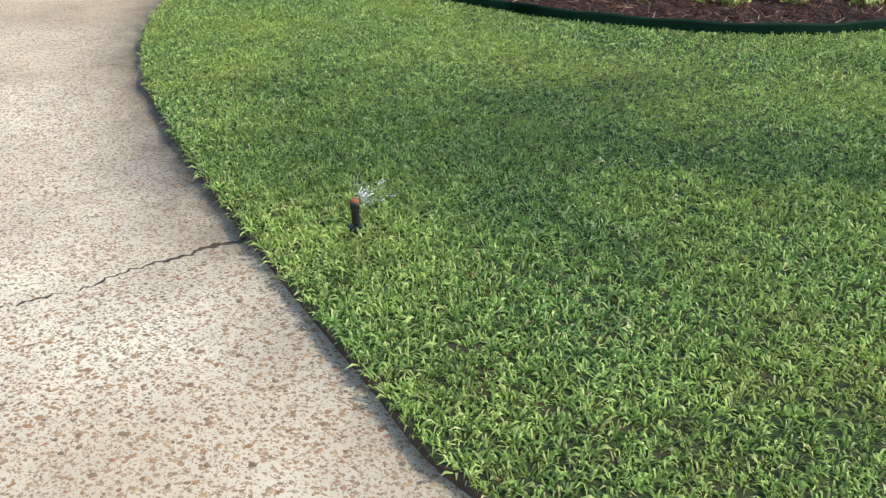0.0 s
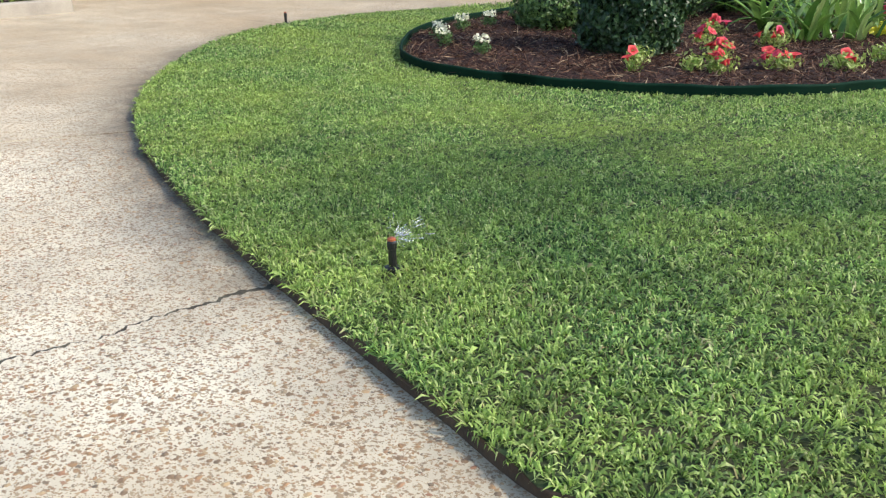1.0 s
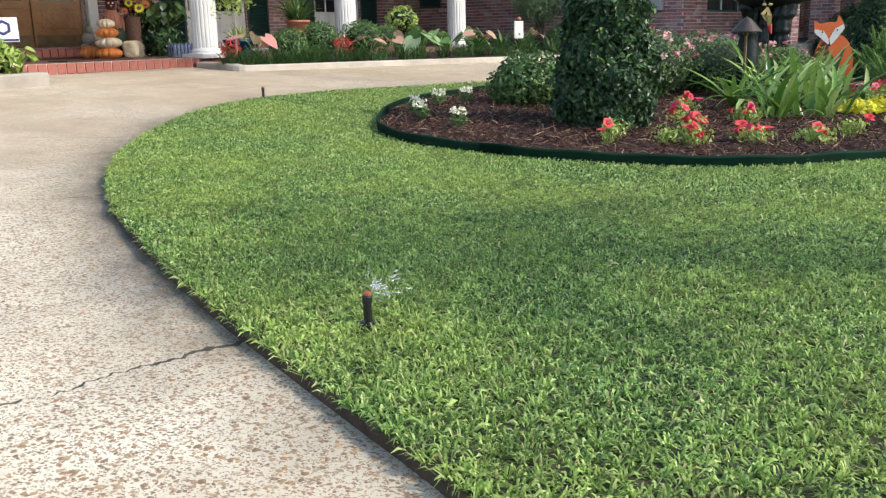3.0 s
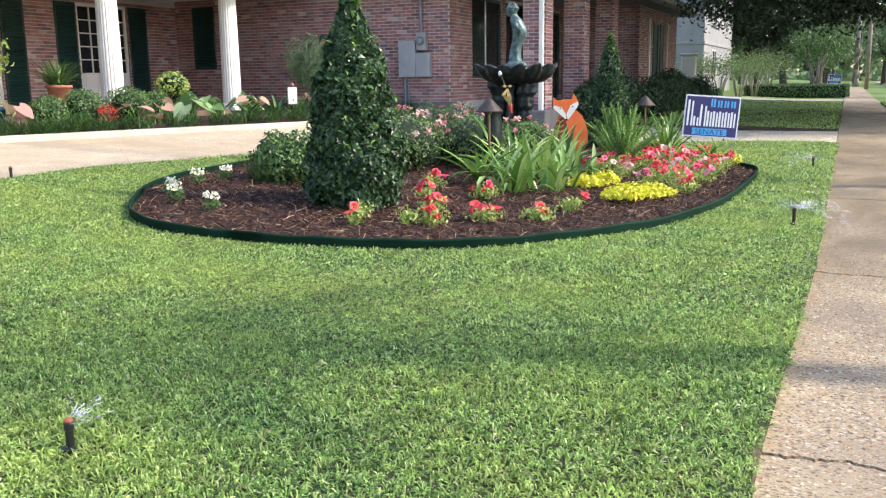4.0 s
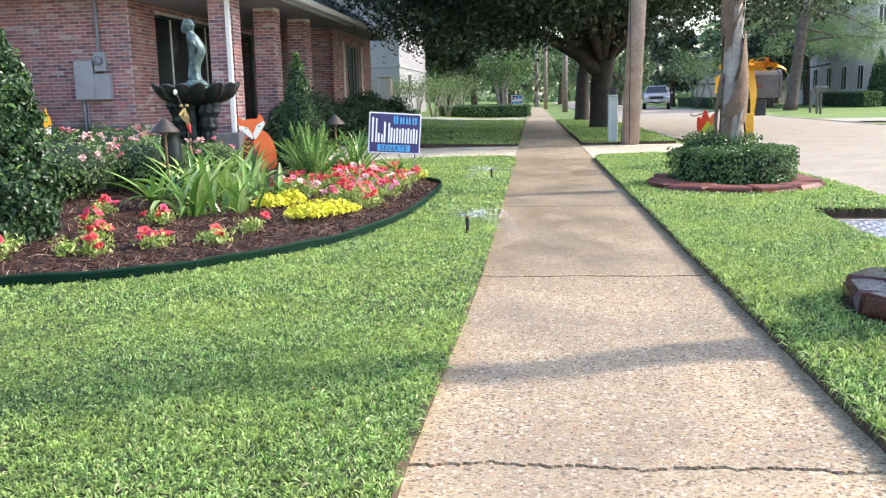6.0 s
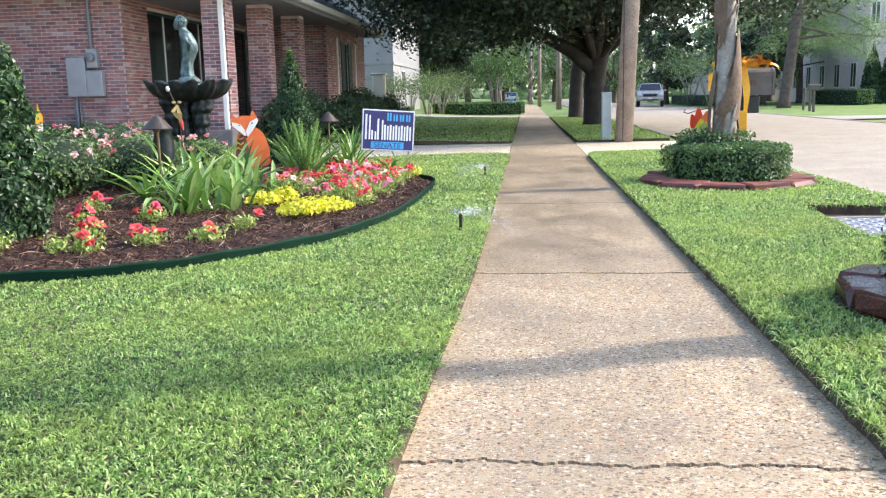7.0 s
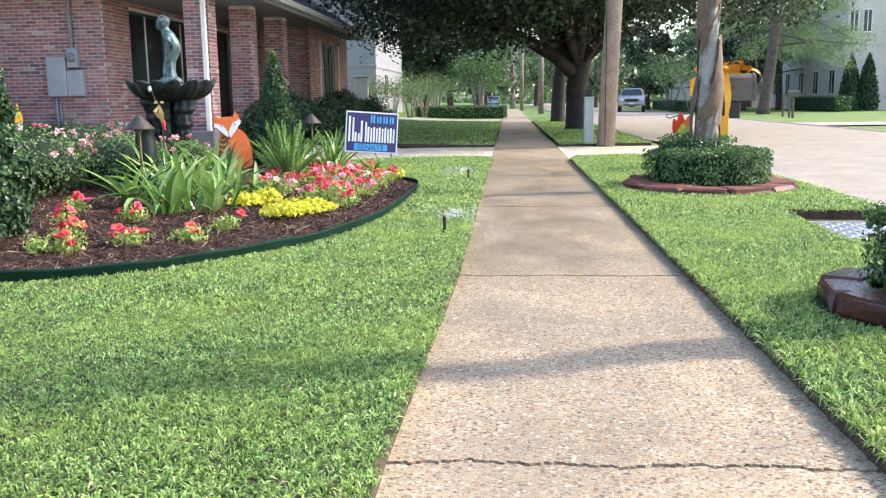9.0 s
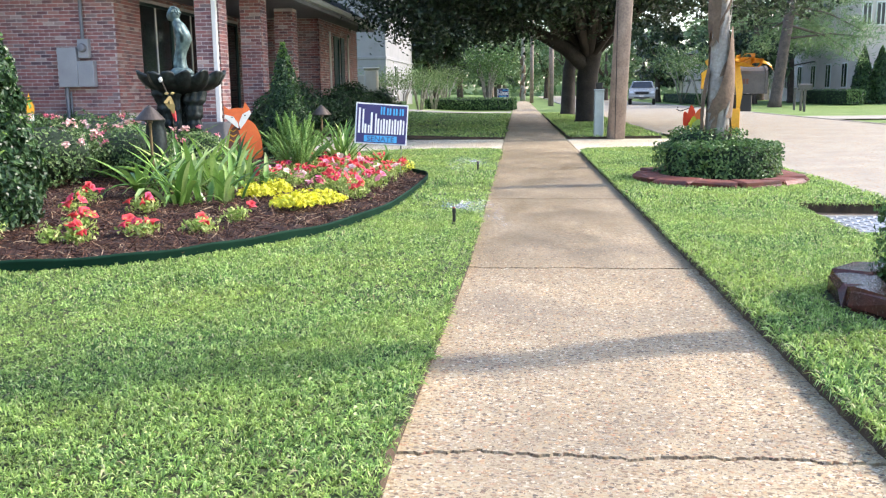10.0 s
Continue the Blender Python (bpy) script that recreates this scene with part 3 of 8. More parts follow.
# ---- turf ----
def turf(name, poly, thick, label, holes=()):
    """Soil body of a lawn with an uneven cut edge."""
    n = len(poly)
    c = poly.mean(0)
    wob = 0.012 * np.sin(np.arange(n) * 2.3) + 0.008 * np.sin(np.arange(n) * 5.1)
    nrm = np.roll(poly, -1, 0) - np.roll(poly, 1, 0)
    nrm = np.stack([nrm[:, 1], -nrm[:, 0]], 1) / (np.linalg.norm(nrm, axis=1)[:, None] + 1e-9)
    top = poly + nrm * wob[:, None]
    g = Geo()
    for a, b, za, zb in ((poly, poly, -0.03, thick * 0.5), (poly, top, thick * 0.5, thick)):
        v = [(*p, float(slope(p[1])) + za) for p in a] + [(*p, float(slope(p[1])) + zb) for p in b]
        g.add(v, [(i, (i + 1) % n, n + (i + 1) % n, n + i) for i in range(n)])
    return tagged(g.ob(name, M["soil"]), label, "lawn", kind="structure"), top


def turf_top(name, poly, thick, parent, step=0.35):
    """The thatch sheet that the blades grow from."""
    lo, hi = poly.min(0), poly.max(0)
    b = bmesh.new()
    vs = [b.verts.new((x, y, 0)) for x, y in poly]
    b.faces.new(vs)
    for axis in (0, 1):
        for s in np.arange(lo[axis] + step, hi[axis], step):
            co, no = [0, 0, 0], [0, 0, 0]
            co[axis], no[axis] = s, 1
            bmesh.ops.bisect_plane(b, geom=b.verts[:] + b.edges[:] + b.faces[:], plane_co=co, plane_no=no)
    bmesh.ops.triangulate(b, faces=b.faces[:])
    for v in b.verts:
        v.co.z = float(slope(v.co.y)) + thick
    me = bpy.data.meshes.new(name)
    b.to_mesh(me)
    b.free()
    me.materials.append(M["thatch"])
    o = new(name, me)
    o.parent = parent
    return o


def blades(name, poly, count, box, height, width, holes=(), z0=0.03, lean=1.25, clump=0.45, near=None):
    """Grass blades as bent tapered strips, thinned into tufts."""
    x0, x1, y0, y1 = box
    x, y = rng.uniform(x0, x1, count), rng.uniform(y0, y1, count)
    # draw blades together into small tufts
    tx, ty = np.round(x / 0.045), np.round(y / 0.045)
    hx, hy = np.sin(tx * 12.9 + ty * 78.2) * 43758.5 % 1, np.sin(tx * 39.3 + ty * 11.1) * 24634.6 % 1
    x += clump * ((tx + hx - 0.5) * 0.045 - x)
    y += clump * ((ty + hy - 0.5) * 0.045 - y)
    ok = inside(poly, x, y)
    for h in holes:
        ok &= ~inside(h, x, y)
    x, y = x[ok], y[ok]
    n = len(x)
    patchy = 1 + 0.25 * np.sin(1.7 * x + 0.6 * np.sin(2.1 * y)) * np.cos(1.3 * y + 0.4)
    h = height * rng.uniform(0.55, 1.2, n) * patchy
    w = width * rng.uniform(0.6, 1.25, n)
    a = rng.uniform(0, 2 * math.pi, n)
    ln = lean * rng.uniform(0.2, 1.3, n)
    dx, dy = np.cos(a), np.sin(a)
    px, py = -dy * w / 2, dx * w / 2
    z = slope(y) + z0
    tw = rng.normal(0, 0.35, n) * w
    b0 = np.stack([x - px, y - py, z], -1)
    b1 = np.stack([x + px, y + py, z], -1)
    mx, my, mz = x + dx * h * ln * 0.62, y + dy * h * ln * 0.62, z + h * (0.84 - 0.20 * ln)
    c0 = np.stack([mx - px * 0.95, my - py * 0.95, mz - tw], -1)
    c1 = np.stack([mx + px * 0.95, my + py * 0.95, mz + tw], -1)
    tip = np.stack([x + dx * h * ln, y + dy * h * ln, z + h * np.maximum(0.25, 0.98 - 0.42 * ln)], -1)
    v = np.stack([b0, b1, c1, c0, tip], 1).reshape(-1, 3)
    k = np.arange(n)[:, None] * 5
    f = np.concatenate([k + np.array([[0, 1, 2]]), k + np.array([[0, 2, 3]]), k + np.array([[3, 2, 4]])])
    return mesh_object(name, v, f, M["grass"])


lawn, island_top = turf("lawn", ISLAND, 0.04, "mown green lawn with a cut soil edge round the flower bed")
turf_top("thatch", island_top, 0.038, lawn)
VERGE = np.array([(-1.1, -1.325), (0.5, -1.323), (4, -1.323), (8, -1.323), (12.2, -1.323), (12.75, -1.45), (12.95, -2.2), (13.0, -3.3), (12.9, -3.56), (10, -3.56), (6, -3.56), (5.30, -3.56), (5.40, -2.63), (4.6, -2.61), (3.70, -2.60), (3.66, -3.56), (2, -3.56), (-1.0, -3.56), (-1.5, -2.5)])


def resampled(poly, step=0.06):
    """The same outline with a point every few centimetres, slightly ragged."""
    out = []
    for a, b in zip(poly, np.roll(poly, -1, 0)):
        n = max(1, int(np.linalg.norm(b - a) / step))
        nr = np.array([b[1] - a[1], a[0] - b[0]]) / (np.linalg.norm(b - a) + 1e-9)
        out += [a + (b - a) * k / n - nr * abs(rng.normal(0, 0.006)) * (k > 0) for k in range(n)]
    return np.array(out)


VERGE = resampled(VERGE)
verge, verge_top = turf("lawn", VERGE, 0.05, "sunlit strip of green lawn between pavement and street")
turf_top("thatch", verge_top, 0.048, verge, 0.6)
NEXT = np.array([(16.8, 0.03), (24, 0.03), (37.6, 0.03), (37.6, 4), (37, 9), (24, 9), (17.0, 9), (16.8, 5)])
nextlawn, next_top = turf("lawn", NEXT, 0.04, "neighbouring lawn in deep tree shade")
turf_top("thatch", next_top, 0.038, nextlawn, 1.0)
VERGE2 = np.array([(16.75, -1.4), (25, -1.36), (37.6, -1.36), (37.8, -3.0), (37, -3.5), (24, -3.5), (17.2, -3.4)])
verge2, verge2_top = turf("lawn", VERGE2, 0.04, "strip of lawn round the oak trunks")
turf_top("thatch", verge2_top, 0.038, verge2, 1.0)

GB = dict(label="dense mown grass blades on the lawn", category="grass", kind="stuff")
tagged(blades("grass", ISLAND, 340000, (-1.7, 1.6, 0.0, 6.6), 0.033, 0.0045, [BED], clump=0.44, lean=1.35), **GB)
tagged(blades("grass", ISLAND, 190000, (1.6, 5.2, 0.0, 7.1), 0.038, 0.0058, [BED], clump=0.52, lean=1.3), **GB)
tagged(blades("grass", ISLAND, 105000, (5.2, 13.6, 0.0, 7.1), 0.052, 0.010, [BED]), **GB)
RING = lambda x, y, rx, ry: np.array([(x + rx * math.cos(a), y + ry * math.sin(a)) for a in np.linspace(0, 6.2832, 24, endpoint=False)])
VH = [RING(7.42, -2.46, 0.92, 0.88), RING(1.68, -2.42, 0.64, 0.70)]
tagged(blades("grass", VERGE, 120000, (-1.6, 5.0, -3.6, -1.3), 0.040, 0.0056, VH, z0=0.042, clump=0.52), **GB)
tagged(blades("grass", VERGE, 56000, (5.0, 13.4, -3.6, -1.3), 0.046, 0.010, VH, z0=0.042), **GB)


def fringe(name, poly, count, keep, height, width, z0):
    """Blades that hang out over the cut edge of a lawn."""
    seg = np.roll(poly, -1, 0) - poly
    L = np.linalg.norm(seg, axis=1)
    i = rng.choice(len(poly), count, p=L / L.sum())
    t = rng.uniform(0, 1, count)
    c = poly[i] + seg[i] * t[:, None]
    nr = np.stack([seg[i, 1], -seg[i, 0]], 1) / L[i][:, None]
    if inside(poly, np.array([c[0, 0] + nr[0, 0] * 0.01]), np.array([c[0, 1] + nr[0, 1] * 0.01]))[0]:
        nr = -nr
    ok = keep(c[:, 0], c[:, 1])
    c, nr = c[ok], nr[ok]
    n = len(c)
    c = c - nr * rng.uniform(0.0, 0.03, (n, 1))
    a = np.arctan2(nr[:, 1], nr[:, 0]) + rng.normal(0, 0.75, n)
    d = np.stack([np.cos(a), np.sin(a)], 1)
    s = np.stack([-d[:, 1], d[:, 0]], 1) * (width * rng.uniform(0.5, 1.2, n) / 2)[:, None]
    h = height * rng.uniform(0.4, 1.1, n)
    z = slope(c[:, 1]) + z0 + rng.uniform(-0.012, 0.004, n)
    P = lambda q, k, side: np.column_stack([c + d * (h * q)[:, None] + s * side, z + h * k])
    up, end = rng.uniform(0.15, 0.5, n), rng.uniform(-0.5, 0.25, n)
    v = np.stack([P(0 * h, 0, -1), P(0 * h, 0, 1), P(0 * h + 0.45, up, 1), P(0 * h + 0.45, up, -1), P(0 * h + 0.85, end, 0)], 1).reshape(-1, 3)
    k = np.arange(n)[:, None] * 5
    return mesh_object(name, v, np.concatenate([k + np.array([[0, 1, 2]]), k + np.array([[0, 2, 3]]), k + np.array([[3, 2, 4]])]), M["grass"])


tagged(fringe("grass", ISLAND, 8000, lambda x, y: (x < 3.5) | (y < 0.3), 0.022, 0.0050, 0.038), "grass blades hanging over the cut lawn edge", "grass", kind="stuff")
tagged(fringe("grass", VERGE, 12000, lambda x, y: (y > -1.6) | (x > 3.6) & (x < 5.6) & (y > -3.5), 0.05, 0.006, 0.044), "grass blades hanging over the cut lawn edge", "grass", kind="stuff")
tagged(blades("grass", NEXT, 36000, (16.8, 37.6, 0, 9), 0.06, 0.022), **GB)
tagged(blades("grass", VERGE2, 18000, (16.8, 37.6, -3.5, -1.3), 0.06, 0.02), **GB)


# ---- flower bed ----
def bed_sheet():
    b = bmesh.new()
    b.faces.new([b.verts.new((x, y, 0)) for x, y in BED])
    lo, hi = BED.min(0), BED.max(0)
    for axis in (0, 1):
        for s in np.arange(lo[axis] + 0.12, hi[axis], 0.12):
            co, no = [0, 0, 0], [0, 0, 0]
            co[axis], no[axis] = s, 1
            bmesh.ops.bisect_plane(b, geom=b.verts[:] + b.edges[:] + b.faces[:], plane_co=co, plane_no=no)
    bmesh.ops.triangulate(b, faces=b.faces[:])
    xy = np.array([(v.co.x, v.co.y) for v in b.verts])
    z = bed_height(xy[:, 0], xy[:, 1])
    for v, h in zip(b.verts, z):
        v.co.z = h + rnd.uniform(-0.012, 0.012)
    me = bpy.data.meshes.new("flower_bed")
    b.to_mesh(me)
    b.free()
    me.materials.append(M["mulch"])
    return tagged(new("flower_bed", me), "mounded flower bed of dark brown shredded mulch", "flower bed", kind="structure")


flower_bed = bed_sheet()


def chips(count):
    lo, hi = BED.min(0), BED.max(0)
    x, y = rng.uniform(lo[0], hi[0], count), rng.uniform(lo[1], hi[1], count)
    ok = inside(BED, x, y)
    x, y = x[ok], y[ok]
    d = edge_distance(BED, x, y)
    x, y = x[d > 0.02], y[d > 0.02]
    n = len(x)
    z = bed_height(x, y) + rng.uniform(-0.005, 0.030, n)
    L, W = rng.gamma(2.6, 0.011, n) + 0.010, rng.uniform(0.0010, 0.0040, n)
    a, p, r = rng.uniform(0, 6.28, n), rng.normal(0, 0.40, n), rng.normal(0, 0.7, n)
    d = np.stack([np.cos(a) * np.cos(p), np.sin(a) * np.cos(p), np.sin(p)], -1)
    s = np.stack([-np.sin(a) * np.cos(r), np.cos(a) * np.cos(r), np.sin(r)], -1)
    u = np.cross(d, s)
    c = np.stack([x, y, z], -1)
    L, W = L[:, None], W[:, None]
    bow = u * L * rng.uniform(-0.15, 0.2, (n, 1))
    v = np.stack([c - d * L - s * W * 0.5, c - d * L + s * W * 0.5, c + bow + s * W, c + d * L + s * W * 0.3, c + d * L - s * W * 0.4, c + bow - s * W, c + bow + u * W * 0.8], 1).reshape(-1, 3)
    k = np.arange(n)[:, None] * 7
    f = np.concatenate([k + np.array([[i, j, 6]]) for i, j in ((0, 1), (1, 2), (2, 3), (3, 4), (4, 5), (5, 0))])
    return tagged(mesh_object("mulch", v, f, M["chips"]), "shredded dark brown bark mulch on the bed", "mulch", kind="stuff")


chips(88000)


def edging():
    """Thick rubber edging with a rounded rim, standing round the bed."""
    prof = [(-0.006, -0.06), (-0.006, 0.09), (-0.010, 0.096), (-0.009, 0.108), (0.0, 0.112), (0.009, 0.108), (0.010, 0.096), (0.006, 0.09), (0.006, -0.06)]
    n = len(BED)
    t = np.roll(BED, -1, 0) - np.roll(BED, 1, 0)
    nr = np.stack([t[:, 1], -t[:, 0]], 1) / np.linalg.norm(t, axis=1)[:, None]
    t_ = thing("bed_edging", "dark green rubber edging strip round the mulched bed", "garden edging")
    v = []
    for i in range(n):
        h = float(slope(BED[i, 1])) + 0.004 * math.sin(i * 0.9)
        v += [(BED[i, 0] + nr[i, 0] * a, BED[i, 1] + nr[i, 1] * a, h + z) for a, z in prof]
    m = len(prof)
    for a in range(0, n, 15):
        ring = [(a + q) % n for q in range(16)]
        w = [v[i * m + j] for i in ring for j in range(m)]
        part("strip", Geo().add(w, [(q * m + j, (q + 1) * m + j, (q + 1) * m + j + 1, q * m + j + 1) for q in range(15) for j in range(m - 1)]), M["edging"], t_, smooth=True)
    return t_


edging()

# ---- house shell ----
XW, YW = 14.2, 7.35          # side wall of the wing, and its corner
YC = 11.2                    # line of the white columns
FLOOR = 0.60
house = thing("house", "red brick house with white portico columns and dark green shutters", "house", kind="structure")


# ---- plants ----
def leaf_mesh(c, nrm, length, width, spread=0.9, fold=0.25, droop=0.0, simple=False):
    """Folded pointed leaves at the points c, facing about nrm: numpy arrays of vertices and triangles."""
    n = len(c)
    u = nrm + rng.normal(0, spread, (n, 3)) * 0.6
    u /= np.linalg.norm(u, axis=1)[:, None] + 1e-9
    d = np.cross(u, rng.normal(0, 1, (n, 3)))
    d[:, 2] -= droop
    d /= np.linalg.norm(d, axis=1)[:, None] + 1e-9
    s = np.cross(d, u)
    L = (length * rng.uniform(0.6, 1.25, n))[:, None]
    W = (width * rng.uniform(0.7, 1.2, n))[:, None]
    b, t = c - d * L * 0.5, c + d * L * 0.5 - u * L * 0.12
    m = c + d * L * 0.05
    if simple:
        v = np.stack([b, m + s * W * 0.5, t, m - s * W * 0.5], 1).reshape(-1, 3)
        k = np.arange(n)[:, None] * 4
        return v, np.concatenate([k + np.array([[0, 1, 2]]), k + np.array([[0, 2, 3]])])
    v = np.stack([b, m + s * W * 0.5 + u * W * fold, t, m - s * W * 0.5 + u * W * fold, m], 1).reshape(-1, 3)
    k = np.arange(n)[:, None] * 5
    f = np.concatenate([k + np.array([[a]])[0] for a in ([0, 1, 4], [1, 2, 4], [2, 3, 4], [3, 0, 4])])
    return v, f


def joined(parts):
    vs, fs, k = [], [], 0
    for v, f in parts:
        vs.append(v)
        fs.append(f + k)
        k += len(v)
    return np.concatenate(vs), np.concatenate(fs)


def lumps(d, seed, amp, freq=2.2):
    """Uneven radius for unit directions d."""
    r = np.random.default_rng(seed)
    out = np.zeros(len(d))
    for i in range(6):
        w = r.normal(0, freq * (1 + 0.35 * i), 3)
        out += np.sin(d @ w + r.uniform(0, 6)) / (1 + 0.5 * i)
    return 1 + amp * out / 2


def ball_points(n, radii, seed, amp=0.12, shell=0.75, flat=None):
    d = rng.normal(0, 1, (n, 3))
    d /= np.linalg.norm(d, axis=1)[:, None]
    if flat is not None:
        d[:, 2] = np.where(d[:, 2] < flat, -d[:, 2] * 0.5, d[:, 2])
    r = lumps(d, seed, amp) * rng.uniform(shell, 1.03, n)
    return d * r[:, None] * np.array(radii), d


def shrub(name, label, category, x, y, z, radii, leaves, length, width, material, core, amp=0.12, group="", seed=1, base=0.15):
    """A rounded bush: short stems, a dense inner mass and a leafy skin."""
    t = thing(name, label, category, (x, y, z), 0, group)
    p, d = ball_points(leaves, radii, seed, amp)
    p[:, 2] += radii[2] * 0.85 + base * 0
    ok = p[:, 2] > 0.0
    part_np("foliage", leaf_mesh(p[ok], d[ok], length, width), material, t)
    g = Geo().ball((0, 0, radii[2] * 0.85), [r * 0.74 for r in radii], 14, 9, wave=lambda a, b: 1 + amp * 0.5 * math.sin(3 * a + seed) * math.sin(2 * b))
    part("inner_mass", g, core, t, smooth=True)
    g = Geo()
    for i in range(4):
        a = i * 1.57 + seed
        g.tube([(0.05 * math.cos(a), 0.05 * math.sin(a), -0.03), (radii[0] * 0.4 * math.cos(a), radii[1] * 0.4 * math.sin(a), radii[2] * 0.5)], [0.014, 0.008], 5)
    part("stem", g, M["bark"], t)
    return t


def part_np(name, vf, material, parent, label="", kind=""):
    o = mesh_object(name, vf[0], vf[1], material, parent, False, label)
    return o


G = lambda *c: [(i / (len(c) - 1), x) for i, x in enumerate(c)]
M["bark"] = surface("bark", (0.10, 0.075, 0.055), (0.055, 0.042, 0.034), 6, 0.9, 45, 1.0, vary=0.3)
M["oakbark"] = surface("oak_bark", (0.055, 0.045, 0.038), (0.03, 0.025, 0.022), 3, 0.95, 25, 1.0, vary=0.35)
M["holly"] = leafy("glossy_dark_leaves", G((0.012, 0.034, 0.014), (0.026, 0.066, 0.024), (0.042, 0.092, 0.034), (0.08, 0.15, 0.05)), 0.36, 0.15, 0.45)
# Near-black fill for bush hearts: the shade between leaves is in its colour.
M["core"] = surface("inner_shade_fill", (0.008, 0.020, 0.008), (0.014, 0.032, 0.012), 9, 0.9, 40, 1.0, vary=0.4)
M["box"] = leafy("box_leaves", G((0.034, 0.082, 0.027), (0.072, 0.155, 0.043), (0.122, 0.23, 0.062), (0.18, 0.29, 0.088)), 0.35, 0.22)
M["rose"] = leafy("rose_leaves", G((0.045, 0.09, 0.03), (0.085, 0.165, 0.05), (0.14, 0.235, 0.07), (0.21, 0.29, 0.11)), 0.4, 0.25)
M["lily"] = leafy("strap_leaves", G((0.05, 0.13, 0.026), (0.13, 0.27, 0.052), (0.26, 0.44, 0.10), (0.50, 0.62, 0.24)), 0.26, 0.28)
M["fern"] = leafy("fern_fronds", G((0.12, 0.25, 0.05), (0.19, 0.35, 0.075), (0.26, 0.43, 0.11), (0.34, 0.49, 0.16)), 0.5, 0.35)
M["limeleaf"] = leafy("light_green_leaves", G((0.17, 0.29, 0.05), (0.29, 0.42, 0.08), (0.42, 0.52, 0.14), (0.52, 0.57, 0.22)), 0.5, 0.3)
M["yellow"] = leafy("yellow_leaves", G((0.56, 0.56, 0.035), (0.74, 0.70, 0.04), (0.82, 0.77, 0.07), (0.62, 0.68, 0.07)), 0.5, 0.3)
M["redpet"] = leafy("red_petals", G((0.55, 0.025, 0.035), (0.72, 0.05, 0.06), (0.80, 0.09, 0.09), (0.75, 0.06, 0.16)), 0.55, 0.25)
M["pinkpet"] = leafy("pink_petals", G((0.72, 0.10, 0.22), (0.80, 0.22, 0.32), (0.85, 0.40, 0.45), (0.70, 0.05, 0.20)), 0.55, 0.25)
M["palepet"] = leafy("pale_pink_petals", G((0.80, 0.45, 0.42), (0.85, 0.60, 0.55), (0.82, 0.36, 0.36), (0.88, 0.75, 0.68)), 0.55, 0.25)
M["whitepet"] = leafy("white_petals", G((0.84, 0.84, 0.62), (0.88, 0.87, 0.70), (0.90, 0.89, 0.76), (0.82, 0.83, 0.54)), 0.55, 0.25)
M["oak"] = leafy("oak_leaves", G((0.014, 0.029, 0.016), (0.026, 0.050, 0.027), (0.045, 0.076, 0.036), (0.07, 0.112, 0.05)), 0.36, 0.14)
M["pine"] = leafy("pine_needles", G((0.06, 0.11, 0.055), (0.11, 0.19, 0.085), (0.17, 0.26, 0.12), (0.23, 0.31, 0.17)), 0.5, 0.3)
M["myrtle"] = leafy("myrtle_leaves", G((0.06, 0.12, 0.035), (0.11, 0.19, 0.055), (0.17, 0.25, 0.09), (0.24, 0.30, 0.14)), 0.5, 0.3)
# Paler than near leaves: the haze of the distance is put into this colour.
M["fartree"] = leafy("haze_paled_leaves", G((0.09, 0.16, 0.07), (0.15, 0.24, 0.10), (0.21, 0.30, 0.14), (0.27, 0.35, 0.19)), 0.6, 0.35)
M["caladium"] = leafy("pink_caladium_leaves", G((0.66, 0.26, 0.22), (0.72, 0.40, 0.33), (0.60, 0.34, 0.26), (0.55, 0.45, 0.28)), 0.5, 0.3)


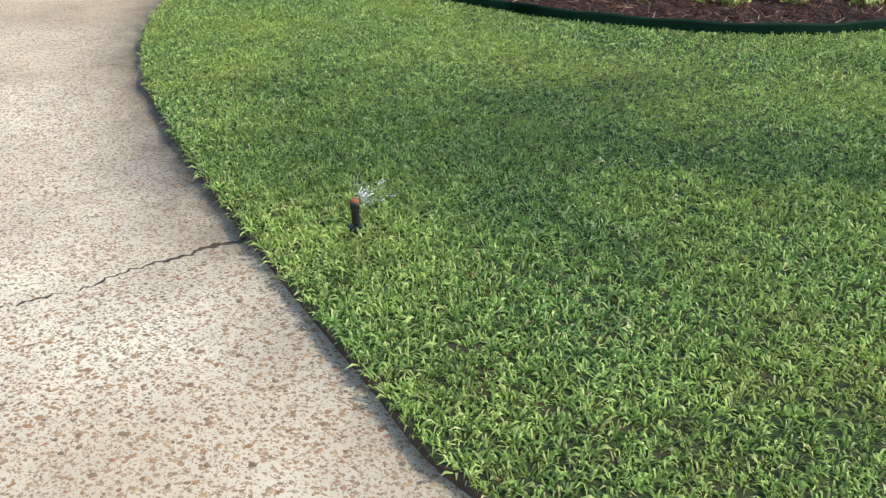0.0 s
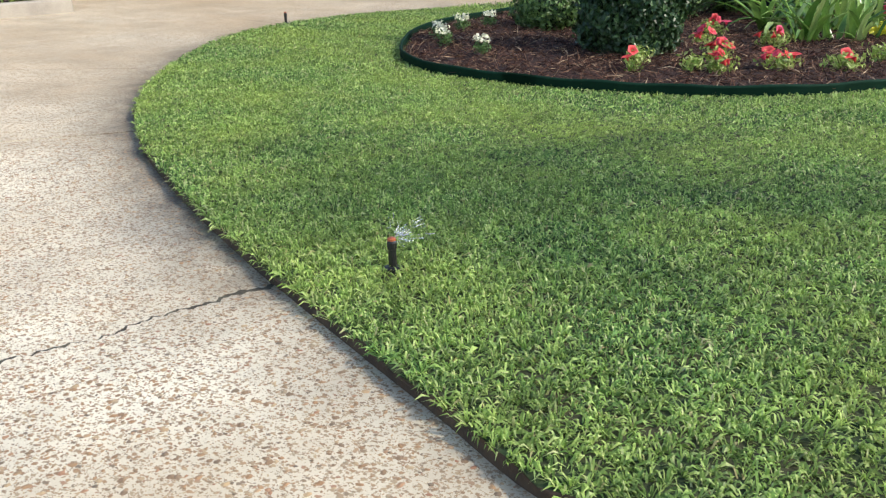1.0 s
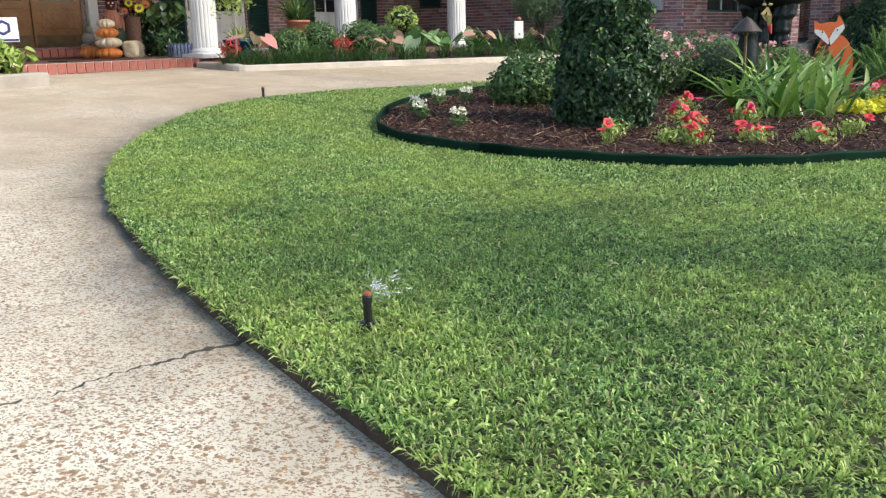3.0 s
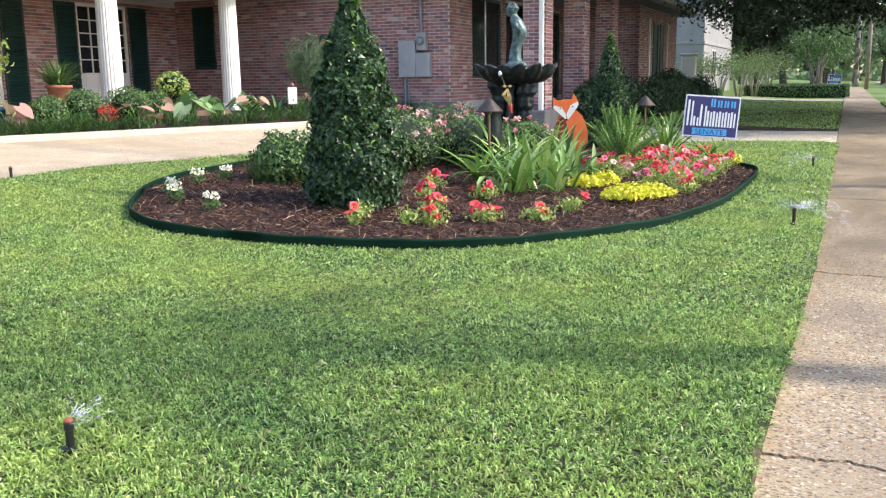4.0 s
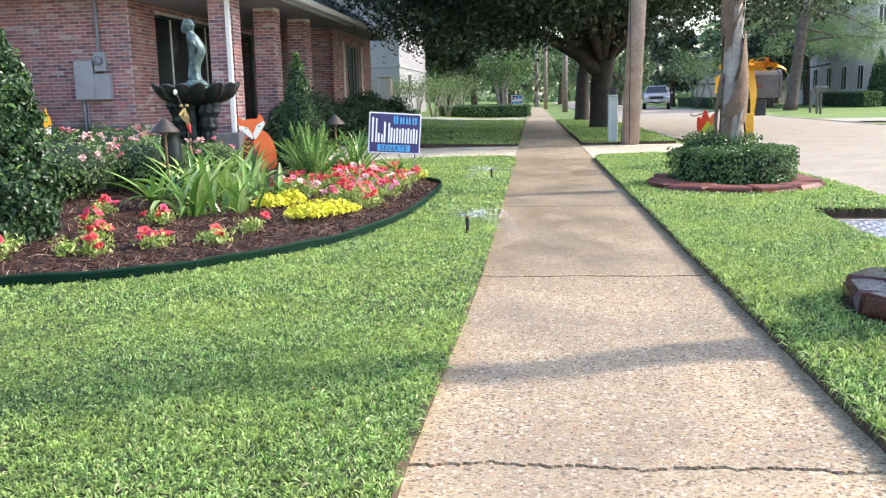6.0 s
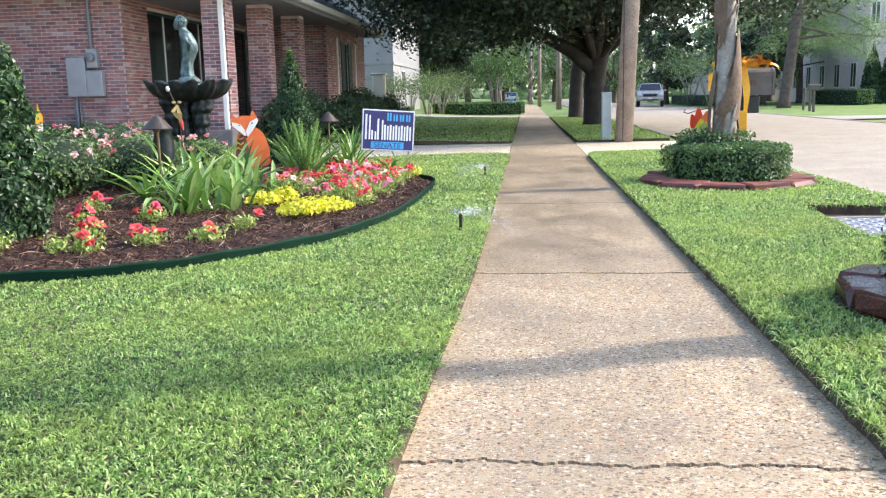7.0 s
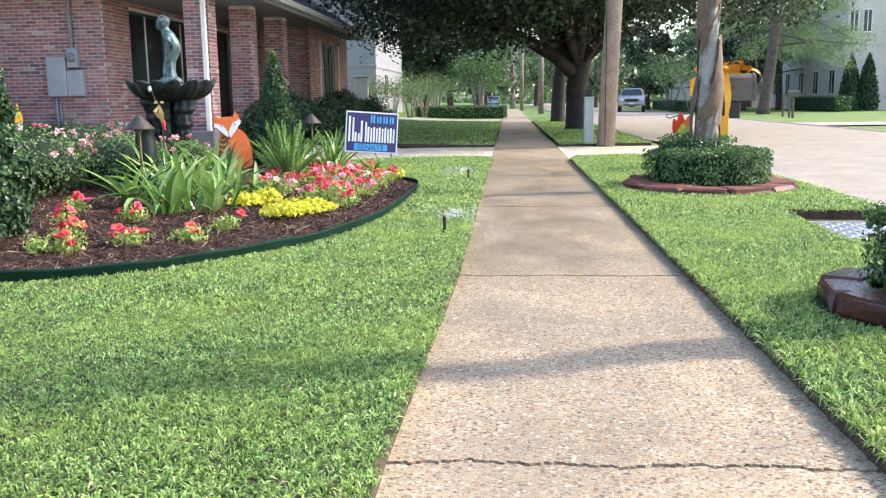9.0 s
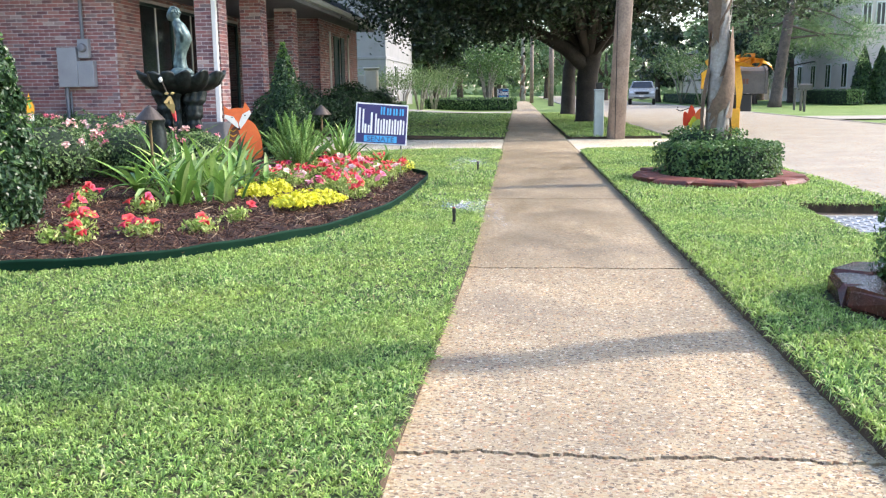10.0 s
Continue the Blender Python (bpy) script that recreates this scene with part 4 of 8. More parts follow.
def cone_topiary(name, label, x, y, z, outline, leaves, length, width, seed, rough=0.10):
    """A clipped holly cone: uneven leafy skin round a dense core, with loose shoots at the top; outline: (height, radius) pairs."""
    t = thing(name, label, "topiary", (x, y, z), 0, "cone topiaries")
    hs, rs = np.array(outline).T
    height, r0 = hs[-1], rs.max()
    # leaves are spread by the surface of the outline
    hh = np.linspace(0, height, 400)
    cum = np.cumsum(np.interp(hh, hs, rs) + 0.02)
    h = np.interp(rng.uniform(0, cum[-1], leaves), cum, hh)
    a = rng.uniform(0, 2 * math.pi, leaves)
    q = h / height * 6
    lump = 1 + rough * (np.sin(5 * q + 2 * a + seed) * np.sin(3 * a + 7 * h) + 0.7 * np.sin(4 * a - 9 * h + 2 * seed) * np.sin(11 * h + a) + 0.5 * np.sin(17 * h + 5 * a))
    r = np.interp(h, hs, rs) * lump * (1 - 0.26 * rng.beta(1, 3, leaves)) + 0.05 * (rng.random(leaves) > 0.97)
    p = np.stack([r * np.cos(a), r * np.sin(a), h + 0.02 + 0.015 * np.sin(3 * a)], -1)
    nrm = np.stack([np.cos(a), np.sin(a), np.full(leaves, 0.35)], -1)
    part_np("foliage", leaf_mesh(p, nrm, length, width, 0.95, 0.3, 0.4), M["holly"], t)
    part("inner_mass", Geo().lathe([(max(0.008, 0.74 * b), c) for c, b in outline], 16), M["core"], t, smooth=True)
    part("trunk", Geo().tube([(0, 0, -0.05), (0, 0, 0.35 * height)], [0.03, 0.02], 7), M["bark"], t)
    m = int(leaves * 0.045)
    hq = np.concatenate([height * rng.uniform(0.90, 1.03, m // 2), height * rng.uniform(0.25, 0.95, m - m // 2)])
    aq = np.where(np.arange(m) < m // 2, rng.uniform(0, 6.28, m), rng.choice([0.4, 2.1, 3.9, 5.2], m) + rng.normal(0, 0.25, m))
    rq = np.interp(hq, hs, rs) * rng.uniform(0.9, 1.14, m) + 0.012
    part_np("fresh_growth", leaf_mesh(np.stack([rq * np.cos(aq), rq * np.sin(aq), hq], -1), np.tile([0.3, 0, 1.0], (m, 1)), length * 0.95, width * 0.8), M["shoot"], t, "light green fresh shoots")["kind"] = "stuff"
    return t


M["shoot"] = leafy("fresh_holly_shoots", G((0.07, 0.16, 0.03), (0.12, 0.26, 0.05), (0.20, 0.36, 0.07), (0.30, 0.44, 0.10)), 0.4, 0.3)
CONE = [(0.0, 0.27), (0.063, 0.325), (0.232, 0.374), (0.476, 0.365), (0.792, 0.301), (1.057, 0.266), (1.267, 0.188), (1.457, 0.112), (1.552, 0.066), (1.69, 0.072), (1.817, 0.052), (1.901, 0.02)]
SMALL_CONE = [(0.0, 0.281), (0.11, 0.360), (0.32, 0.370), (0.64, 0.288), (0.96, 0.200), (1.28, 0.118), (1.475, 0.062), (1.60, 0.011)]
cone_topiary("topiary", "tall dark green holly clipped to a cone in mulch", 3.42, 3.42, bed_z(3.42, 3.42) - 0.05, CONE, 9500, 0.062, 0.039, 1, 0.085)
cone_topiary("topiary", "smaller dark green clipped cone shrub behind the sign", 10.02, 3.01, bed_z(10.02, 3.01) - 0.03, SMALL_CONE, 5600, 0.055, 0.036, 4, 0.06)


def strap_clump(name, label, x, y, z, count, length, width, seed, material=None, up=0.75, group="strap-leaved clumps", single=False, arch=(0.9, 2.0), crown=0.05):
    """Arching strap leaves from one crown."""
    t = thing(name, label, "lily plant", (x, y, z), 0, group)
    r = np.random.default_rng(seed)
    g = Geo()
    for i in range(count):
        a, L = r.uniform(0, 6.28), length * r.uniform(0.6, 1.15)
        el, w = r.uniform(0.5, 1.45) * up + 0.2, width * r.uniform(0.7, 1.2)
        bend = r.uniform(*arch) * (1.45 - el * 0.6)
        side = r.normal(0, 0.25)
        p, e = Vector((crown * r.normal(), crown * r.normal(), 0)), el
        d = Vector((math.cos(a), math.sin(a), 0))
        s = Vector((-d.y, d.x, 0))
        v, f = [], []
        N = 7
        for k in range(N):
            q = k / (N - 1)
            ww = w * (0.8 + 0.5 * q) * (1 - q ** 3) + 0.001
            u = d * -math.sin(e) + Vector((0, 0, math.cos(e)))
            v += [p - s * ww * 0.5 + u * ww * 0.22, p, p + s * ww * 0.5 + u * ww * 0.22]
            p = p + (d * math.cos(e) + Vector((0, 0, math.sin(e)))) * (L / (N - 1))
            e -= bend / (N - 1) * (0.4 + 1.2 * q)
            a += side / (N - 1)
            d = Vector((math.cos(a), math.sin(a), 0))
            s = Vector((-d.y, d.x, 0))
            if k < N - 1:
                b = 3 * k
                f += [(b, b + 3, b + 4, b + 1), (b + 1, b + 4, b + 5, b + 2)]
        if single:
            part("leaf", Geo().add(v, f), material or M["lily"], t, smooth=True)
        else:
            g.add(v, f)
    if not single:
        part("leaves", g, material or M["lily"], t, smooth=True)
    return t


STRAP = dict(single=True, arch=(0.5, 2.1), crown=0.11)
for x, y, n, L, seed in ((5.24, 3.01, 26, 0.66, 1), (4.92, 2.6, 30, 0.63, 2), (5.58, 2.63, 30, 0.7, 3), (5.98, 3.01, 28, 0.71, 6), (6.21, 2.46, 26, 0.63, 8), (5.06, 2.24, 20, 0.52, 9)):
    strap_clump("daylily", "bright green broad-leaved daylily clump beside the path lamp", x, y, bed_z(x, y), int(n * 0.8), L, 0.056, seed, None, 0.80, **STRAP)
strap_clump("daylily", "bright green broad-leaved daylily clump before the fox ornament", 6.88, 2.75, bed_z(6.88, 2.75), 30, 0.59, 0.048, 7, None, 0.85, **STRAP)
strap_clump("daylily", "green arching daylily clump behind the yard sign", 8.98, 1.98, bed_z(8.98, 1.98), 46, 0.81, 0.034, 4, None, 0.85)
strap_clump("daylily", "green arching daylily clump behind the yard sign", 8.36, 1.36, bed_z(8.36, 1.36), 26, 0.52, 0.03, 5)


def foxtail_fern(x, y, z, fronds, length, seed):
    t = thing("foxtail_fern", "light green plumed foxtail fern", "fern", (x, y, z))
    r = np.random.default_rng(seed)
    pts, nr, g = [], [], Geo()
    for i in range(fronds):
        a, el = r.uniform(0, 6.28), r.uniform(0.75, 1.5)
        L, bend = length * r.uniform(0.7, 1.1), r.uniform(-0.15, 0.25)
        s = r.uniform(0.02, 1, 300)
        e = el - bend * s
        g.tube([(L * k * math.cos(el - bend * k) * math.cos(a), L * k * math.cos(el - bend * k) * math.sin(a), L * k * math.sin(el - bend * k)) for k in np.linspace(0, 1, 7)], [0.006, 0.012, 0.018, 0.019, 0.017, 0.012, 0.002], 6)
        R = 0.046 * (1 - s ** 4 * 0.9) * np.sqrt(r.uniform(0.1, 1, 300))
        th = r.uniform(0, 6.28, 300)
        x_, z_ = L * s * np.cos(e), L * s * np.sin(e)
        ox, oy, oz = R * np.cos(th), R * np.sin(th), 0.3 * R * np.sin(th * 2)
        pts.append(np.stack([x_ * math.cos(a) + ox, x_ * math.sin(a) + oy, z_ + oz], -1))
        nr.append(np.stack([np.cos(th), np.sin(th), np.full(300, 0.9)], -1))
    part("plume", g, M["fern"], t, smooth=True)["kind"] = "stuff"
    part_np("fronds", leaf_mesh(np.concatenate(pts), np.concatenate(nr), 0.032, 0.0105), M["fern"], t)
    return t


foxtail_fern(8.41, 2.49, bed_z(8.41, 2.49), 62, 0.70, 3)
foxtail_fern(7.61, 2.24, bed_z(7.61, 2.24), 34, 0.58, 4)


def petunia(x, y, leaves, blooms, petal, size=0.12, height=0.14, seed=1, label="", group="bedding petunias", leafmat="limeleaf", name="petunia", bloom=0.040):
    """A low clump of small leaves with five-lobed trumpet blooms."""
    t = thing(name, label, "flower", (x, y, bed_z(x, y) - 0.01), 0, group)
    r = np.random.default_rng(seed)
    size *= 1.12
    leaves = int(leaves * 1.7)
    p, d = ball_points(leaves, (size, size, height * 0.6), seed, 0.25, 0.3)
    p[:, 2] += height * 0.5
    part_np("foliage", leaf_mesh(p, d, 0.044, 0.023), M[leafmat], t)
    g = Geo()
    for i in range(5):
        a = i * 1.26 + seed
        g.tube([(0, 0, 0), (size * 0.7 * math.cos(a), size * 0.7 * math.sin(a), height * 0.7)], 0.003, 4)
    part("stem", g, M["limeleaf"], t)
    for i in range(blooms + 2 * (blooms > 2)):
        a, q = r.uniform(0, 6.28), r.uniform(0.2, 1)
        c = Vector((size * q * math.cos(a), size * q * math.sin(a), height * (0.75 + 0.45 * r.random())))
        b, R = Geo(), bloom * r.uniform(0.8, 1.2)
        m = Matrix.Translation(c) @ pose(0, 0, 0, r.uniform(20, 75) * math.sin(a + 1.6), r.uniform(-70, 10) * abs(math.cos(a)) , 0)
        b.lathe([(0.004, -0.03), (R * 0.35, -0.008), (R * 0.75, 0.004), (R, 0.002)], 15, m, lambda w, z: 1 + 0.12 * math.cos(5 * w) * (z > -0.005), False)
        part("bloom", b, M[petal], t, smooth=True)
    return t


for i, (x, y, n, b, s) in enumerate([(2.72, 3.02, 34, 2, 0.078), (2.94, 3.09, 60, 0, 0.09), (2.96, 2.71, 55, 0, 0.089), (3.0, 2.56, 90, 3, 0.1), (3.44, 2.74, 90, 5, 0.112), (3.32, 2.27, 80, 6, 0.121), (4.27, 2.64, 90, 3, 0.124), (3.48, 1.91, 110, 2, 0.129), (3.97, 1.81, 70, 2, 0.119), (4.55, 3.27, 70, 3, 0.114), (4.14, 3.15, 60, 3, 0.114)]):
    petunia(x, y, n, b, "redpet", s, 0.13, 20 + i, "small light green petunia with coral red blooms in mulch", bloom=0.039)
for i in range(40):
    u, w = (i % 10) / 9, (i // 10) / 3
    x = 5.55 + 2.73 * u + rnd.uniform(-0.13, 0.13) + 1.07 * w
    y = 1.26 + 1.05 * w - 0.11 * u + rnd.uniform(-0.09, 0.09)
    petunia(x, y, 95, 4, ("redpet", "redpet", "redpet", "pinkpet", "redpet", "redpet", "palepet")[i % 7], 0.145, 0.165, 60 + i, "mixed red and pink petunia in the massed planting", bloom=0.037)


def coleus(x, y, s, seed):
    t = thing("yellow_coleus", "low bright yellow foliage plant in mulch", "plant", (x, y, bed_z(x, y)), 0, "yellow foliage plants")
    p, d = ball_points(320, (s, s, 0.10), seed, 0.2, 0.6, 0.0)
    p[:, 2] = np.abs(p[:, 2]) + 0.05
    d[:, 2] = np.abs(d[:, 2]) + 0.6
    part_np("foliage", leaf_mesh(p, d, 0.06, 0.034), M["yellow"], t)
    for i in range(6):
        a = i * 1.05
        part("stem", Geo().tube([(0, 0, -0.02), (s * 0.6 * math.cos(a), s * 0.6 * math.sin(a), 0.10)], 0.004, 4), M["limeleaf"], t)


for i, (x, y, s) in enumerate([(5.45, 2.08, 0.211), (4.61, 1.54, 0.215), (4.98, 1.42, 0.235), (8.37, 1.24, 0.235), (8.94, 1.6, 0.197), (8.49, 1.16, 0.168), (5.62, 1.95, 0.155)]):
    coleus(x, y, s, 5 + i)


def snapdragon(x, y, seed):
    t = thing("snapdragon", "white flowering snapdragon with dark green leaves", "flower", (x, y, bed_z(x, y)), 0, "white bedding flowers")
    p, d = ball_points(110, (0.08, 0.08, 0.06), seed, 0.2, 0.3)
    p[:, 2] += 0.06
    part_np("foliage", leaf_mesh(p, d, 0.045, 0.014), M["box"], t)
    for i in range(3):
        a = i * 1.7 + seed
        c = np.array([0.035 * math.cos(a), 0.05 * math.sin(a), 0.0])
        n = 13
        h = rng.uniform(0.10, 0.15, n)
        w = rng.uniform(0, 6.28, n)
        q = c + np.stack([0.022 * np.cos(w), 0.022 * np.sin(w), h], -1)
        part_np("bloom", leaf_mesh(q, np.stack([np.cos(w), np.sin(w), 0 * w + 0.4], -1), 0.030, 0.026), M["whitepet"], t)["kind"] = "stuff"
    return t


for i, (x, y) in enumerate([(2.73, 4.64), (2.53, 4.13), (3.55, 5.11), (3.84, 5.03), (3.0, 4.92)]):
    snapdragon(x, y, i)

shrub("boxwood", "clipped dark green boxwood bush in mulch", "bush", 4.22, 4.60, bed_z(4.22, 4.60) - 0.06, (0.38, 0.36, 0.27), 3200, 0.048, 0.03, M["box"], M["core"], 0.14, seed=3)


def rose_bush(x, y, radii, seed, blooms, label):
    t = shrub("rose_bush", label, "bush", x, y, bed_z(x, y) - 0.02, radii, 3600, 0.044, 0.024, M["rose"], M["core"], 0.27, "rose bushes", seed)
    r = np.random.default_rng(seed)
    for i in range(blooms):
        a, b = r.uniform(0, 6.28), r.uniform(0.15, 1.35)
        d = Vector((math.sin(b) * math.cos(a), math.sin(b) * math.sin(a), math.cos(b)))
        c = Vector((d.x * radii[0], d.y * radii[1], radii[2] * 0.85 + d.z * radii[2])) * 1.02
        n = 12
        q = np.array(c) + r.normal(0, 0.014, (n, 3))
        part_np("bloom", leaf_mesh(q, np.tile(np.array(d), (n, 1)), 0.040, 0.035, 0.7), M[("pinkpet", "palepet", "palepet")[(i + seed) % 3]], t)


rose_bush(5.73, 4.28, (0.70, 0.57, 0.35), 1, 28, "leafy rose bush with pale pink blooms")
rose_bush(6.72, 3.84, (0.63, 0.51, 0.33), 2, 22, "leafy rose bush with bright pink blooms")
rose_bush(8.13, 4.77, (0.57, 0.57, 0.32), 3, 10, "leafy rose bush behind the fountain")
rose_bush(7.42, 3.44, (0.41, 0.37, 0.29), 4, 16, "leafy rose bush at the foot of the fountain")

# ---- house ----
M["wood"] = surface("brown_varnished_wood", (0.36, 0.175, 0.07), (0.26, 0.115, 0.045), 5, 0.35, 40, 0.2, vary=0.2)
M["greymetal"] = surface("grey_enclosure_metal", (0.36, 0.38, 0.41), (0.31, 0.33, 0.36), 4, 0.45, 50, 0.05, 0.2, vary=0.05)
M["conduit"] = surface("grey_conduit", (0.22, 0.23, 0.26), (0.18, 0.19, 0.22), 6, 0.5, 50, 0.1, 0.3)
M["tilered"] = surface("red_step_tile", (0.36, 0.12, 0.085), (0.28, 0.09, 0.065), 9, 0.6, 60, 0.3, vary=0.15)
M["porchfloor"] = surface("porch_floor_brick", (0.20, 0.12, 0.09), (0.15, 0.095, 0.075), 6, 0.7, 40, 0.3)
BL, BH, BJ = 0.203, 0.0573, 0.0098
brick_mesh = mesh_data("brick", *(lambda g: (np.array(g.v, np.float32), g.f))(Geo().box(0, BL, -0.008, 0.04, 0, BH, 0.004)), M["brick"])


def bricks(wall, ox, oy, turn, length, z0, z1, openings=(), single=None, shift=0.0):
    """Running bond on a wall face that starts at (ox, oy) and runs along the turn; single = (u0, u1, z0, z1) is the stretch of bricks that are objects."""
    R = pose(ox, oy, 0, 0, 0, turn)
    rows, k = int((z1 - z0) / (BH + BJ)), 0
    v, f = [], []
    for r in range(rows):
        z = z0 + r * (BH + BJ)
        u = -shift - (BL + BJ) / 2 * (r % 2)
        while u < length:
            spans = [(max(u, 0.0), min(u + BL, length))]
            for a, b, c, d in openings:
                if z + BH > c and z < d:
                    spans = [q for s, e in spans for q in ((s, min(e, a)), (max(s, b), e)) if q[1] > q[0]]
            for s, e in spans:
                if e - s < 0.03:
                    continue
                full = e - s > BL - 0.001
                if full and single and single[0] <= s and e <= single[1] and single[2] <= z <= single[3]:
                    o = new("brick", brick_mesh)
                    o.parent = wall
                    o.matrix_basis = R @ pose(s, rnd.uniform(-0.002, 0.002), z)
                    k += 1
                    continue
                y = -0.008 + rnd.uniform(-0.002, 0.002)
                n = len(v)
                v += [R @ Vector(p) for p in ((s, y, z), (e, y, z), (e, y, z + BH), (s, y, z + BH), (s, 0.02, z), (e, 0.02, z), (e, 0.02, z + BH), (s, 0.02, z + BH))]
                f += [(n, n + 1, n + 2, n + 3), (n, n + 4, n + 5, n + 1), (n + 1, n + 5, n + 6, n + 2), (n + 2, n + 6, n + 7, n + 3), (n + 3, n + 7, n + 4, n)]
            u += BL + BJ
    if v:
        o = mesh_object("bricks", v, f, M["brick"], wall)
        o["kind"] = "stuff"


def mortar_wall(ox, oy, turn, length, z0, z1, thick, openings=()):
    """The wall behind the bricks, with its openings cut through."""
    R = pose(ox, oy, 0, 0, 0, turn)
    g = Geo()
    us = sorted({0.0, length, *[u for o in openings for u in o[:2]]})
    for a, b in zip(us[:-1], us[1:]):
        z = z0
        for o in sorted([o for o in openings if o[0] < b - 1e-6 and o[1] > a + 1e-6], key=lambda o: o[2]):
            if o[2] > z:
                g.box(a, b, 0.0, thick, z, o[2], 0, R)
            z = o[3]
        if z < z1:
            g.box(a, b, 0.0, thick, z, z1, 0, R)
    return part("wall", g, M["mortar"], house)


def shutter(x, y, turn, w, z0, z1):
    s = part("shutter", Geo().box(0, 0.05, -0.035, -0.005, z0, z1, 0.004, pose(x, y, 0, 0, 0, turn)).box(w - 0.05, w, -0.035, -0.005, z0, z1, 0.004, pose(x, y, 0, 0, 0, turn)).box(0.05, w - 0.05, -0.03, -0.005, z0, z0 + 0.07, 0, pose(x, y, 0, 0, 0, turn)).box(0.05, w - 0.05, -0.03, -0.005, z1 - 0.07, z1, 0, pose(x, y, 0, 0, 0, turn)), M["shutter"], house)
    z = z0 + 0.075
    sl = mesh_data("slat", *(lambda g: (np.array(g.v, np.float32), g.f))(Geo().box(0.05, w - 0.05, -0.012, 0.012, -0.022, 0.022)), M["shutter"])
    while z < z1 - 0.08:
        o = new("slat", sl)
        o.parent = s
        o.matrix_basis = pose(x, y, 0, 0, 0, turn) @ pose(0, -0.018, z + 0.02, 35, 0, 0)
        z += 0.045
    return s


def window(x, y, turn, w, z0, z1, cols=2, rows=3, door=0.0, paint="white"):
    """White frame, glazing bars and dark panes set into an opening; door: height of a solid foot panel."""
    R = pose(x, y, 0, 0, 0, turn)
    t = part("window" if not door else "door", Geo().box(0, 0.06, 0.02, 0.12, z0, z1, 0.005, R).box(w - 0.06, w, 0.02, 0.12, z0, z1, 0.005, R).box(0.06, w - 0.06, 0.02, 0.12, z1 - 0.06, z1, 0.005, R).box(0.06, w - 0.06, 0.02, 0.12, z0, z0 + 0.05 + door, 0.005, R), M[paint], house)
    b = z0 + 0.05 + door
    for i in range(1, cols):
        u = 0.06 + (w - 0.12) * i / cols
        part("glazing_bar", Geo().box(u - 0.015, u + 0.015, 0.035, 0.085, b, z1 - 0.06, 0.003, R), M["white"], t)
    for j in range(1, rows):
        z = b + (z1 - 0.06 - b) * j / rows
        part("glazing_bar", Geo().box(0.06, w - 0.06, 0.04, 0.08, z - 0.012, z + 0.012, 0.003, R), M["white"], t)
    for i in range(cols):
        for j in range(rows):
            u0, u1 = 0.06 + (w - 0.12) * i / cols, 0.06 + (w - 0.12) * (i + 1) / cols
            q0, q1 = b + (z1 - 0.06 - b) * j / rows, b + (z1 - 0.06 - b) * (j + 1) / rows
            part("pane", Geo().box(u0, u1, 0.058, 0.066, q0, q1, 0, R), M["glass"], t)
    if door:
        for i in range(cols):
            u0 = 0.06 + (w - 0.12) * i / cols
            part("panel", Geo().box(u0 + 0.06, u0 + (w - 0.12) / cols - 0.06, 0.008, 0.019, z0 + 0.10, z0 + door - 0.04, 0.004, R), M["white"], t)
            part("door_knob", Geo().ball((0, 0, 0), 0.028, 8, 6, R @ pose(w / 2 + (0.07 if i else -0.07), -0.02, z0 + 0.95)), M["black"], t)
    return t


# wing: side wall facing the drive, porch wall, end room
YBK = 14.4
w = mortar_wall(XW, YBK, -90, YBK - YW, 0.66, 4.3, 0.22)
bricks(w, XW, YBK, -90, YBK - YW, 0.68, 4.25, (), (5.0, 7.05, 1.2, 3.05))
part("foundation", Geo().box(XW - 0.045, XW + 0.25, YW - 0.045, YBK, 0.1, 0.675, 0.02), M["found"], house)
shutter(XW, 13.90, -90, 0.62, 1.44, 2.84)
porch_open = [(0.95, 2.75, 1.15, 2.9), (3.05, 4.75, 0.60, 2.9), (5.05, 7.35, 0.60, 2.9)]
w = mortar_wall(XW + 0.22, YW, 0, 22.1 - XW - 0.22, 0.5, 3.3, 0.22, porch_open)
bricks(w, XW, YW, 0, 22.1 - XW, 0.68, 3.1, [(a + 0.22, b + 0.22, c, d) for a, b, c, d in porch_open])
for a, b, c, d in porch_open:
    window(XW + 0.22 + a, YW, 0, b - a, c, d, 2, 1, 0.0, "shutter")
endw = [(2.45, 2.95, 1.15, 2.7)]
w = mortar_wall(22.1, 5.2, 0, 5.8, 0.3, 3.2, 0.22, endw)
bricks(w, 22.1, 5.2, 0, 5.8, 0.5, 3.1, endw)
window(22.1 + 2.45, 5.2, 0, 0.5, 1.15, 2.7, 2, 1, 0.0, "shutter")
shutter(22.1 + 1.93, 5.2, 0, 0.5, 1.15, 2.7)
shutter(22.1 + 2.97, 5.2, 0, 0.5, 1.15, 2.7)
for u in (1.30, 4.02):
    part("casing", Geo().box(22.1 + u, 22.1 + u + 0.1, 5.15, 5.19, 1.1, 2.78, 0.006), M["white"], house)
w = mortar_wall(22.1, YW, -90, YW - 5.2, 0.3, 3.2, 0.22)
bricks(w, 22.1, YW, -90, YW - 5.2, 0.5, 3.1)
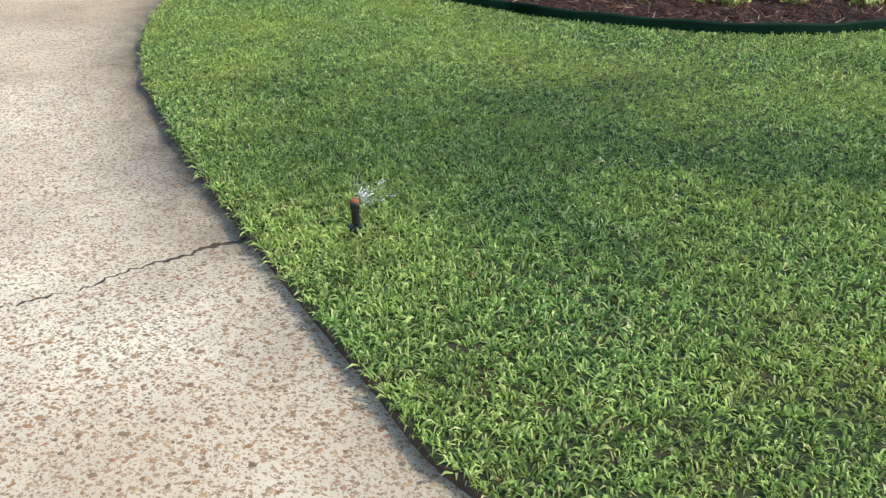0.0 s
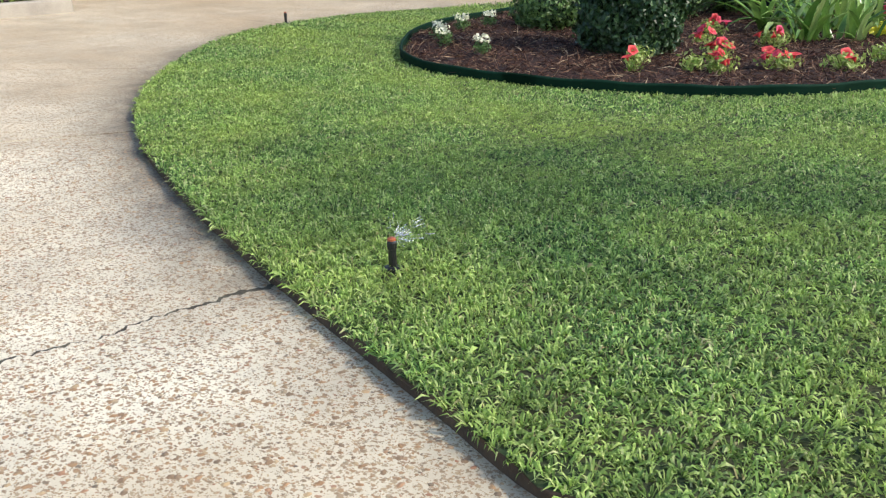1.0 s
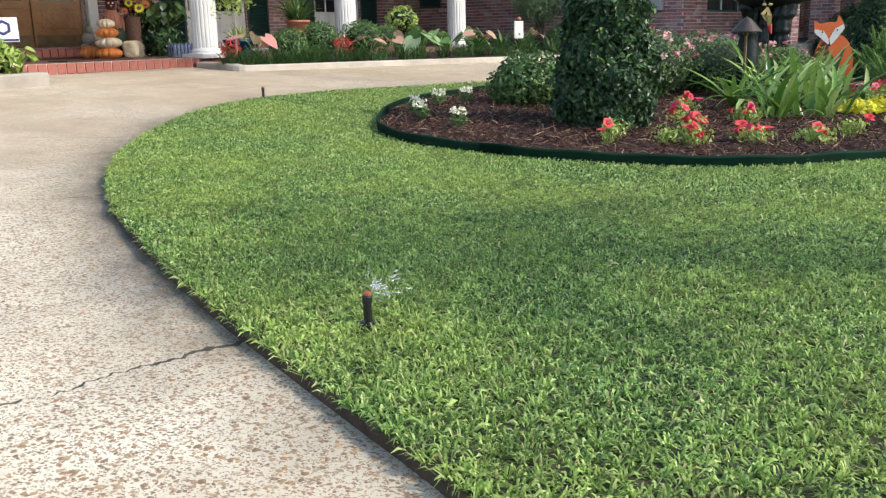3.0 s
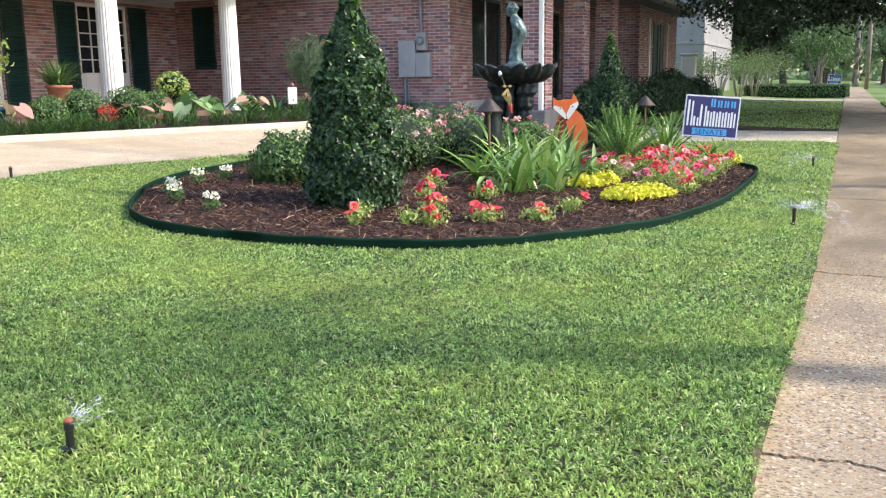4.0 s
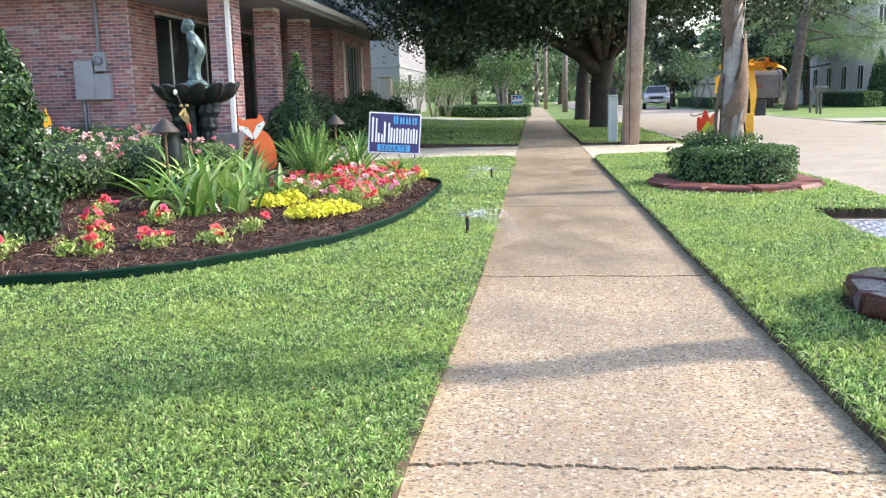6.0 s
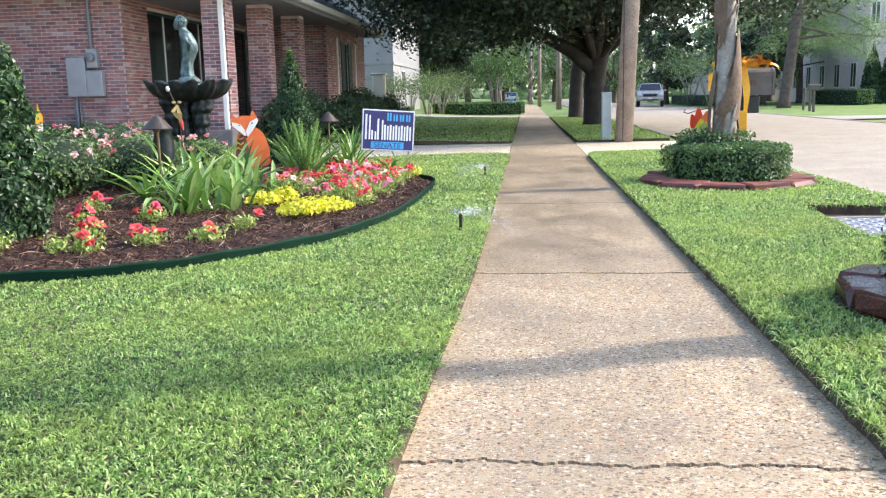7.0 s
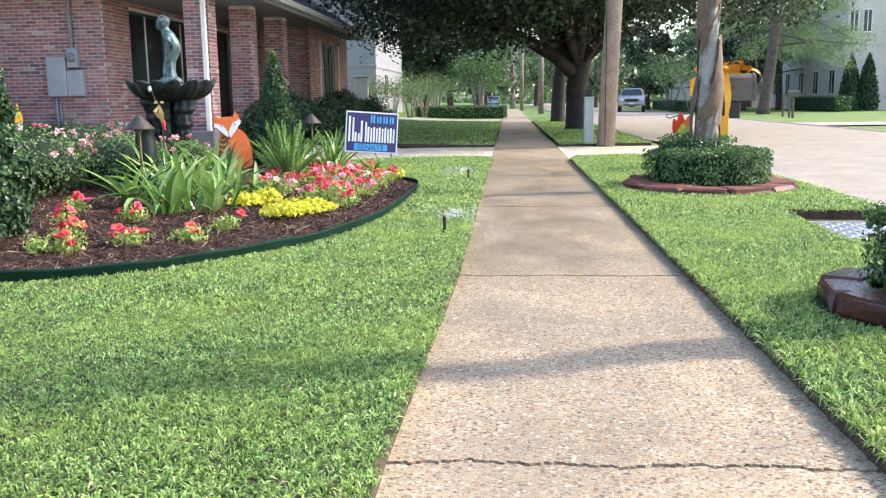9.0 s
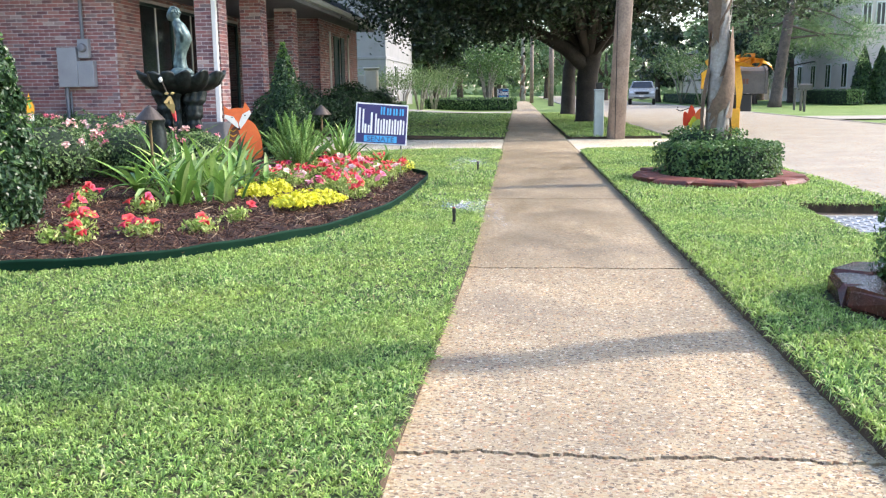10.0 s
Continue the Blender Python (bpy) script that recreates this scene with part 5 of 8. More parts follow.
for x in (13.83, 16.54, 19.25):
    p = part("pillar", Geo().box(x, x + 0.45, 5.2, 5.65, 0.2, 3.06), M["mortar"], house)
    bricks(p, x, 5.2, 0, 0.45, 0.45, 3.05, (), (0, 1, 0.4, 3.1))
    bricks(p, x, 5.65, -90, 0.45, 0.45, 3.05, (), (0, 1, 0.4, 3.1), 0.1)
    bricks(p, x + 0.45, 5.2, 90, 0.45, 0.45, 3.05)
part("porch_slab", Geo().box(13.55, 22.1, 5.1, YW, 0.15, 0.52, 0.02), M["found"], house)
part("porch_ceiling", Geo().box(13.3, 28.0, 4.75, YW + 0.2, 3.06, 3.10), M["trimgrey"], house)
part("fascia", Geo().box(13.2, 28.1, 4.62, 4.75, 3.04, 3.24, 0.012), M["trimgrey"], house)
part("gutter", Geo().prism([(0, 0), (0.11, 0.0), (0.13, 0.05), (0.12, 0.10), (0.14, 0.12), (0.0, 0.12)][::-1], 13.2, 28.1, Matrix(((0, 0, 1, 0), (-1, 0, 0, 4.62), (0, 1, 0, 3.13), (0, 0, 0, 1)))), M["white"], house)
part("downspout", Geo().box(13.74, 13.815, 5.22, 5.31, 0.45, 3.055, 0.012), M["white"], house)
g = Geo()
g.add([(13.2, 4.6, 3.22), (28.1, 4.6, 3.22), (28.1, 15.4, 3.22), (13.2, 15.4, 3.22), (18.2, 10.0, 6.8), (23.4, 10.0, 6.8)], [(0, 1, 5, 4), (1, 2, 5), (2, 3, 4, 5), (3, 0, 4), (0, 3, 2, 1)])
roof = part("roof", g, M["slate"], house)
g = Geo()
for r in range(22):
    q = r / 22
    y, z = 4.6 + 5.4 * q - 0.03, 3.24 + 3.58 * q
    x0, x1 = 13.2 + 5.0 * q, 28.1 - 4.7 * q
    g.box(x0, x1, y, y + 0.26, z - 0.012, z + 0.008, 0, Matrix.Translation((0, y, z)) @ pose(0, 0, 0, 33.5) @ Matrix.Translation((0, -y, -z)))
o = part("slate_course", g, M["slate"], roof)
o["kind"] = "stuff"
# dormer on the roof
d = part("dormer", Geo().box(21.0, 22.6, 6.2, 8.2, 4.2, 5.5, 0.02), M["slate"], house)
part("dormer_roof", Geo().prism([(20.8, 5.45), (22.8, 5.45), (21.8, 6.4)], -8.4, -5.95, pose(0, 0, 0, 90)), M["slate"], house)

# main block behind the portico
ops = [(11.9 - 4, 13.3 - 4, 0.70, 2.78), (15.2 - 4, 16.6 - 4, 0.70, 2.78), (8.05 - 4, 9.85 - 4, 0.78, 2.9)]
ops = [(a + 0, b + 0, c, d) for a, b, c, d in ops]
w = mortar_wall(0.0, YBK, 0, XW, 0.3, 4.0, 0.25, ops)
bricks(w, 0.0, YBK, 0, XW, 0.65, 2.92, ops)
for a, b, c, dd in ops[:2]:
    window(a, YBK, 0, b - a, c, dd, 4, 5, 0.62)
    shutter(a - 0.58, YBK, 0, 0.54, c, dd)
    shutter(b + 0.04, YBK, 0, 0.54, c, dd)
part("wall", Geo().box(-6, 0.0, YBK, YBK + 0.25, 0.2, 4.0), M["mortar"], house)
# double front door of dark wood
a, b, c, dd = ops[2]
fd = part("front_door", Geo().box(a, b, YBK + 0.10, YBK + 0.16, c, dd, 0.005), M["wood"], house, "brown varnished wooden double door")
mid = (a + b) / 2
for u0, u1 in ((a + 0.02, mid - 0.01), (mid + 0.01, b - 0.02)):
    part("door_leaf", Geo().box(u0, u1, YBK + 0.06, YBK + 0.098, c + 0.01, dd - 0.02, 0.006), M["wood"], fd)
    part("panel", Geo().box(u0 + 0.14, u1 - 0.14, YBK + 0.040, YBK + 0.058, c + 0.30, c + 0.62, 0.008), M["wood"], fd)
    part("kick_plate", Geo().box(u0 + 0.03, u1 - 0.03, YBK + 0.052, YBK + 0.058, c + 0.02, c + 0.20), M["brass"], fd)
    part("pane", Geo().box(u0 + 0.14, u1 - 0.14, YBK + 0.048, YBK + 0.058, c + 0.74, dd - 0.2), M["glass"], fd)
for u in (a - 0.20, b + 0.02):
    part("pilaster", Geo().box(u, u + 0.18, YBK - 0.09, YBK, c - 0.08, dd + 0.1, 0.012).box(u - 0.02, u + 0.20, YBK - 0.11, YBK, c - 0.08, c + 0.12, 0.01), M["white"], house)

# porch floor with a row of step bricks
floor = part("porch_floor", Geo().box(-4, XW, 11.06, YBK, 0.2, FLOOR, 0.005), M["porchfloor"], house)
tile = mesh_data("step_brick", *(lambda g: (np.array(g.v, np.float32), g.f))(Geo().box(0, 0.118, 0, 0.05, 0, 0.13, 0.006)), M["tilered"])
for i in range(54):
    o = new("step_brick", tile)
    o.parent = floor
    o.matrix_basis = pose(-1.0 + i * 0.128, 11.005 + rnd.uniform(-0.004, 0.004), FLOOR - 0.135)
part("step_base", Geo().box(-1.05, 5.9, 11.02, 11.06, 0.2, FLOOR - 0.003), M["mortar"], floor)
step = part("door_step", Geo().box(3.2, 6.2, 13.5, YBK, FLOOR, 0.755, 0.005), M["porchfloor"], house)
for i in range(23):
    o = new("step_brick", tile)
    o.parent = step
    o.matrix_basis = pose(3.22 + i * 0.128, 13.445, 0.632)
# portico roof, cornice, ceiling
part("portico_ceiling", Geo().box(-6, 13.3, 10.72, YBK, 2.90, 2.95), M["white"], house)
part("cornice", Geo().box(-6, 13.34, 10.62, 10.715, 2.92, 3.02, 0.015).box(-6, 13.40, 10.55, 10.80, 3.025, 3.10, 0.02).box(-6, 13.46, 10.48, 10.76, 3.105, 3.19, 0.02), M["white"], house)
part("portico_roof", Geo().add([(-6, 10.5, 3.195), (13.44, 10.5, 3.195), (13.44, YBK + 0.1, 4.4), (-6, YBK + 0.1, 4.4), (13.44, YBK + 0.1, 3.195), (-6, YBK + 0.1, 3.195)], [(0, 1, 2, 3), (1, 4, 2), (0, 3, 5), (0, 5, 4, 1)]), M["slate"], house)
g = Geo()
for q in (12.75, 12.98):
    g.tube([(q, 10.66, 2.93), (q, 10.66, 2.88), (q + 0.06, 10.60, 2.82)], 0.055, 8)
part("gutter_outlet", g, M["white"], house)


def column(x):
    t = part("column", Geo().lathe([(0.215, FLOOR + 0.05), (0.215, FLOOR + 0.09), (0.19, FLOOR + 0.12)] + [(0.185 - 0.018 * (k / 8) ** 2, FLOOR + 0.13 + (2.80 - FLOOR - 0.13) * k / 8) for k in range(9)] + [(0.18, 2.81), (0.205, 2.83), (0.205, 2.85)], 80,
             wave=lambda a, z: 1 - 0.055 * max(0.0, math.cos(20 * a)) ** 2 * (FLOOR + 0.125 < z < 2.805)), M["white"], house, smooth=False)
    t.location = (x, YC, 0)
    part("plinth", Geo().box(-0.25, 0.25, -0.25, 0.25, FLOOR - 0.02, FLOOR + 0.05, 0.006), M["white"], t)
    part("abacus", Geo().box(-0.23, 0.23, -0.23, 0.23, 2.85, 2.897, 0.006), M["white"], t)
    return t


for x in (2.6, 5.8, 8.80, 12.0):
    column(x)

# electric boxes on the side wall
eb = thing("electric_panel", "grey electric meter boxes and conduit on the brick wall", "electric box", (0, 0, 0))
K = (XW + 2.39) / (13.15 + 2.39) * 0.99
Ys = lambda y: -0.29 + (y + 0.29) * K
Zs = lambda z: 1.03 + (z - 1.03) * K
part("left_box", Geo().box(XW - 0.17, XW - 0.01, Ys(7.63), Ys(7.99), Zs(1.18), Zs(1.88), 0.008), M["greymetal"], eb)
part("right_box", Geo().box(XW - 0.16, XW - 0.01, Ys(7.33), Ys(7.625), Zs(1.18), Zs(1.64), 0.008), M["greymetal"], eb)
part("meter_box", Geo().box(XW - 0.14, XW - 0.01, Ys(7.41), Ys(7.61), Zs(1.69), Zs(2.03), 0.008), M["greymetal"], eb)
part("meter", Geo().lathe([(0.085, 0.0), (0.085, 0.05), (0.07, 0.09), (0.02, 0.10)], 18, pose(XW - 0.14, Ys(7.51), Zs(1.87), 0, -90, 0)), M["conduit"], eb)
part("conduit", Geo().tube([(XW - 0.07, Ys(7.53), Zs(2.03)), (XW - 0.07, Ys(7.53), 4.2)], 0.035, 10), M["conduit"], eb)
part("lower_conduit", Geo().tube([(XW - 0.06, Ys(7.9), 0.5), (XW - 0.06, Ys(7.9), Zs(1.18))], 0.04, 10).tube([(XW - 0.06, Ys(7.83), 0.5), (XW - 0.06, Ys(7.83), Zs(1.1))], 0.02, 8), M["conduit"], eb)

# ---- planting in front of the portico ----
KERB = spline([(5.42, 10.95), (5.15, 10.3), (4.78, 9.36), (5.3, 9.14), (6.6, 8.92), (9.3, 8.45), (12.0, 8.0), (13.95, 7.75)], 6, False)
ks = KERB
nr = np.gradient(ks, axis=0)
nr = np.stack([nr[:, 1], -nr[:, 0]], 1) / np.linalg.norm(nr, axis=1)[:, None]
prof = [(0.0, -0.1), (0.0, 0.062), (0.02, 0.078), (0.15, 0.078), (0.17, 0.062), (0.17, -0.1)]
for i in range(0, len(ks) - 1, 4):
    g, v = Geo(), []
    seg = list(range(i, min(i + 5, len(ks))))
    for j in seg:
        v += [(*(ks[j] - nr[j] * a), float(slope(ks[j][1])) + z) for a, z in prof]
    m = len(prof)
    g.add(v, [(k * m + a, (k + 1) * m + a, (k + 1) * m + (a + 1) % m, k * m + (a + 1) % m) for k in range(len(seg) - 1) for a in range(m)] + [tuple(range(m)), tuple(range((len(seg) - 1) * m, len(seg) * m))[::-1]])
    tagged(g.ob("kerb", M["palekerb"]), "weathered pale concrete kerb of the house planting", "kerb", kind="structure")
poly = [tuple(p) for p in ks] + [(14.15, 8.0), (14.15, 11.0), (5.40, 11.0)]
tagged(mesh_object("soil", [(*p, float(slope(p[1])) + 0.055) for p in poly], [tuple(range(len(poly)))], M["mulch"]), "dark soil of the planting by the portico", "soil", kind="structure")
ZK = 0.50


def along(s):
    k = s * (len(ks) - 1)
    i = min(int(k), len(ks) - 2)
    return ks[i] + (ks[i + 1] - ks[i]) * (k - i)

# ---- garden ornaments ----
def water_material():
    k = Nodes("water_drops")
    k.put(k.bsdf.inputs["Transmission Weight"], 0.75)
    return k.done((0.95, 0.97, 1.0), 0.25)


M["water"] = water_material()


def statue_geo(b, h):
    """A plain weathered standing figure with draped legs, leaning in an S; b is its foot, h its height."""
    k = h / 0.66
    g = Geo()
    at = lambda x, y, z: (x * k, y * k, b + z * k)
    g.lathe([(0.115 * k, b - 0.03), (0.12 * k, b), (0.10 * k, b + 0.025 * k), (0.07 * k, b + 0.05 * k)], 14, wave=lambda a, z: 1 + 0.12 * math.sin(3 * a) + 0.06 * math.sin(7 * a))
    # draped legs, hips, belly and chest in one swaying form
    form = spline([(0.03, 0.0, 0.070), (0.10, 0.012, 0.066), (0.19, 0.0, 0.060), (0.27, -0.028, 0.068), (0.335, -0.046, 0.080), (0.40, -0.040, 0.078), (0.46, -0.016, 0.070), (0.50, 0.002, 0.062), (0.525, 0.014, 0.044), (0.555, 0.026, 0.036)], 4, False)
    m, n, v = 32, len(form), []
    for z, cy, r in form:
        fold = max(0.0, 1 - z / 0.30)
        for i in range(m):
            a = 6.2832 * i / m
            w = r * k * (1 + fold * (0.16 * math.sin(5 * a + 11 * z) + 0.08 * math.sin(11 * a - 17 * z)) + 0.03 * math.sin(3 * a + 20 * z))
            v.append((1.05 * w * math.cos(a), cy * k + w * math.sin(a), b + z * k))
    g.add(v, [(j * m + i, j * m + (i + 1) % m, (j + 1) * m + (i + 1) % m, (j + 1) * m + i) for j in range(n - 1) for i in range(m)])
    # arms close to the sides
    for s in (-1, 1):
        g.tube([at(s * 0.055, -0.004, 0.49), at(s * 0.086, -0.035, 0.43), at(s * 0.085, -0.066, 0.37), at(s * 0.060, -0.050, 0.31)], [0.030 * k, 0.029 * k, 0.026 * k, 0.022 * k], 10)
    # head bowed forward, with a cap of curls
    g.ball(at(0, 0.050, 0.595), (0.062 * k, 0.066 * k, 0.070 * k), 14, 10)
    g.ball(at(0, 0.108, 0.582), (0.016 * k, 0.018 * k, 0.018 * k), 8, 6)
    g.ball(at(0, 0.090, 0.556), (0.034 * k, 0.026 * k, 0.024 * k), 8, 6)
    r = random.Random(4)
    for i in range(60):
        a, e = r.uniform(0, 6.2832), r.uniform(-0.2, 1.5)
        d = (math.cos(a) * math.cos(e), math.sin(a) * math.cos(e), math.sin(e))
        if d[1] > 0.55 and d[2] < 0.5:
            continue
        g.ball(at(d[0] * 0.062, 0.047 + d[1] * 0.064, 0.605 + d[2] * 0.062), r.uniform(0.012, 0.018) * k, 7, 5)
    return g


def fountain(x, y):
    z = bed_z(x, y) - 0.03
    t = thing("fountain", "dark bronze garden fountain with scalloped bowl and verdigris statue", "fountain", (x, y, z), 0)
    rim = 1.254 - z
    lo = rim - 0.20
    part("base", Geo().lathe([(0.30, 0.0), (0.31, 0.06), (0.27, 0.10), (0.20, 0.13)], 24, wave=lambda a, h: 1 + 0.05 * math.sin(9 * a)), M["bronze"], t, smooth=True)
    # fluted trunks that carry the bowl
    for i, (dx, dy, r0) in enumerate(((-0.10, 0.16, 0.092), (-0.03, -0.14, 0.098), (0.15, 0.02, 0.09), (-0.17, 0.03, 0.052))):
        n, m, v = 46, 34, []
        for j in range(n):
            q = j / (n - 1)
            r = r0 * (0.85 + 0.45 * (2 * q - 1) ** 2) * (1 + 0.10 * math.sin(37 * q + 2 * i) + 0.06 * math.sin(71 * q))
            cx, cy = dx * (1 - 0.3 * math.sin(math.pi * q)) + 0.03 * math.sin(5 * q + i), dy * (1 + 0.35 * q * q - 0.2 * math.sin(math.pi * q))
            for k in range(m):
                a = 6.2832 * k / m
                w = r * (1 + 0.14 * math.sin(4 * a + 5 * q + i) * math.sin(11 * q + 2 * a) + 0.09 * math.sin(7 * a - 19 * q + 2 * i) + 0.07 * math.sin(13 * a + 31 * q) * math.sin(5 * a - 43 * q) + 0.03 * math.sin(23 * a + 60 * q))
                v.append((cx + w * math.cos(a), cy + w * math.sin(a), 0.05 + (lo + 0.02) * q))
        part("leg", Geo().add(v, [(j * m + k, j * m + (k + 1) % m, (j + 1) * m + (k + 1) % m, (j + 1) * m + k) for j in range(n - 1) for k in range(m)]), M["bronze"], t, smooth=True)
    g = Geo().lathe([(0.06, lo - 0.03), (0.20, lo - 0.01), (0.34, lo + 0.03), (0.42, lo + 0.085), (0.455, lo + 0.14), (0.475, lo + 0.19), (0.48, lo + 0.205), (0.455, lo + 0.21), (0.42, lo + 0.16), (0.33, lo + 0.10), (0.10, lo + 0.08)], 160)
    lobed = []
    for p in g.v:
        a, h = math.atan2(p[1], p[0]), max(0.0, (p[2] - lo) / 0.2)
        s = abs(math.sin(6.5 * a + 0.6 * math.sin(2 * a)))
        q = 1 + (0.17 * s - 0.11 + 0.02 * math.sin(23 * a) + 0.015 * math.sin(41 * a + 30 * p[2])) * h ** 0.7
        lobed.append((p[0] * q, p[1] * q, p[2] + 0.075 * (s ** 0.6 - 0.62) * h ** 2 + 0.012 * math.sin(17 * a + 2) * h))
    g.v = lobed
    part("bowl", g, M["bronze"], t, "dark scalloped shell bowl", True)
    part("water", Geo().lathe([(0.38, rim - 0.06), (0.0, rim - 0.059)], 24, caps=False), M["glass"], t)
    part("foot", Geo().lathe([(0.16, lo + 0.06), (0.15, rim - 0.03), (0.12, rim + 0.015), (0.09, rim + 0.03)], 18, wave=lambda a, h: 1 + 0.06 * math.sin(6 * a)), M["verdigris"], t, smooth=True)
    part("statue", statue_geo(rim + 0.025, 0.72), M["verdigris"], t, "weathered green bronze statue", True)
    return t


fountain(7.67, 3.59)


def dark_urn(x, y, top):
    z = bed_z(x, y) - 0.02
    h = top - z
    t = thing("urn", "dark glazed garden urn behind the path lamp", "urn", (x, y, z))
    part("body", Geo().lathe([(0.075, 0.0), (0.09, 0.02), (0.105, h * 0.4), (0.10, h * 0.8), (0.085, h * 0.92), (0.10, h * 0.96), (0.10, h), (0.085, h - 0.005), (0.08, h * 0.9)], 28, wave=lambda a, q: 1 + 0.02 * math.sin(12 * a)), M["bronze"], t, smooth=True)
    return t


dark_urn(6.19, 3.32, 0.797)


def path_lamp(x, y, top, label):
    z = bed_z(x, y)
    t = thing("path_lamp", label, "garden lamp", (x, y, z), 0, "path lamps")
    h = top - z
    part("post", Geo().lathe([(0.014, -0.05), (0.014, h - 0.12)], 10), M["brass"], t)
    part("shade", Geo().lathe([(0.138, h - 0.142), (0.142, h - 0.134), (0.098, h - 0.085), (0.034, h - 0.02), (0.012, h - 0.008), (0.004, h)], 24), M["lampmetal"], t, smooth=False)
    part("collar", Geo().lathe([(0.022, h - 0.17), (0.026, h - 0.16), (0.026, h - 0.12)], 10), M["lampmetal"], t)
    return t


path_lamp(5.83, 3.22, 0.931, "brown conical metal path lamp on a brass post")
path_lamp(9.92, 2.47, 0.866, "brown conical metal path lamp by the small topiary")


def fox(x, y, turn):
    z = 0.394
    t = thing("fox_ornament", "orange and white painted metal fox garden ornament", "ornament", (x, y, z), turn)
    up = pose(0, 0, 0, 90, 0, 0)
    body = spline([(-0.19, -0.12), (0.20, -0.12), (0.235, 0.02), (0.215, 0.16), (0.14, 0.30), (0.0, 0.36), (-0.10, 0.30), (-0.17, 0.12)], 5)
    part("body", Geo().prism([tuple(p) for p in body], -0.008, 0.008, up), M["fox"], t)
    chest = spline([(-0.185, -0.10), (-0.03, -0.10), (-0.01, 0.10), (-0.07, 0.26), (-0.165, 0.14)], 5)
    part("chest", Geo().prism([tuple(p) for p in chest], 0.010, 0.016, up), M["foxbrown"], t, "brown zigzag chest")
    for i in range(3):
        part("zigzag", Geo().prism([(-0.17 + 0.01 * i, 0.07 + 0.06 * i), (-0.13, 0.095 + 0.06 * i), (-0.10, 0.07 + 0.06 * i), (-0.06, 0.095 + 0.06 * i), (-0.06, 0.108 + 0.06 * i), (-0.10, 0.083 + 0.06 * i), (-0.13, 0.108 + 0.06 * i), (-0.17 + 0.01 * i, 0.083 + 0.06 * i)], 0.018, 0.021, up), M["ribbon"], t)
    head = [(-0.02, 0.22), (-0.19, 0.37), (-0.195, 0.50), (-0.135, 0.455), (-0.05, 0.475), (0.03, 0.47), (0.055, 0.545), (0.105, 0.46), (0.12, 0.41), (0.05, 0.30)]
    part("head", Geo().prism(head[::-1], 0.018, 0.030, up), M["fox"], t)
    for f in ([(-0.028, 0.222), (-0.19, 0.365), (-0.185, 0.40), (-0.09, 0.375), (-0.04, 0.30)], [(-0.015, 0.222), (-0.03, 0.295), (0.02, 0.40), (0.105, 0.445), (0.118, 0.405), (0.05, 0.30)]):
        part("cheek", Geo().prism(f[::-1], 0.031, 0.036, up), M["foxcream"], t)
    for c in ((-0.105, 0.365), (0.045, 0.385)):
        part("eye", Geo().lathe([(0.009, 0.037), (0.009, 0.040)], 10, up @ pose(c[0], c[1], 0)), M["black"], t)
    part("nose", Geo().ball((0, 0, 0), 0.016, 8, 6, up @ pose(-0.028, 0.228, 0.038)), M["black"], t)
    for c in (-0.12, 0.10):
        part("stake", Geo().tube([(c, 0, bed_z(x, y) - z - 0.1), (c, 0, 0.05)], 0.005, 6), M["wire"], t)
    return t


fox(7.87, 2.98, -66)


def yard_sign(x, y, z, turn, w=0.61, h=0.457, tilt=0.0, legs=0.42):
    """A corrugated sign on a wire frame; the names on it are plain bars."""
    t = thing("yard_sign", "navy and white election yard sign on wire legs", "sign", (x, y, z), turn)
    t.rotation_euler = (0, radians(tilt), radians(turn))
    k = w / 0.61
    part("panel", Geo().box(-w / 2, w / 2, -0.004, 0.004, 0, h, 0.001), M["signwhite"], t)
    part("field", Geo().box(-w / 2 + 0.014, w / 2 - 0.014, -0.0065, -0.0045, 0.014, h - 0.014), M["signblue"], t)
    def bar(x0, x1, z0, z1, m, nm="lettering_bar"):
        part(nm, Geo().box(x0 * k, x1 * k, -0.009, -0.007, z0 * k, z1 * k), M[m], t)
    # each letter of the names as two upright bars
    for i in range(4):
        u = -0.02 + i * 0.074
        top = 0.425 if i == 0 else 0.41
        bar(u, u + 0.018, 0.335, top, "signcyan")
        bar(u + 0.030, u + 0.050, 0.335, top, "signcyan")
    for u, w_, top in ((-0.272, 0.062, 0.40), (-0.200, 0.058, 0.225), (-0.132, 0.070, 0.355), *((-0.052 + i * 0.066, 0.054, 0.29) for i in range(5))):
        bar(u, u + 0.022, 0.12, top, "signwhite")
        bar(u + w_ - 0.018, u + w_, 0.12, top - 0.012, "signwhite")
    bar(-0.20, 0.185, 0.025, 0.098, "signcyan", "banner")
    if k > 0.9:
        c = bpy.data.curves.new("word", "FONT")
        c.body, c.size, c.align_x, c.extrude = "SENATE", 0.082, "CENTER", 0.0005
        o = new("word", c)
        o.data.materials.append(M["signblue"])
        o.parent = t
        o.matrix_basis = pose(-0.008, -0.0098, 0.033, 90, 0, 0) @ Matrix.Diagonal((1.12, 1, 1, 1))
        me = bpy.data.meshes.new_from_object(o.evaluated_get(bpy.context.evaluated_depsgraph_get()))
        m = o.matrix_basis.copy()
        bpy.data.objects.remove(o)
        w_ = new("word", me)
        w_.parent, w_.matrix_basis = t, m
        w_["label"] = "navy word SENATE"
    for c in (-0.25 * k, 0.25 * k):
        part("leg", Geo().tube([(c, 0.0, -legs), (c, 0.0, h * 0.6)], 0.003, 6), M["wire"], t)
    return t


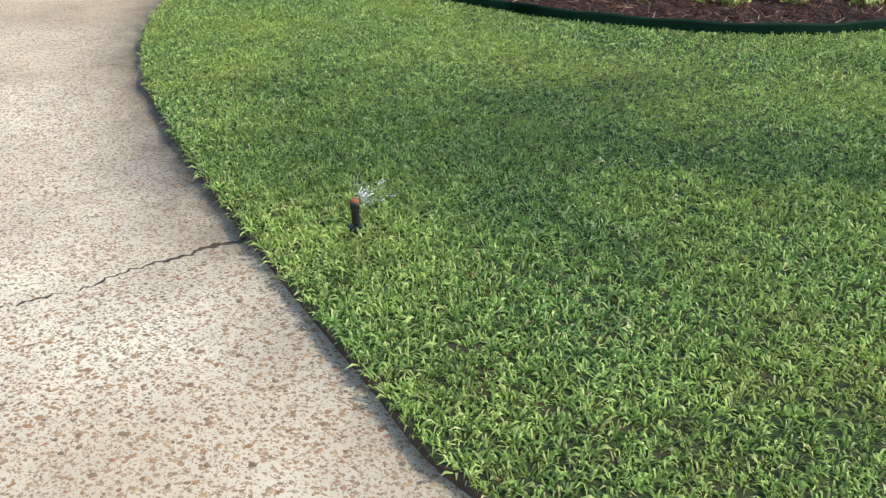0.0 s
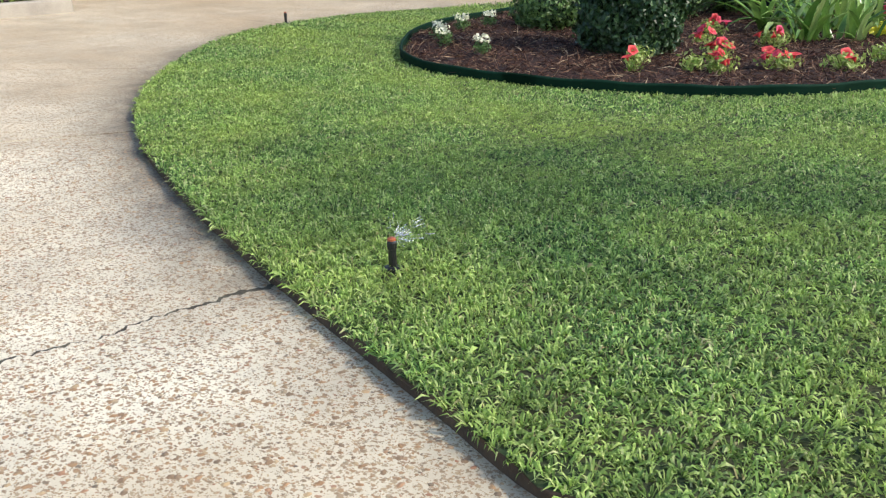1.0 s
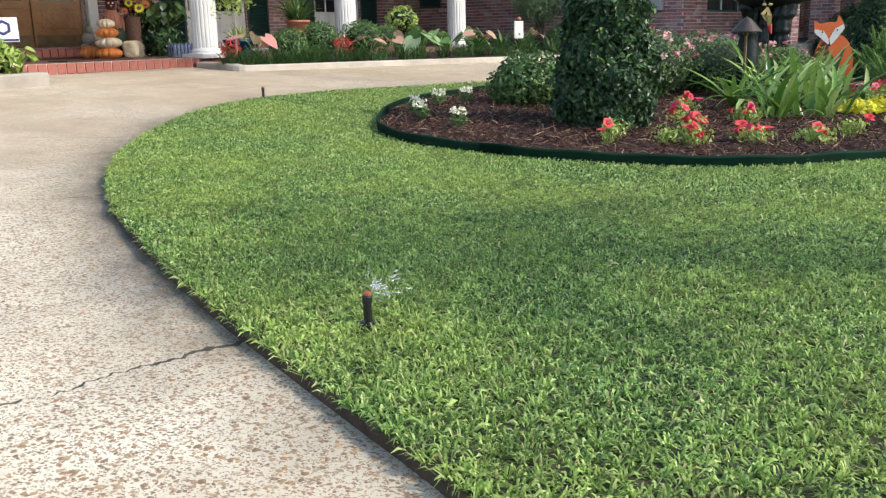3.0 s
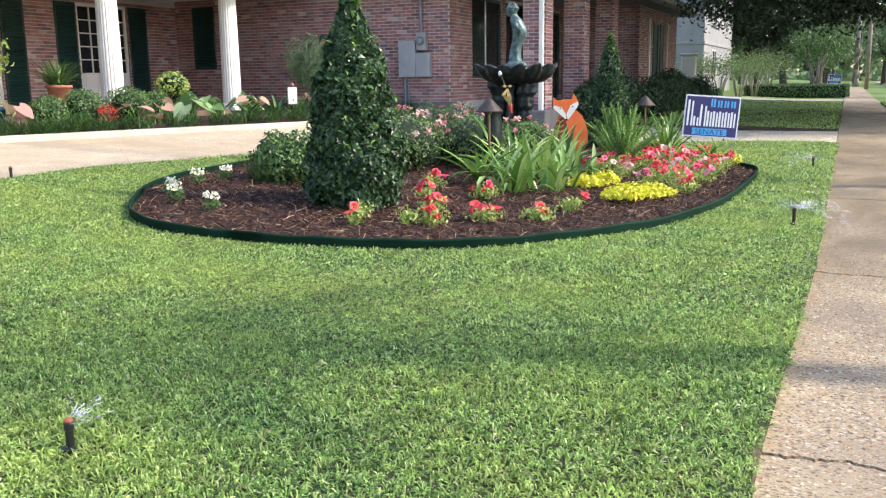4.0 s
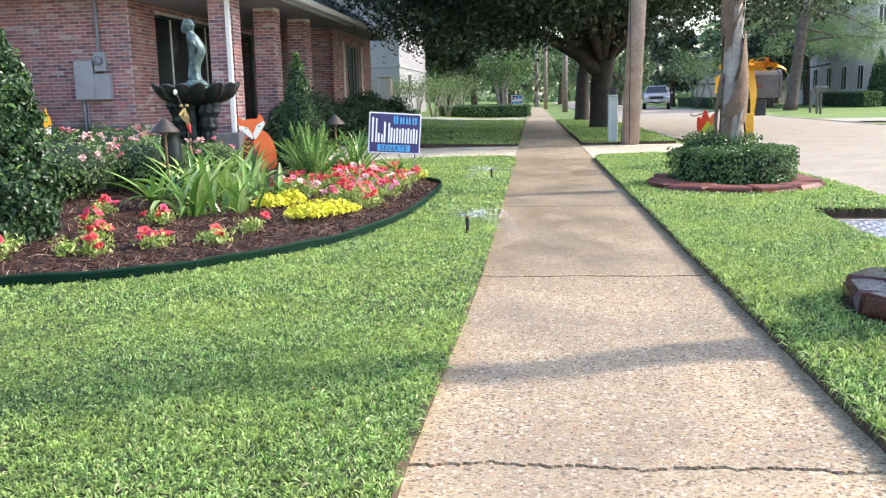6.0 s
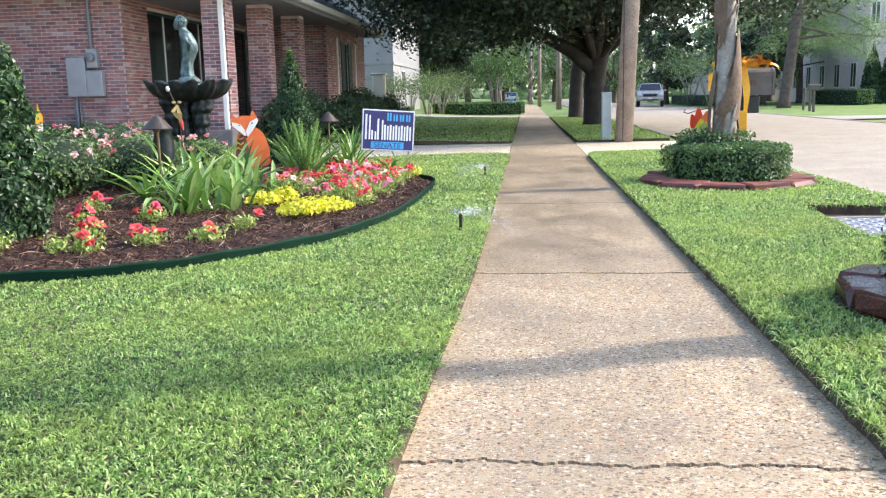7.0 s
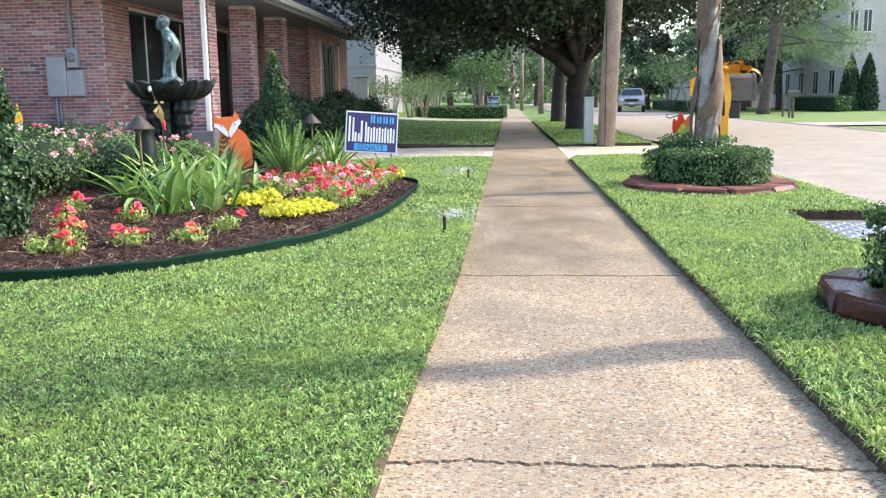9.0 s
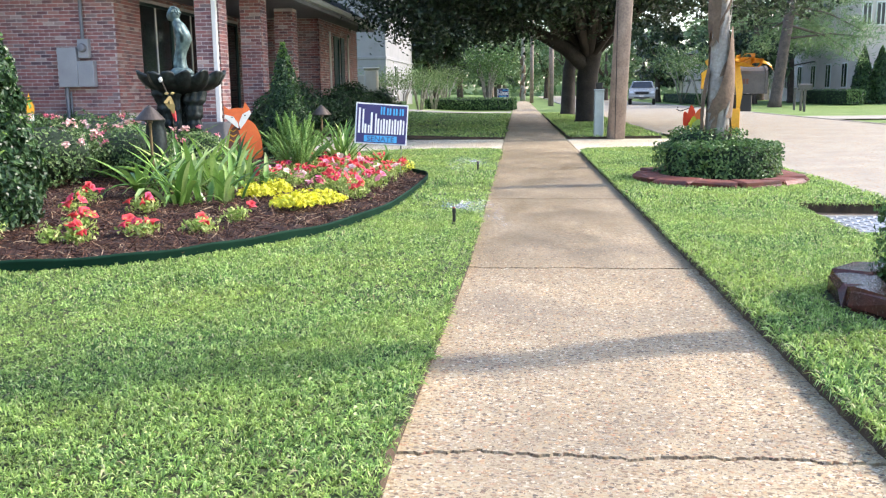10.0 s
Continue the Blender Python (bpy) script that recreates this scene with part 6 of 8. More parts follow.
yard_sign(7.56, 1.27, 0.446, -66, tilt=4.5)


def sprinkler(x, y, z, h, spray, turn, label, reach=0.2, rise=0.75):
    t = thing("sprinkler", label, "sprinkler", (x, y, z), turn, "pop-up sprinklers")
    part("riser", Geo().lathe([(0.0125, -0.02), (0.0125, h * 0.72), (0.015, h * 0.74), (0.015, h * 0.93), (0.0125, h)], 14), M["black"], t)
    part("collar", Geo().lathe([(0.028, -0.02), (0.028, 0.012), (0.018, 0.016)], 14), M["black"], t)
    part("nozzle", Geo().lathe([(0.013, h), (0.013, h + 0.006), (0.006, h + 0.010)], 12), M["rednozzle"], t, "terracotta coloured nozzle")
    if spray:
        r = np.random.default_rng(int(abs(x) * 100))
        v, f = [], []
        for i in range(spray):
            a, el = r.uniform(-1.5, 1.5), r.uniform(0.0, rise)
            s = 0.015 + reach * r.random() ** 1.6
            ln = 0.008 + 0.03 * r.random()
            w = 0.0004 + 0.0007 * r.random()
            p = np.array([math.cos(a) * math.cos(el), math.sin(a) * math.cos(el), math.sin(el)])
            c0 = np.array([0, 0, h]) + p * s - np.array([0, 0, 1.2 * s * s])
            c1 = np.array([0, 0, h]) + p * (s + ln) - np.array([0, 0, 1.2 * (s + ln) ** 2])
            q = np.array([-math.sin(a), math.cos(a), 0]) * w
            u = np.array([0, 0, w])
            k = len(v)
            v += [c0 - q, c0 + q, c0 + u * 2, c1 - q, c1 + q, c1 + u * 2]
            f += [(k, k + 1, k + 4, k + 3), (k + 1, k + 2, k + 5, k + 4), (k + 2, k, k + 3, k + 5)]
        o = mesh_object("spray", v, f, M["water"], t, False, "fine fan of water drops")
        o["kind"] = "stuff"
    return t


sprinkler(-0.87, 1.93, float(slope(1.93)) + 0.04, 0.095, 70, -35, "black pop-up lawn sprinkler spraying water on the grass", 0.10, 0.9)
sprinkler(4.16, 0.19, 0.04, 0.125, 700, -30, "black pop-up lawn sprinkler beside the pavement spraying water", 0.42, 0.55)
sprinkler(8.6, 0.21, 0.04, 0.125, 600, 150, "black pop-up lawn sprinkler beside the pavement spraying water", 0.42, 0.6)
sprinkler(12.9, 1.75, float(slope(1.75)) + 0.04, 0.11, 0, 0, "black pop-up lawn sprinkler by the far driveway")
sprinkler(2.92, 6.68, float(slope(6.68)) + 0.035, 0.10, 0, 0, "black pop-up lawn sprinkler by the driveway edge")


def garden_stake(x, y, z, top, label):
    """A slim stick with a pale bud, a gold ribbon bow and a red tail."""
    t = thing("garden_stake", label, "ornament", (x, y, z))
    h = top - z
    part("stick", Geo().tube([(0, -0.09, 0), (0, -0.05, h - 0.25), (0, 0.04, h - 0.03)], 0.006, 6), M["bark"], t)
    part("bud", Geo().ball((0, 0.045, h - 0.03), (0.018, 0.02, 0.026), 10, 8, wave=lambda a, q: 1 + 0.15 * math.sin(5 * a + 4 * q)), M["foxcream"], t, "pale cream bud")
    for i in range(5):
        g = Geo()
        c = Vector((-0.008, -0.045, h - 0.19))
        e = c + Vector((-0.02 - 0.01 * i, -0.03 + 0.035 * math.sin(3 * i), -0.13 - 0.02 * (i % 3)))
        m_ = (c + e) / 2 + Vector((-0.03, 0.04 * math.cos(2 * i), 0.0))
        w = Vector((0, 0.016, 0.006 * (i % 2)))
        g.add([c - w * 0.5, c + w * 0.5, m_ - w, m_ + w, e - w, e + w], [(0, 1, 3, 2), (2, 3, 5, 4)])
        part("ribbon", g, M["oldgold"], t, "gold ribbon")
    for s_ in (-1, 1):
        part("loop", Geo().ball((-0.01, -0.04 + 0.03 * s_, h - 0.165), (0.010, 0.022, 0.013), 10, 6), M["oldgold"], t)
    part("tail", Geo().tube([(-0.012, -0.06, h - 0.30), (-0.015, -0.075, h - 0.36), (-0.01, -0.09, h - 0.44)], [0.016, 0.024, 0.008], 8), M["redpet"], t, "red tail")
    return t


garden_stake(6.21, 3.2, bed_z(6.21, 3.2), 1.205, "gold-ribboned stick ornament with a pale bud by the fountain")


def flame_stake(x, y, z, h, turn, label):
    """A tall cut-metal flame on a card base."""
    t = thing("garden_stake", label, "ornament", (x, y, z), turn)
    up = pose(0, 0, 0, 90, 0, 0)
    part("stick", Geo().tube([(0, 0, 0), (0, 0, h * 0.7)], 0.005, 6), M["wire"], t)
    fl = spline([(-0.035, h * 0.72), (0.035, h * 0.72), (0.045, h * 0.82), (0.015, h * 0.9), (0.0, h), (-0.02, h * 0.88)], 4)
    part("flame", Geo().prism([tuple(p) for p in fl], -0.004, 0.004, up), M["ribbon"], t, "orange flame shape")
    part("plate", Geo().box(-0.035, 0.035, -0.005, 0.005, h * 0.62, h * 0.72, 0.002), M["foxcream"], t)
    return t


flame_stake(7.34, 5.27, bed_z(7.34, 5.27), 0.84, -60, "orange flame-shaped garden stake")


# ---- verge: palms, rings of blocks, grate, post box, poles ----
def block(name, L, W, H, material, c=0.018):
    g = Geo().box(-L / 2, L / 2, -W / 2, W / 2, 0, H, c)
    return mesh_data(name, np.array(g.v, np.float32), g.f, material)


def block_ring(cx, cy, rx, ry, n, L, W, H, material, label, z=0.03, lift=0.0, seed=1, rough=0.008):
    t = thing("block_edging", label, "edging", (cx, cy, z), 0, "rings of blocks round the palms")
    r = random.Random(seed)
    kinds = []
    for i in range(5):
        me = block("block", L, W, H, material, 0.022)
        for v in me.vertices:
            v.co.x += rough * r.uniform(-1, 1)
            v.co.y += rough * r.uniform(-1, 1)
            v.co.z += rough * 0.6 * r.uniform(-1, 1)
        kinds.append(me)
    for i in range(n):
        a = 2 * math.pi * (i + 0.5) / n
        o = new("block", kinds[i % 5])
        o.parent = t
        tang = math.degrees(math.atan2(ry * math.cos(a), -rx * math.sin(a)))
        o.matrix_basis = pose(rx * math.cos(a), ry * math.sin(a), r.uniform(-0.008, 0.008) + lift, r.uniform(-4, 4), r.uniform(-3, 3), tang + r.uniform(-4, 4))
    return t


block_ring(7.42, -2.46, 0.84, 0.74, 12, 0.45, 0.30, 0.08, M["redpaver"], "ring of flat weathered red pavers round the palm hedge", 0.042, seed=2, rough=0.014)
block_ring(1.68, -2.42, 0.50, 0.56, 11, 0.32, 0.22, 0.125, M["redblock"], "ring of wet dark red stone blocks round a hedge", 0.035, seed=4, rough=0.016)


def soil_patch(x, y, rx, ry, z, label):
    n = 28
    v = [(x, y, z + 0.05)] + [(x + rx * math.cos(6.2832 * i / n), y + ry * math.sin(6.2832 * i / n), z) for i in range(n)]
    return tagged(mesh_object("soil", v, [(0, 1 + i, 1 + (i + 1) % n) for i in range(n)], M["mulch"], None, True), label, "soil", kind="structure")


soil_patch(7.42, -2.46, 0.80, 0.70, 0.06, "dark mulch inside the paver ring")
soil_patch(1.68, -2.42, 0.48, 0.54, 0.08, "dark mulch inside the block ring")


def ring_hedge(x, y, rx, ry, h, n, seed, label):
    t = thing("hedge", label, "hedge", (x, y, 0.06), 0, "clipped hedges round the palms")
    a, w = rng.uniform(0, 6.28, n), rng.uniform(0, 1, n)
    top = w > 0.55
    rr = np.where(top, np.sqrt(rng.uniform(0.02, 1, n)), rng.uniform(0.86, 1.03, n)) * (1 + 0.05 * np.sin(5 * a + seed) + 0.04 * np.sin(11 * a))
    z = np.where(top, h * rng.uniform(0.9, 1.06, n) * (1 - 0.12 * rr ** 6), h * rng.uniform(0.02, 0.98, n))
    p = np.stack([rx * rr * np.cos(a), ry * rr * np.sin(a), z], -1)
    d = np.stack([np.cos(a) * ~top, np.sin(a) * ~top, 0.25 + top], -1)
    part_np("foliage", leaf_mesh(p, d, 0.045, 0.026), M["box"], t)
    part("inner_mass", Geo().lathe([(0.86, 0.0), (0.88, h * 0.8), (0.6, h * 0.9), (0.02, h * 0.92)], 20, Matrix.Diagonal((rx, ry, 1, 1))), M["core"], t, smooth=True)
    return t


ring_hedge(7.56, -2.50, 0.60, 0.66, 0.40, 6200, 1, "clipped green hedge round the palm trunk")
ring_hedge(7.80, -2.40, 0.40, 0.42, 0.53, 1700, 3, "taller green planting behind the palm trunk")
ring_hedge(1.76, -2.44, 0.42, 0.44, 0.46, 4600, 2, "clipped green hedge inside the block ring")

M["palmbark"] = surface("grey_palm_trunk", (0.40, 0.37, 0.33), (0.22, 0.19, 0.165), 7, 0.85, 35, 0.8, vary=0.2)
M["palmhusk"] = surface("brown_palm_husk", (0.20, 0.135, 0.09), (0.13, 0.085, 0.055), 7, 0.85, 40, 0.9, vary=0.3)


def palm(x, y, height, lean, seed, label, fronds=24, flen=1.9, r0=0.125):
    t = thing("palm_tree", label, "palm tree", (x, y, 0.05), 0, "street palms")
    r = random.Random(seed)
    pts = [(lean[0] * q ** 1.5, lean[1] * q ** 1.5, height * q - 0.05) for q in np.linspace(0, 1, 14)]
    part("trunk", Geo().tube(pts, [r0 * (1.25 - 0.60 * min(1, i * height / 13 / 2.0)) for i in range(14)], 14), M["palmbark"], t, smooth=True)
    for i in range(46 if r0 < 0.15 else 0):
        # frayed fibre strips wound about the trunk
        h = -0.1 + i * 0.085 + 0.1 * r.random()
        a, turns, L, w = r.uniform(0, 6.28), r.uniform(0.7, 1.9), r.uniform(0.35, 0.7), r.uniform(0.25, 0.6)
        v, out = [], r.uniform(0.004, 0.02)
        for k in range(9):
            q = k / 8
            zc = h + L * q
            s = max(0.0, min(1.0, zc / height))
            rad = r0 * (1.25 - 0.60 * min(1, max(0, zc) / 2.0)) + out + 0.035 * q ** 4 * r.random()
            for j in (-1, 0, 1):
                b = a + turns * q + 0.5 * j * w * (1 - 0.6 * q) + 0.06 * r.uniform(-1, 1)
                v.append((lean[0] * s ** 1.5 + (rad + 0.006 * (j == 0)) * math.cos(b), lean[1] * s ** 1.5 + (rad + 0.006 * (j == 0)) * math.sin(b), zc + 0.02 * r.uniform(-1, 1)))
        part("fibre", Geo().add(v, [(3 * k + j, 3 * k + j + 1, 3 * k + j + 4, 3 * k + j + 3) for k in range(8) for j in (0, 1)]), M[("palmhusk", "palmbark", "palmhusk")[i % 3]], t, smooth=True)
    for i in range(10):
        h = 0.35 + i * 0.42
        a = i * 2.4 + seed
        w = 0.75 + 0.4 * r.random()
        g = Geo()
        v, f = [], []
        for k in range(6):
            q = k / 5
            zc = h + (0.75 + 0.2 * r.random()) * q
            s = min(1.0, zc / height)
            cx, cy = lean[0] * s ** 1.5, lean[1] * s ** 1.5
            rad = r0 * (1.05 + 0.30 * math.sin(3.1 * q)) * (1.2 - 0.35 * min(1, zc / 1.5)) + 0.012
            for j in range(7):
                b = a + q * 0.9 + (j / 6 - 0.5) * 2.2 * w * (1 - 0.75 * q)
                v.append((cx + rad * math.cos(b), cy + rad * math.sin(b), zc - 0.05 * abs(j - 3) * (1 - q)))
        for k in range(5):
            for j in range(6):
                f.append((7 * k + j, 7 * k + j + 1, 7 * k + j + 8, 7 * k + j + 7))
        g.add(v, f)
        part("husk", g, M["palmhusk"], t, "peeling brown leaf base", True)
    top = Vector(pts[-1])
    for i in range(fronds):
        a, el = i * 2.39996 + seed, 1.25 - 1.7 * (i / fronds)
        g = Geo()
        p, e = top.copy(), el
        d, s = Vector((math.cos(a), math.sin(a), 0)), Vector((-math.sin(a), math.cos(a), 0))
        rib = [p.copy()]
        N = 16
        for k in range(N):
            p = p + (d * math.cos(e) + Vector((0, 0, math.sin(e)))) * flen / N
            e -= 0.105
            rib.append(p.copy())
            q = (k + 1) / N
            ll = 0.5 * math.sin(math.pi * min(1, 0.12 + 0.9 * q)) + 0.05
            for sg in (-1, 1):
                tip = p + s * sg * ll + d * ll * 0.5 - Vector((0, 0, 0.28 * ll))
                m = p + s * sg * ll * 0.5 + d * ll * 0.22 + Vector((0, 0, 0.02))
                g.add([p - d * 0.02, m - d * 0.022, tip, m + d * 0.022, p + d * 0.02], [(0, 1, 3, 4), (1, 2, 3)])
        g.tube(rib, [0.012 * (1 - 0.8 * k / N) for k in range(N + 1)], 5)
        part("frond", g, M["pine"], t)
    return t


palm(7.68, -2.49, 13.0, (0.5, -0.1), 1, "palm with peeling grey-brown trunk in a clipped hedge")
palm(1.62, -2.60, 3.75, (-0.3, 0.1), 3, "palm with peeling grey-brown trunk in a block ring", 11, 1.35)


def grate(x, y):
    t = thing("drain_cover", "galvanised diamond-plate drain cover sunk in the verge", "drain cover", (x, y, 0.0), 2)
    part("plate", Geo().box(-0.44, 0.44, -0.30, 0.30, -0.02, 0.012, 0.004), M["steel"], t)
    part("rim", Geo().box(-0.47, 0.47, 0.302, 0.33, -0.03, 0.02, 0.004).box(0.442, 0.47, -0.30, 0.30, -0.03, 0.02, 0.004), M["kerb"], t)
    v = block("lug", 0.045, 0.012, 0.006, M["steel"], 0.002)
    for i in range(11):
        for j in range(8):
            o = new("lug", v)
            o.parent = t
            o.matrix_basis = pose(-0.38 + i * 0.076, -0.25 + j * 0.072, 0.011, 0, 0, 45 if (i + j) % 2 else -45)
    return t


grate(4.40, -3.01)


def mailbox(x, y, z, turn, label, big=True):
    """A dome-topped box on a post; the big one carries a paper box below it and number bars on its flank."""
    t = thing("mailbox", label, "mailbox", (x, y, z), turn)
    m = M["mailgrey"]
    L, W, H, base = (0.44, 0.30, 0.37, 0.92) if big else (0.52, 0.24, 0.27, 0.95)
    prof = [(-W / 2, 0), (W / 2, 0)] + [(W / 2 * math.cos(a), H * 0.72 + H * 0.28 * math.sin(a)) for a in np.linspace(0, math.pi, 9)]
    part("body", Geo().prism(prof, -L / 2, L / 2, pose(0, 0, base, 90, 0, 90)), m, t)
    for u in (-L / 2, L / 2):
        part("door" if u < 0 else "back_plate", Geo().prism([(p * 1.06, q * 1.03 - 0.004) for p, q in prof], u - 0.018, u + 0.018, pose(0, 0, base, 90, 0, 90)), m, t)
    if big:
        part("paper_box", Geo().box(-0.05, 0.24, -0.11, 0.11, base - 0.24, base - 0.006, 0.01), M["black"], t)
        part("post", Geo().box(0.16, 0.23, -0.035, 0.035, -0.05, base - 0.242, 0.004), m, t)
        for i in range(4):
            part("number_bar", Geo().box(0.02 + i * 0.046, 0.05 + i * 0.046, W / 2 + 0.001, W / 2 + 0.006, base + 0.13, base + 0.20), M["foxbrown"], t)
    else:
        part("post", Geo().box(-0.05, 0.05, -0.05, 0.05, -0.05, base - 0.004, 0.006), m, t)
        part("flag", Geo().box(-0.01, 0.03, W / 2 + 0.004, W / 2 + 0.01, base + 0.1, base + 0.24), m, t)
    return t


M["mailgrey"] = surface("dark_grey_mailbox_paint", (0.115, 0.098, 0.085), (0.08, 0.07, 0.062), 6, 0.45, 50, 0.1)
mailbox(10.25, -3.43, 0.04, 90, "dark grey mailbox on a post beside the street")
mailbox(39.5, -13.3, 0.0, 90, "small grey mailbox on a post across the street", False)


def bow(x, y, z, turn, label):
    """A large yellow ribbon bow with loops and hanging tails."""
    t = thing("ribbon_bow", label, "bow", (x, y, z), turn)
    for i, (a, r, fat) in enumerate(((0.10, 0.32, 0.06), (3.02, 0.42, 0.05), (0.55, 0.26, 0.08), (2.55, 0.24, 0.08), (1.3, 0.16, 0.05))):
        v = []
        for k in range(15):
            q = k / 14 * math.pi
            d = r * math.sin(q)
            c = Vector((d * math.cos(a), 0.03 * i - 0.07, d * math.sin(a) * 0.6 + fat * math.sin(2 * q)))
            v += [c + Vector((0, -0.07, 0.02 * math.sin(5 * q))), c + Vector((0, 0.07, -0.015 - 0.01 * math.sin(7 * q)))]
        part("loop", Geo().add(v, [(2 * k, 2 * k + 1, 2 * k + 3, 2 * k + 2) for k in range(14)]), M["ribbon"], t, smooth=True)
    part("knot", Geo().ball((0, 0, 0.01), (0.06, 0.07, 0.05), 12, 8), M["ribbon"], t, smooth=True)
    for i, (dx, drop) in enumerate(((0.05, 0.80), (-0.44, 0.34), (0.46, 0.06))):
        v, n = [], 16
        for k in range(n):
            q = k / (n - 1)
            c = Vector((dx * min(1, 2.5 * q), 0.02 * math.sin(9 * q + i), 0.05 * math.sin(3.1 * min(1, 2.5 * q)) - drop * q))
            w = 0.036 * (1 + 0.4 * math.sin(5 * q + i))
            v += [c + Vector((-w, 0.012 * math.sin(7 * q), w * (i == 2))), c + Vector((w, 0.0, -w * (i == 2)))]
        part("tail", Geo().add(v, [(2 * k, 2 * k + 1, 2 * k + 3, 2 * k + 2) for k in range(n - 1)]), M["ribbon"], t, smooth=True)
    return t


bow(10.02, -3.22, 1.37, -85, "large yellow ribbon bow tied on the mailbox")


M["flame"] = surface("red_orange_paint", (0.80, 0.075, 0.02), (0.72, 0.05, 0.018), 8, 0.45, 50, 0.1, vary=0.06)


def flame_flower(x, y, z, turn, label, s=1.0):
    t = thing("autumn_decoration", label, "ornament", (x, y, z), turn)
    up = pose(0, 0, 0, 90, 0, 0)
    part("stick", Geo().tube([(0, 0, -0.3), (0, 0, 0.1)], 0.008, 6), M["bark"], t)
    for i, (a, m, L) in enumerate(((-20, "flame", 0.29), (-4, "flame", 0.35), (15, "fox", 0.32), (2, "yellow", 0.22), (20, "limeleaf", 0.20))):
        p = spline([(0, 0), (0.06, 0.1), (0.045, L * 0.75), (0, L), (-0.045, L * 0.7), (-0.055, 0.12)], 4) * s
        part("petal", Geo().prism([tuple(q) for q in p], 0.006 * i, 0.006 * i + 0.004, up @ pose(0, 0, 0, 0, 0, -a)), M[m], t)
    part("wire", Geo().tube([(0.10 * s, 0, 0.30 * s), (0.12 * s, 0, 0.34 * s), (0.05 * s, 0, 0.33 * s), (-0.05 * s, 0, 0.31 * s), (-0.14 * s, 0, 0.28 * s), (-0.19 * s, 0, 0.30 * s), (-0.17 * s, 0, 0.33 * s)], 0.006, 5), M["black"], t)
    return t


flame_flower(8.15, -2.31, 0.50, -85, "red and orange cut-out autumn decoration in the hedge", 1.0)
part("panel", Geo().box(-0.08, 0.08, -0.01, 0.01, 0.0, 0.30, 0.004), M["ribbon"],
     thing("autumn_decoration", "yellow panel decoration standing in the palm hedge", "ornament", (8.15, -2.765, 0.50), -85))


def utility_pole(x, y, h, r, lean, label, cross=True):
    t = thing("utility_pole", label, "utility pole", (x, y, 0.0), 0, "utility poles")
    part("shaft", Geo().tube([(0, 0, -0.1), (lean[0] * 0.4, lean[1] * 0.4, h * 0.4), (lean[0], lean[1], h)], [r, r * 0.9, r * 0.7], 14), M["polewood"], t, smooth=True)
    if cross:
        part("ground_wire", Geo().tube([(-r * 0.95, 0.03, 0.0), (lean[0] * 0.3 - r * 0.95, 0.03, h * 0.3), (lean[0] - r * 0.7, 0, h)], 0.008, 5), M["black"], t)
        part("crossarm", Geo().box(-0.06, 0.06, -1.2, 1.2, h - 0.9, h - 0.78, 0.01), M["polewood"], t)
    return t


utility_pole(16.75, -2.36, 10, 0.19, (0.1, -0.45), "weathered wooden utility pole beside the pavement")
utility_pole(60, -2.55, 9, 0.19, (0, 0), "distant pale wooden utility pole on the verge")
utility_pole(76, -1.45, 9, 0.17, (0.0, 0), "distant dark utility pole beside the pavement", False)

cab = thing("utility_pedestal", "pale green utility pedestal box beside the pole", "utility box", (17.1, -2.03, 0.03))
M["palegreen"] = surface("pale_green_paint", (0.50, 0.57, 0.53), (0.42, 0.48, 0.45), 5, 0.6, 50, 0.1)
part("body", Geo().box(-0.10, 0.10, -0.10, 0.10, -0.05, 0.98, 0.012), M["palegreen"], cab)
part("cap", Geo().box(-0.11, 0.11, -0.11, 0.11, 0.985, 1.02, 0.01), M["palegreen"], cab)
part("meter", Geo().box(-0.07, 0.07, -0.07, 0.07, 1.02, 1.16, 0.01), M["black"], cab)


# ---- car ----
M["carpaint"] = surface("silver_car_paint", (0.44, 0.43, 0.41), (0.39, 0.385, 0.37), 3, 0.3, 80, 0.02, 0.15, vary=0.03)
M["tyre"] = surface("tyre_rubber", (0.012, 0.012, 0.012), (0.02, 0.02, 0.02), 9, 0.85, 60, 0.3)
M["lamp_glass"] = surface("headlight_glass", (0.75, 0.77, 0.80), (0.68, 0.70, 0.74), 6, 0.12, 40, 0.02)


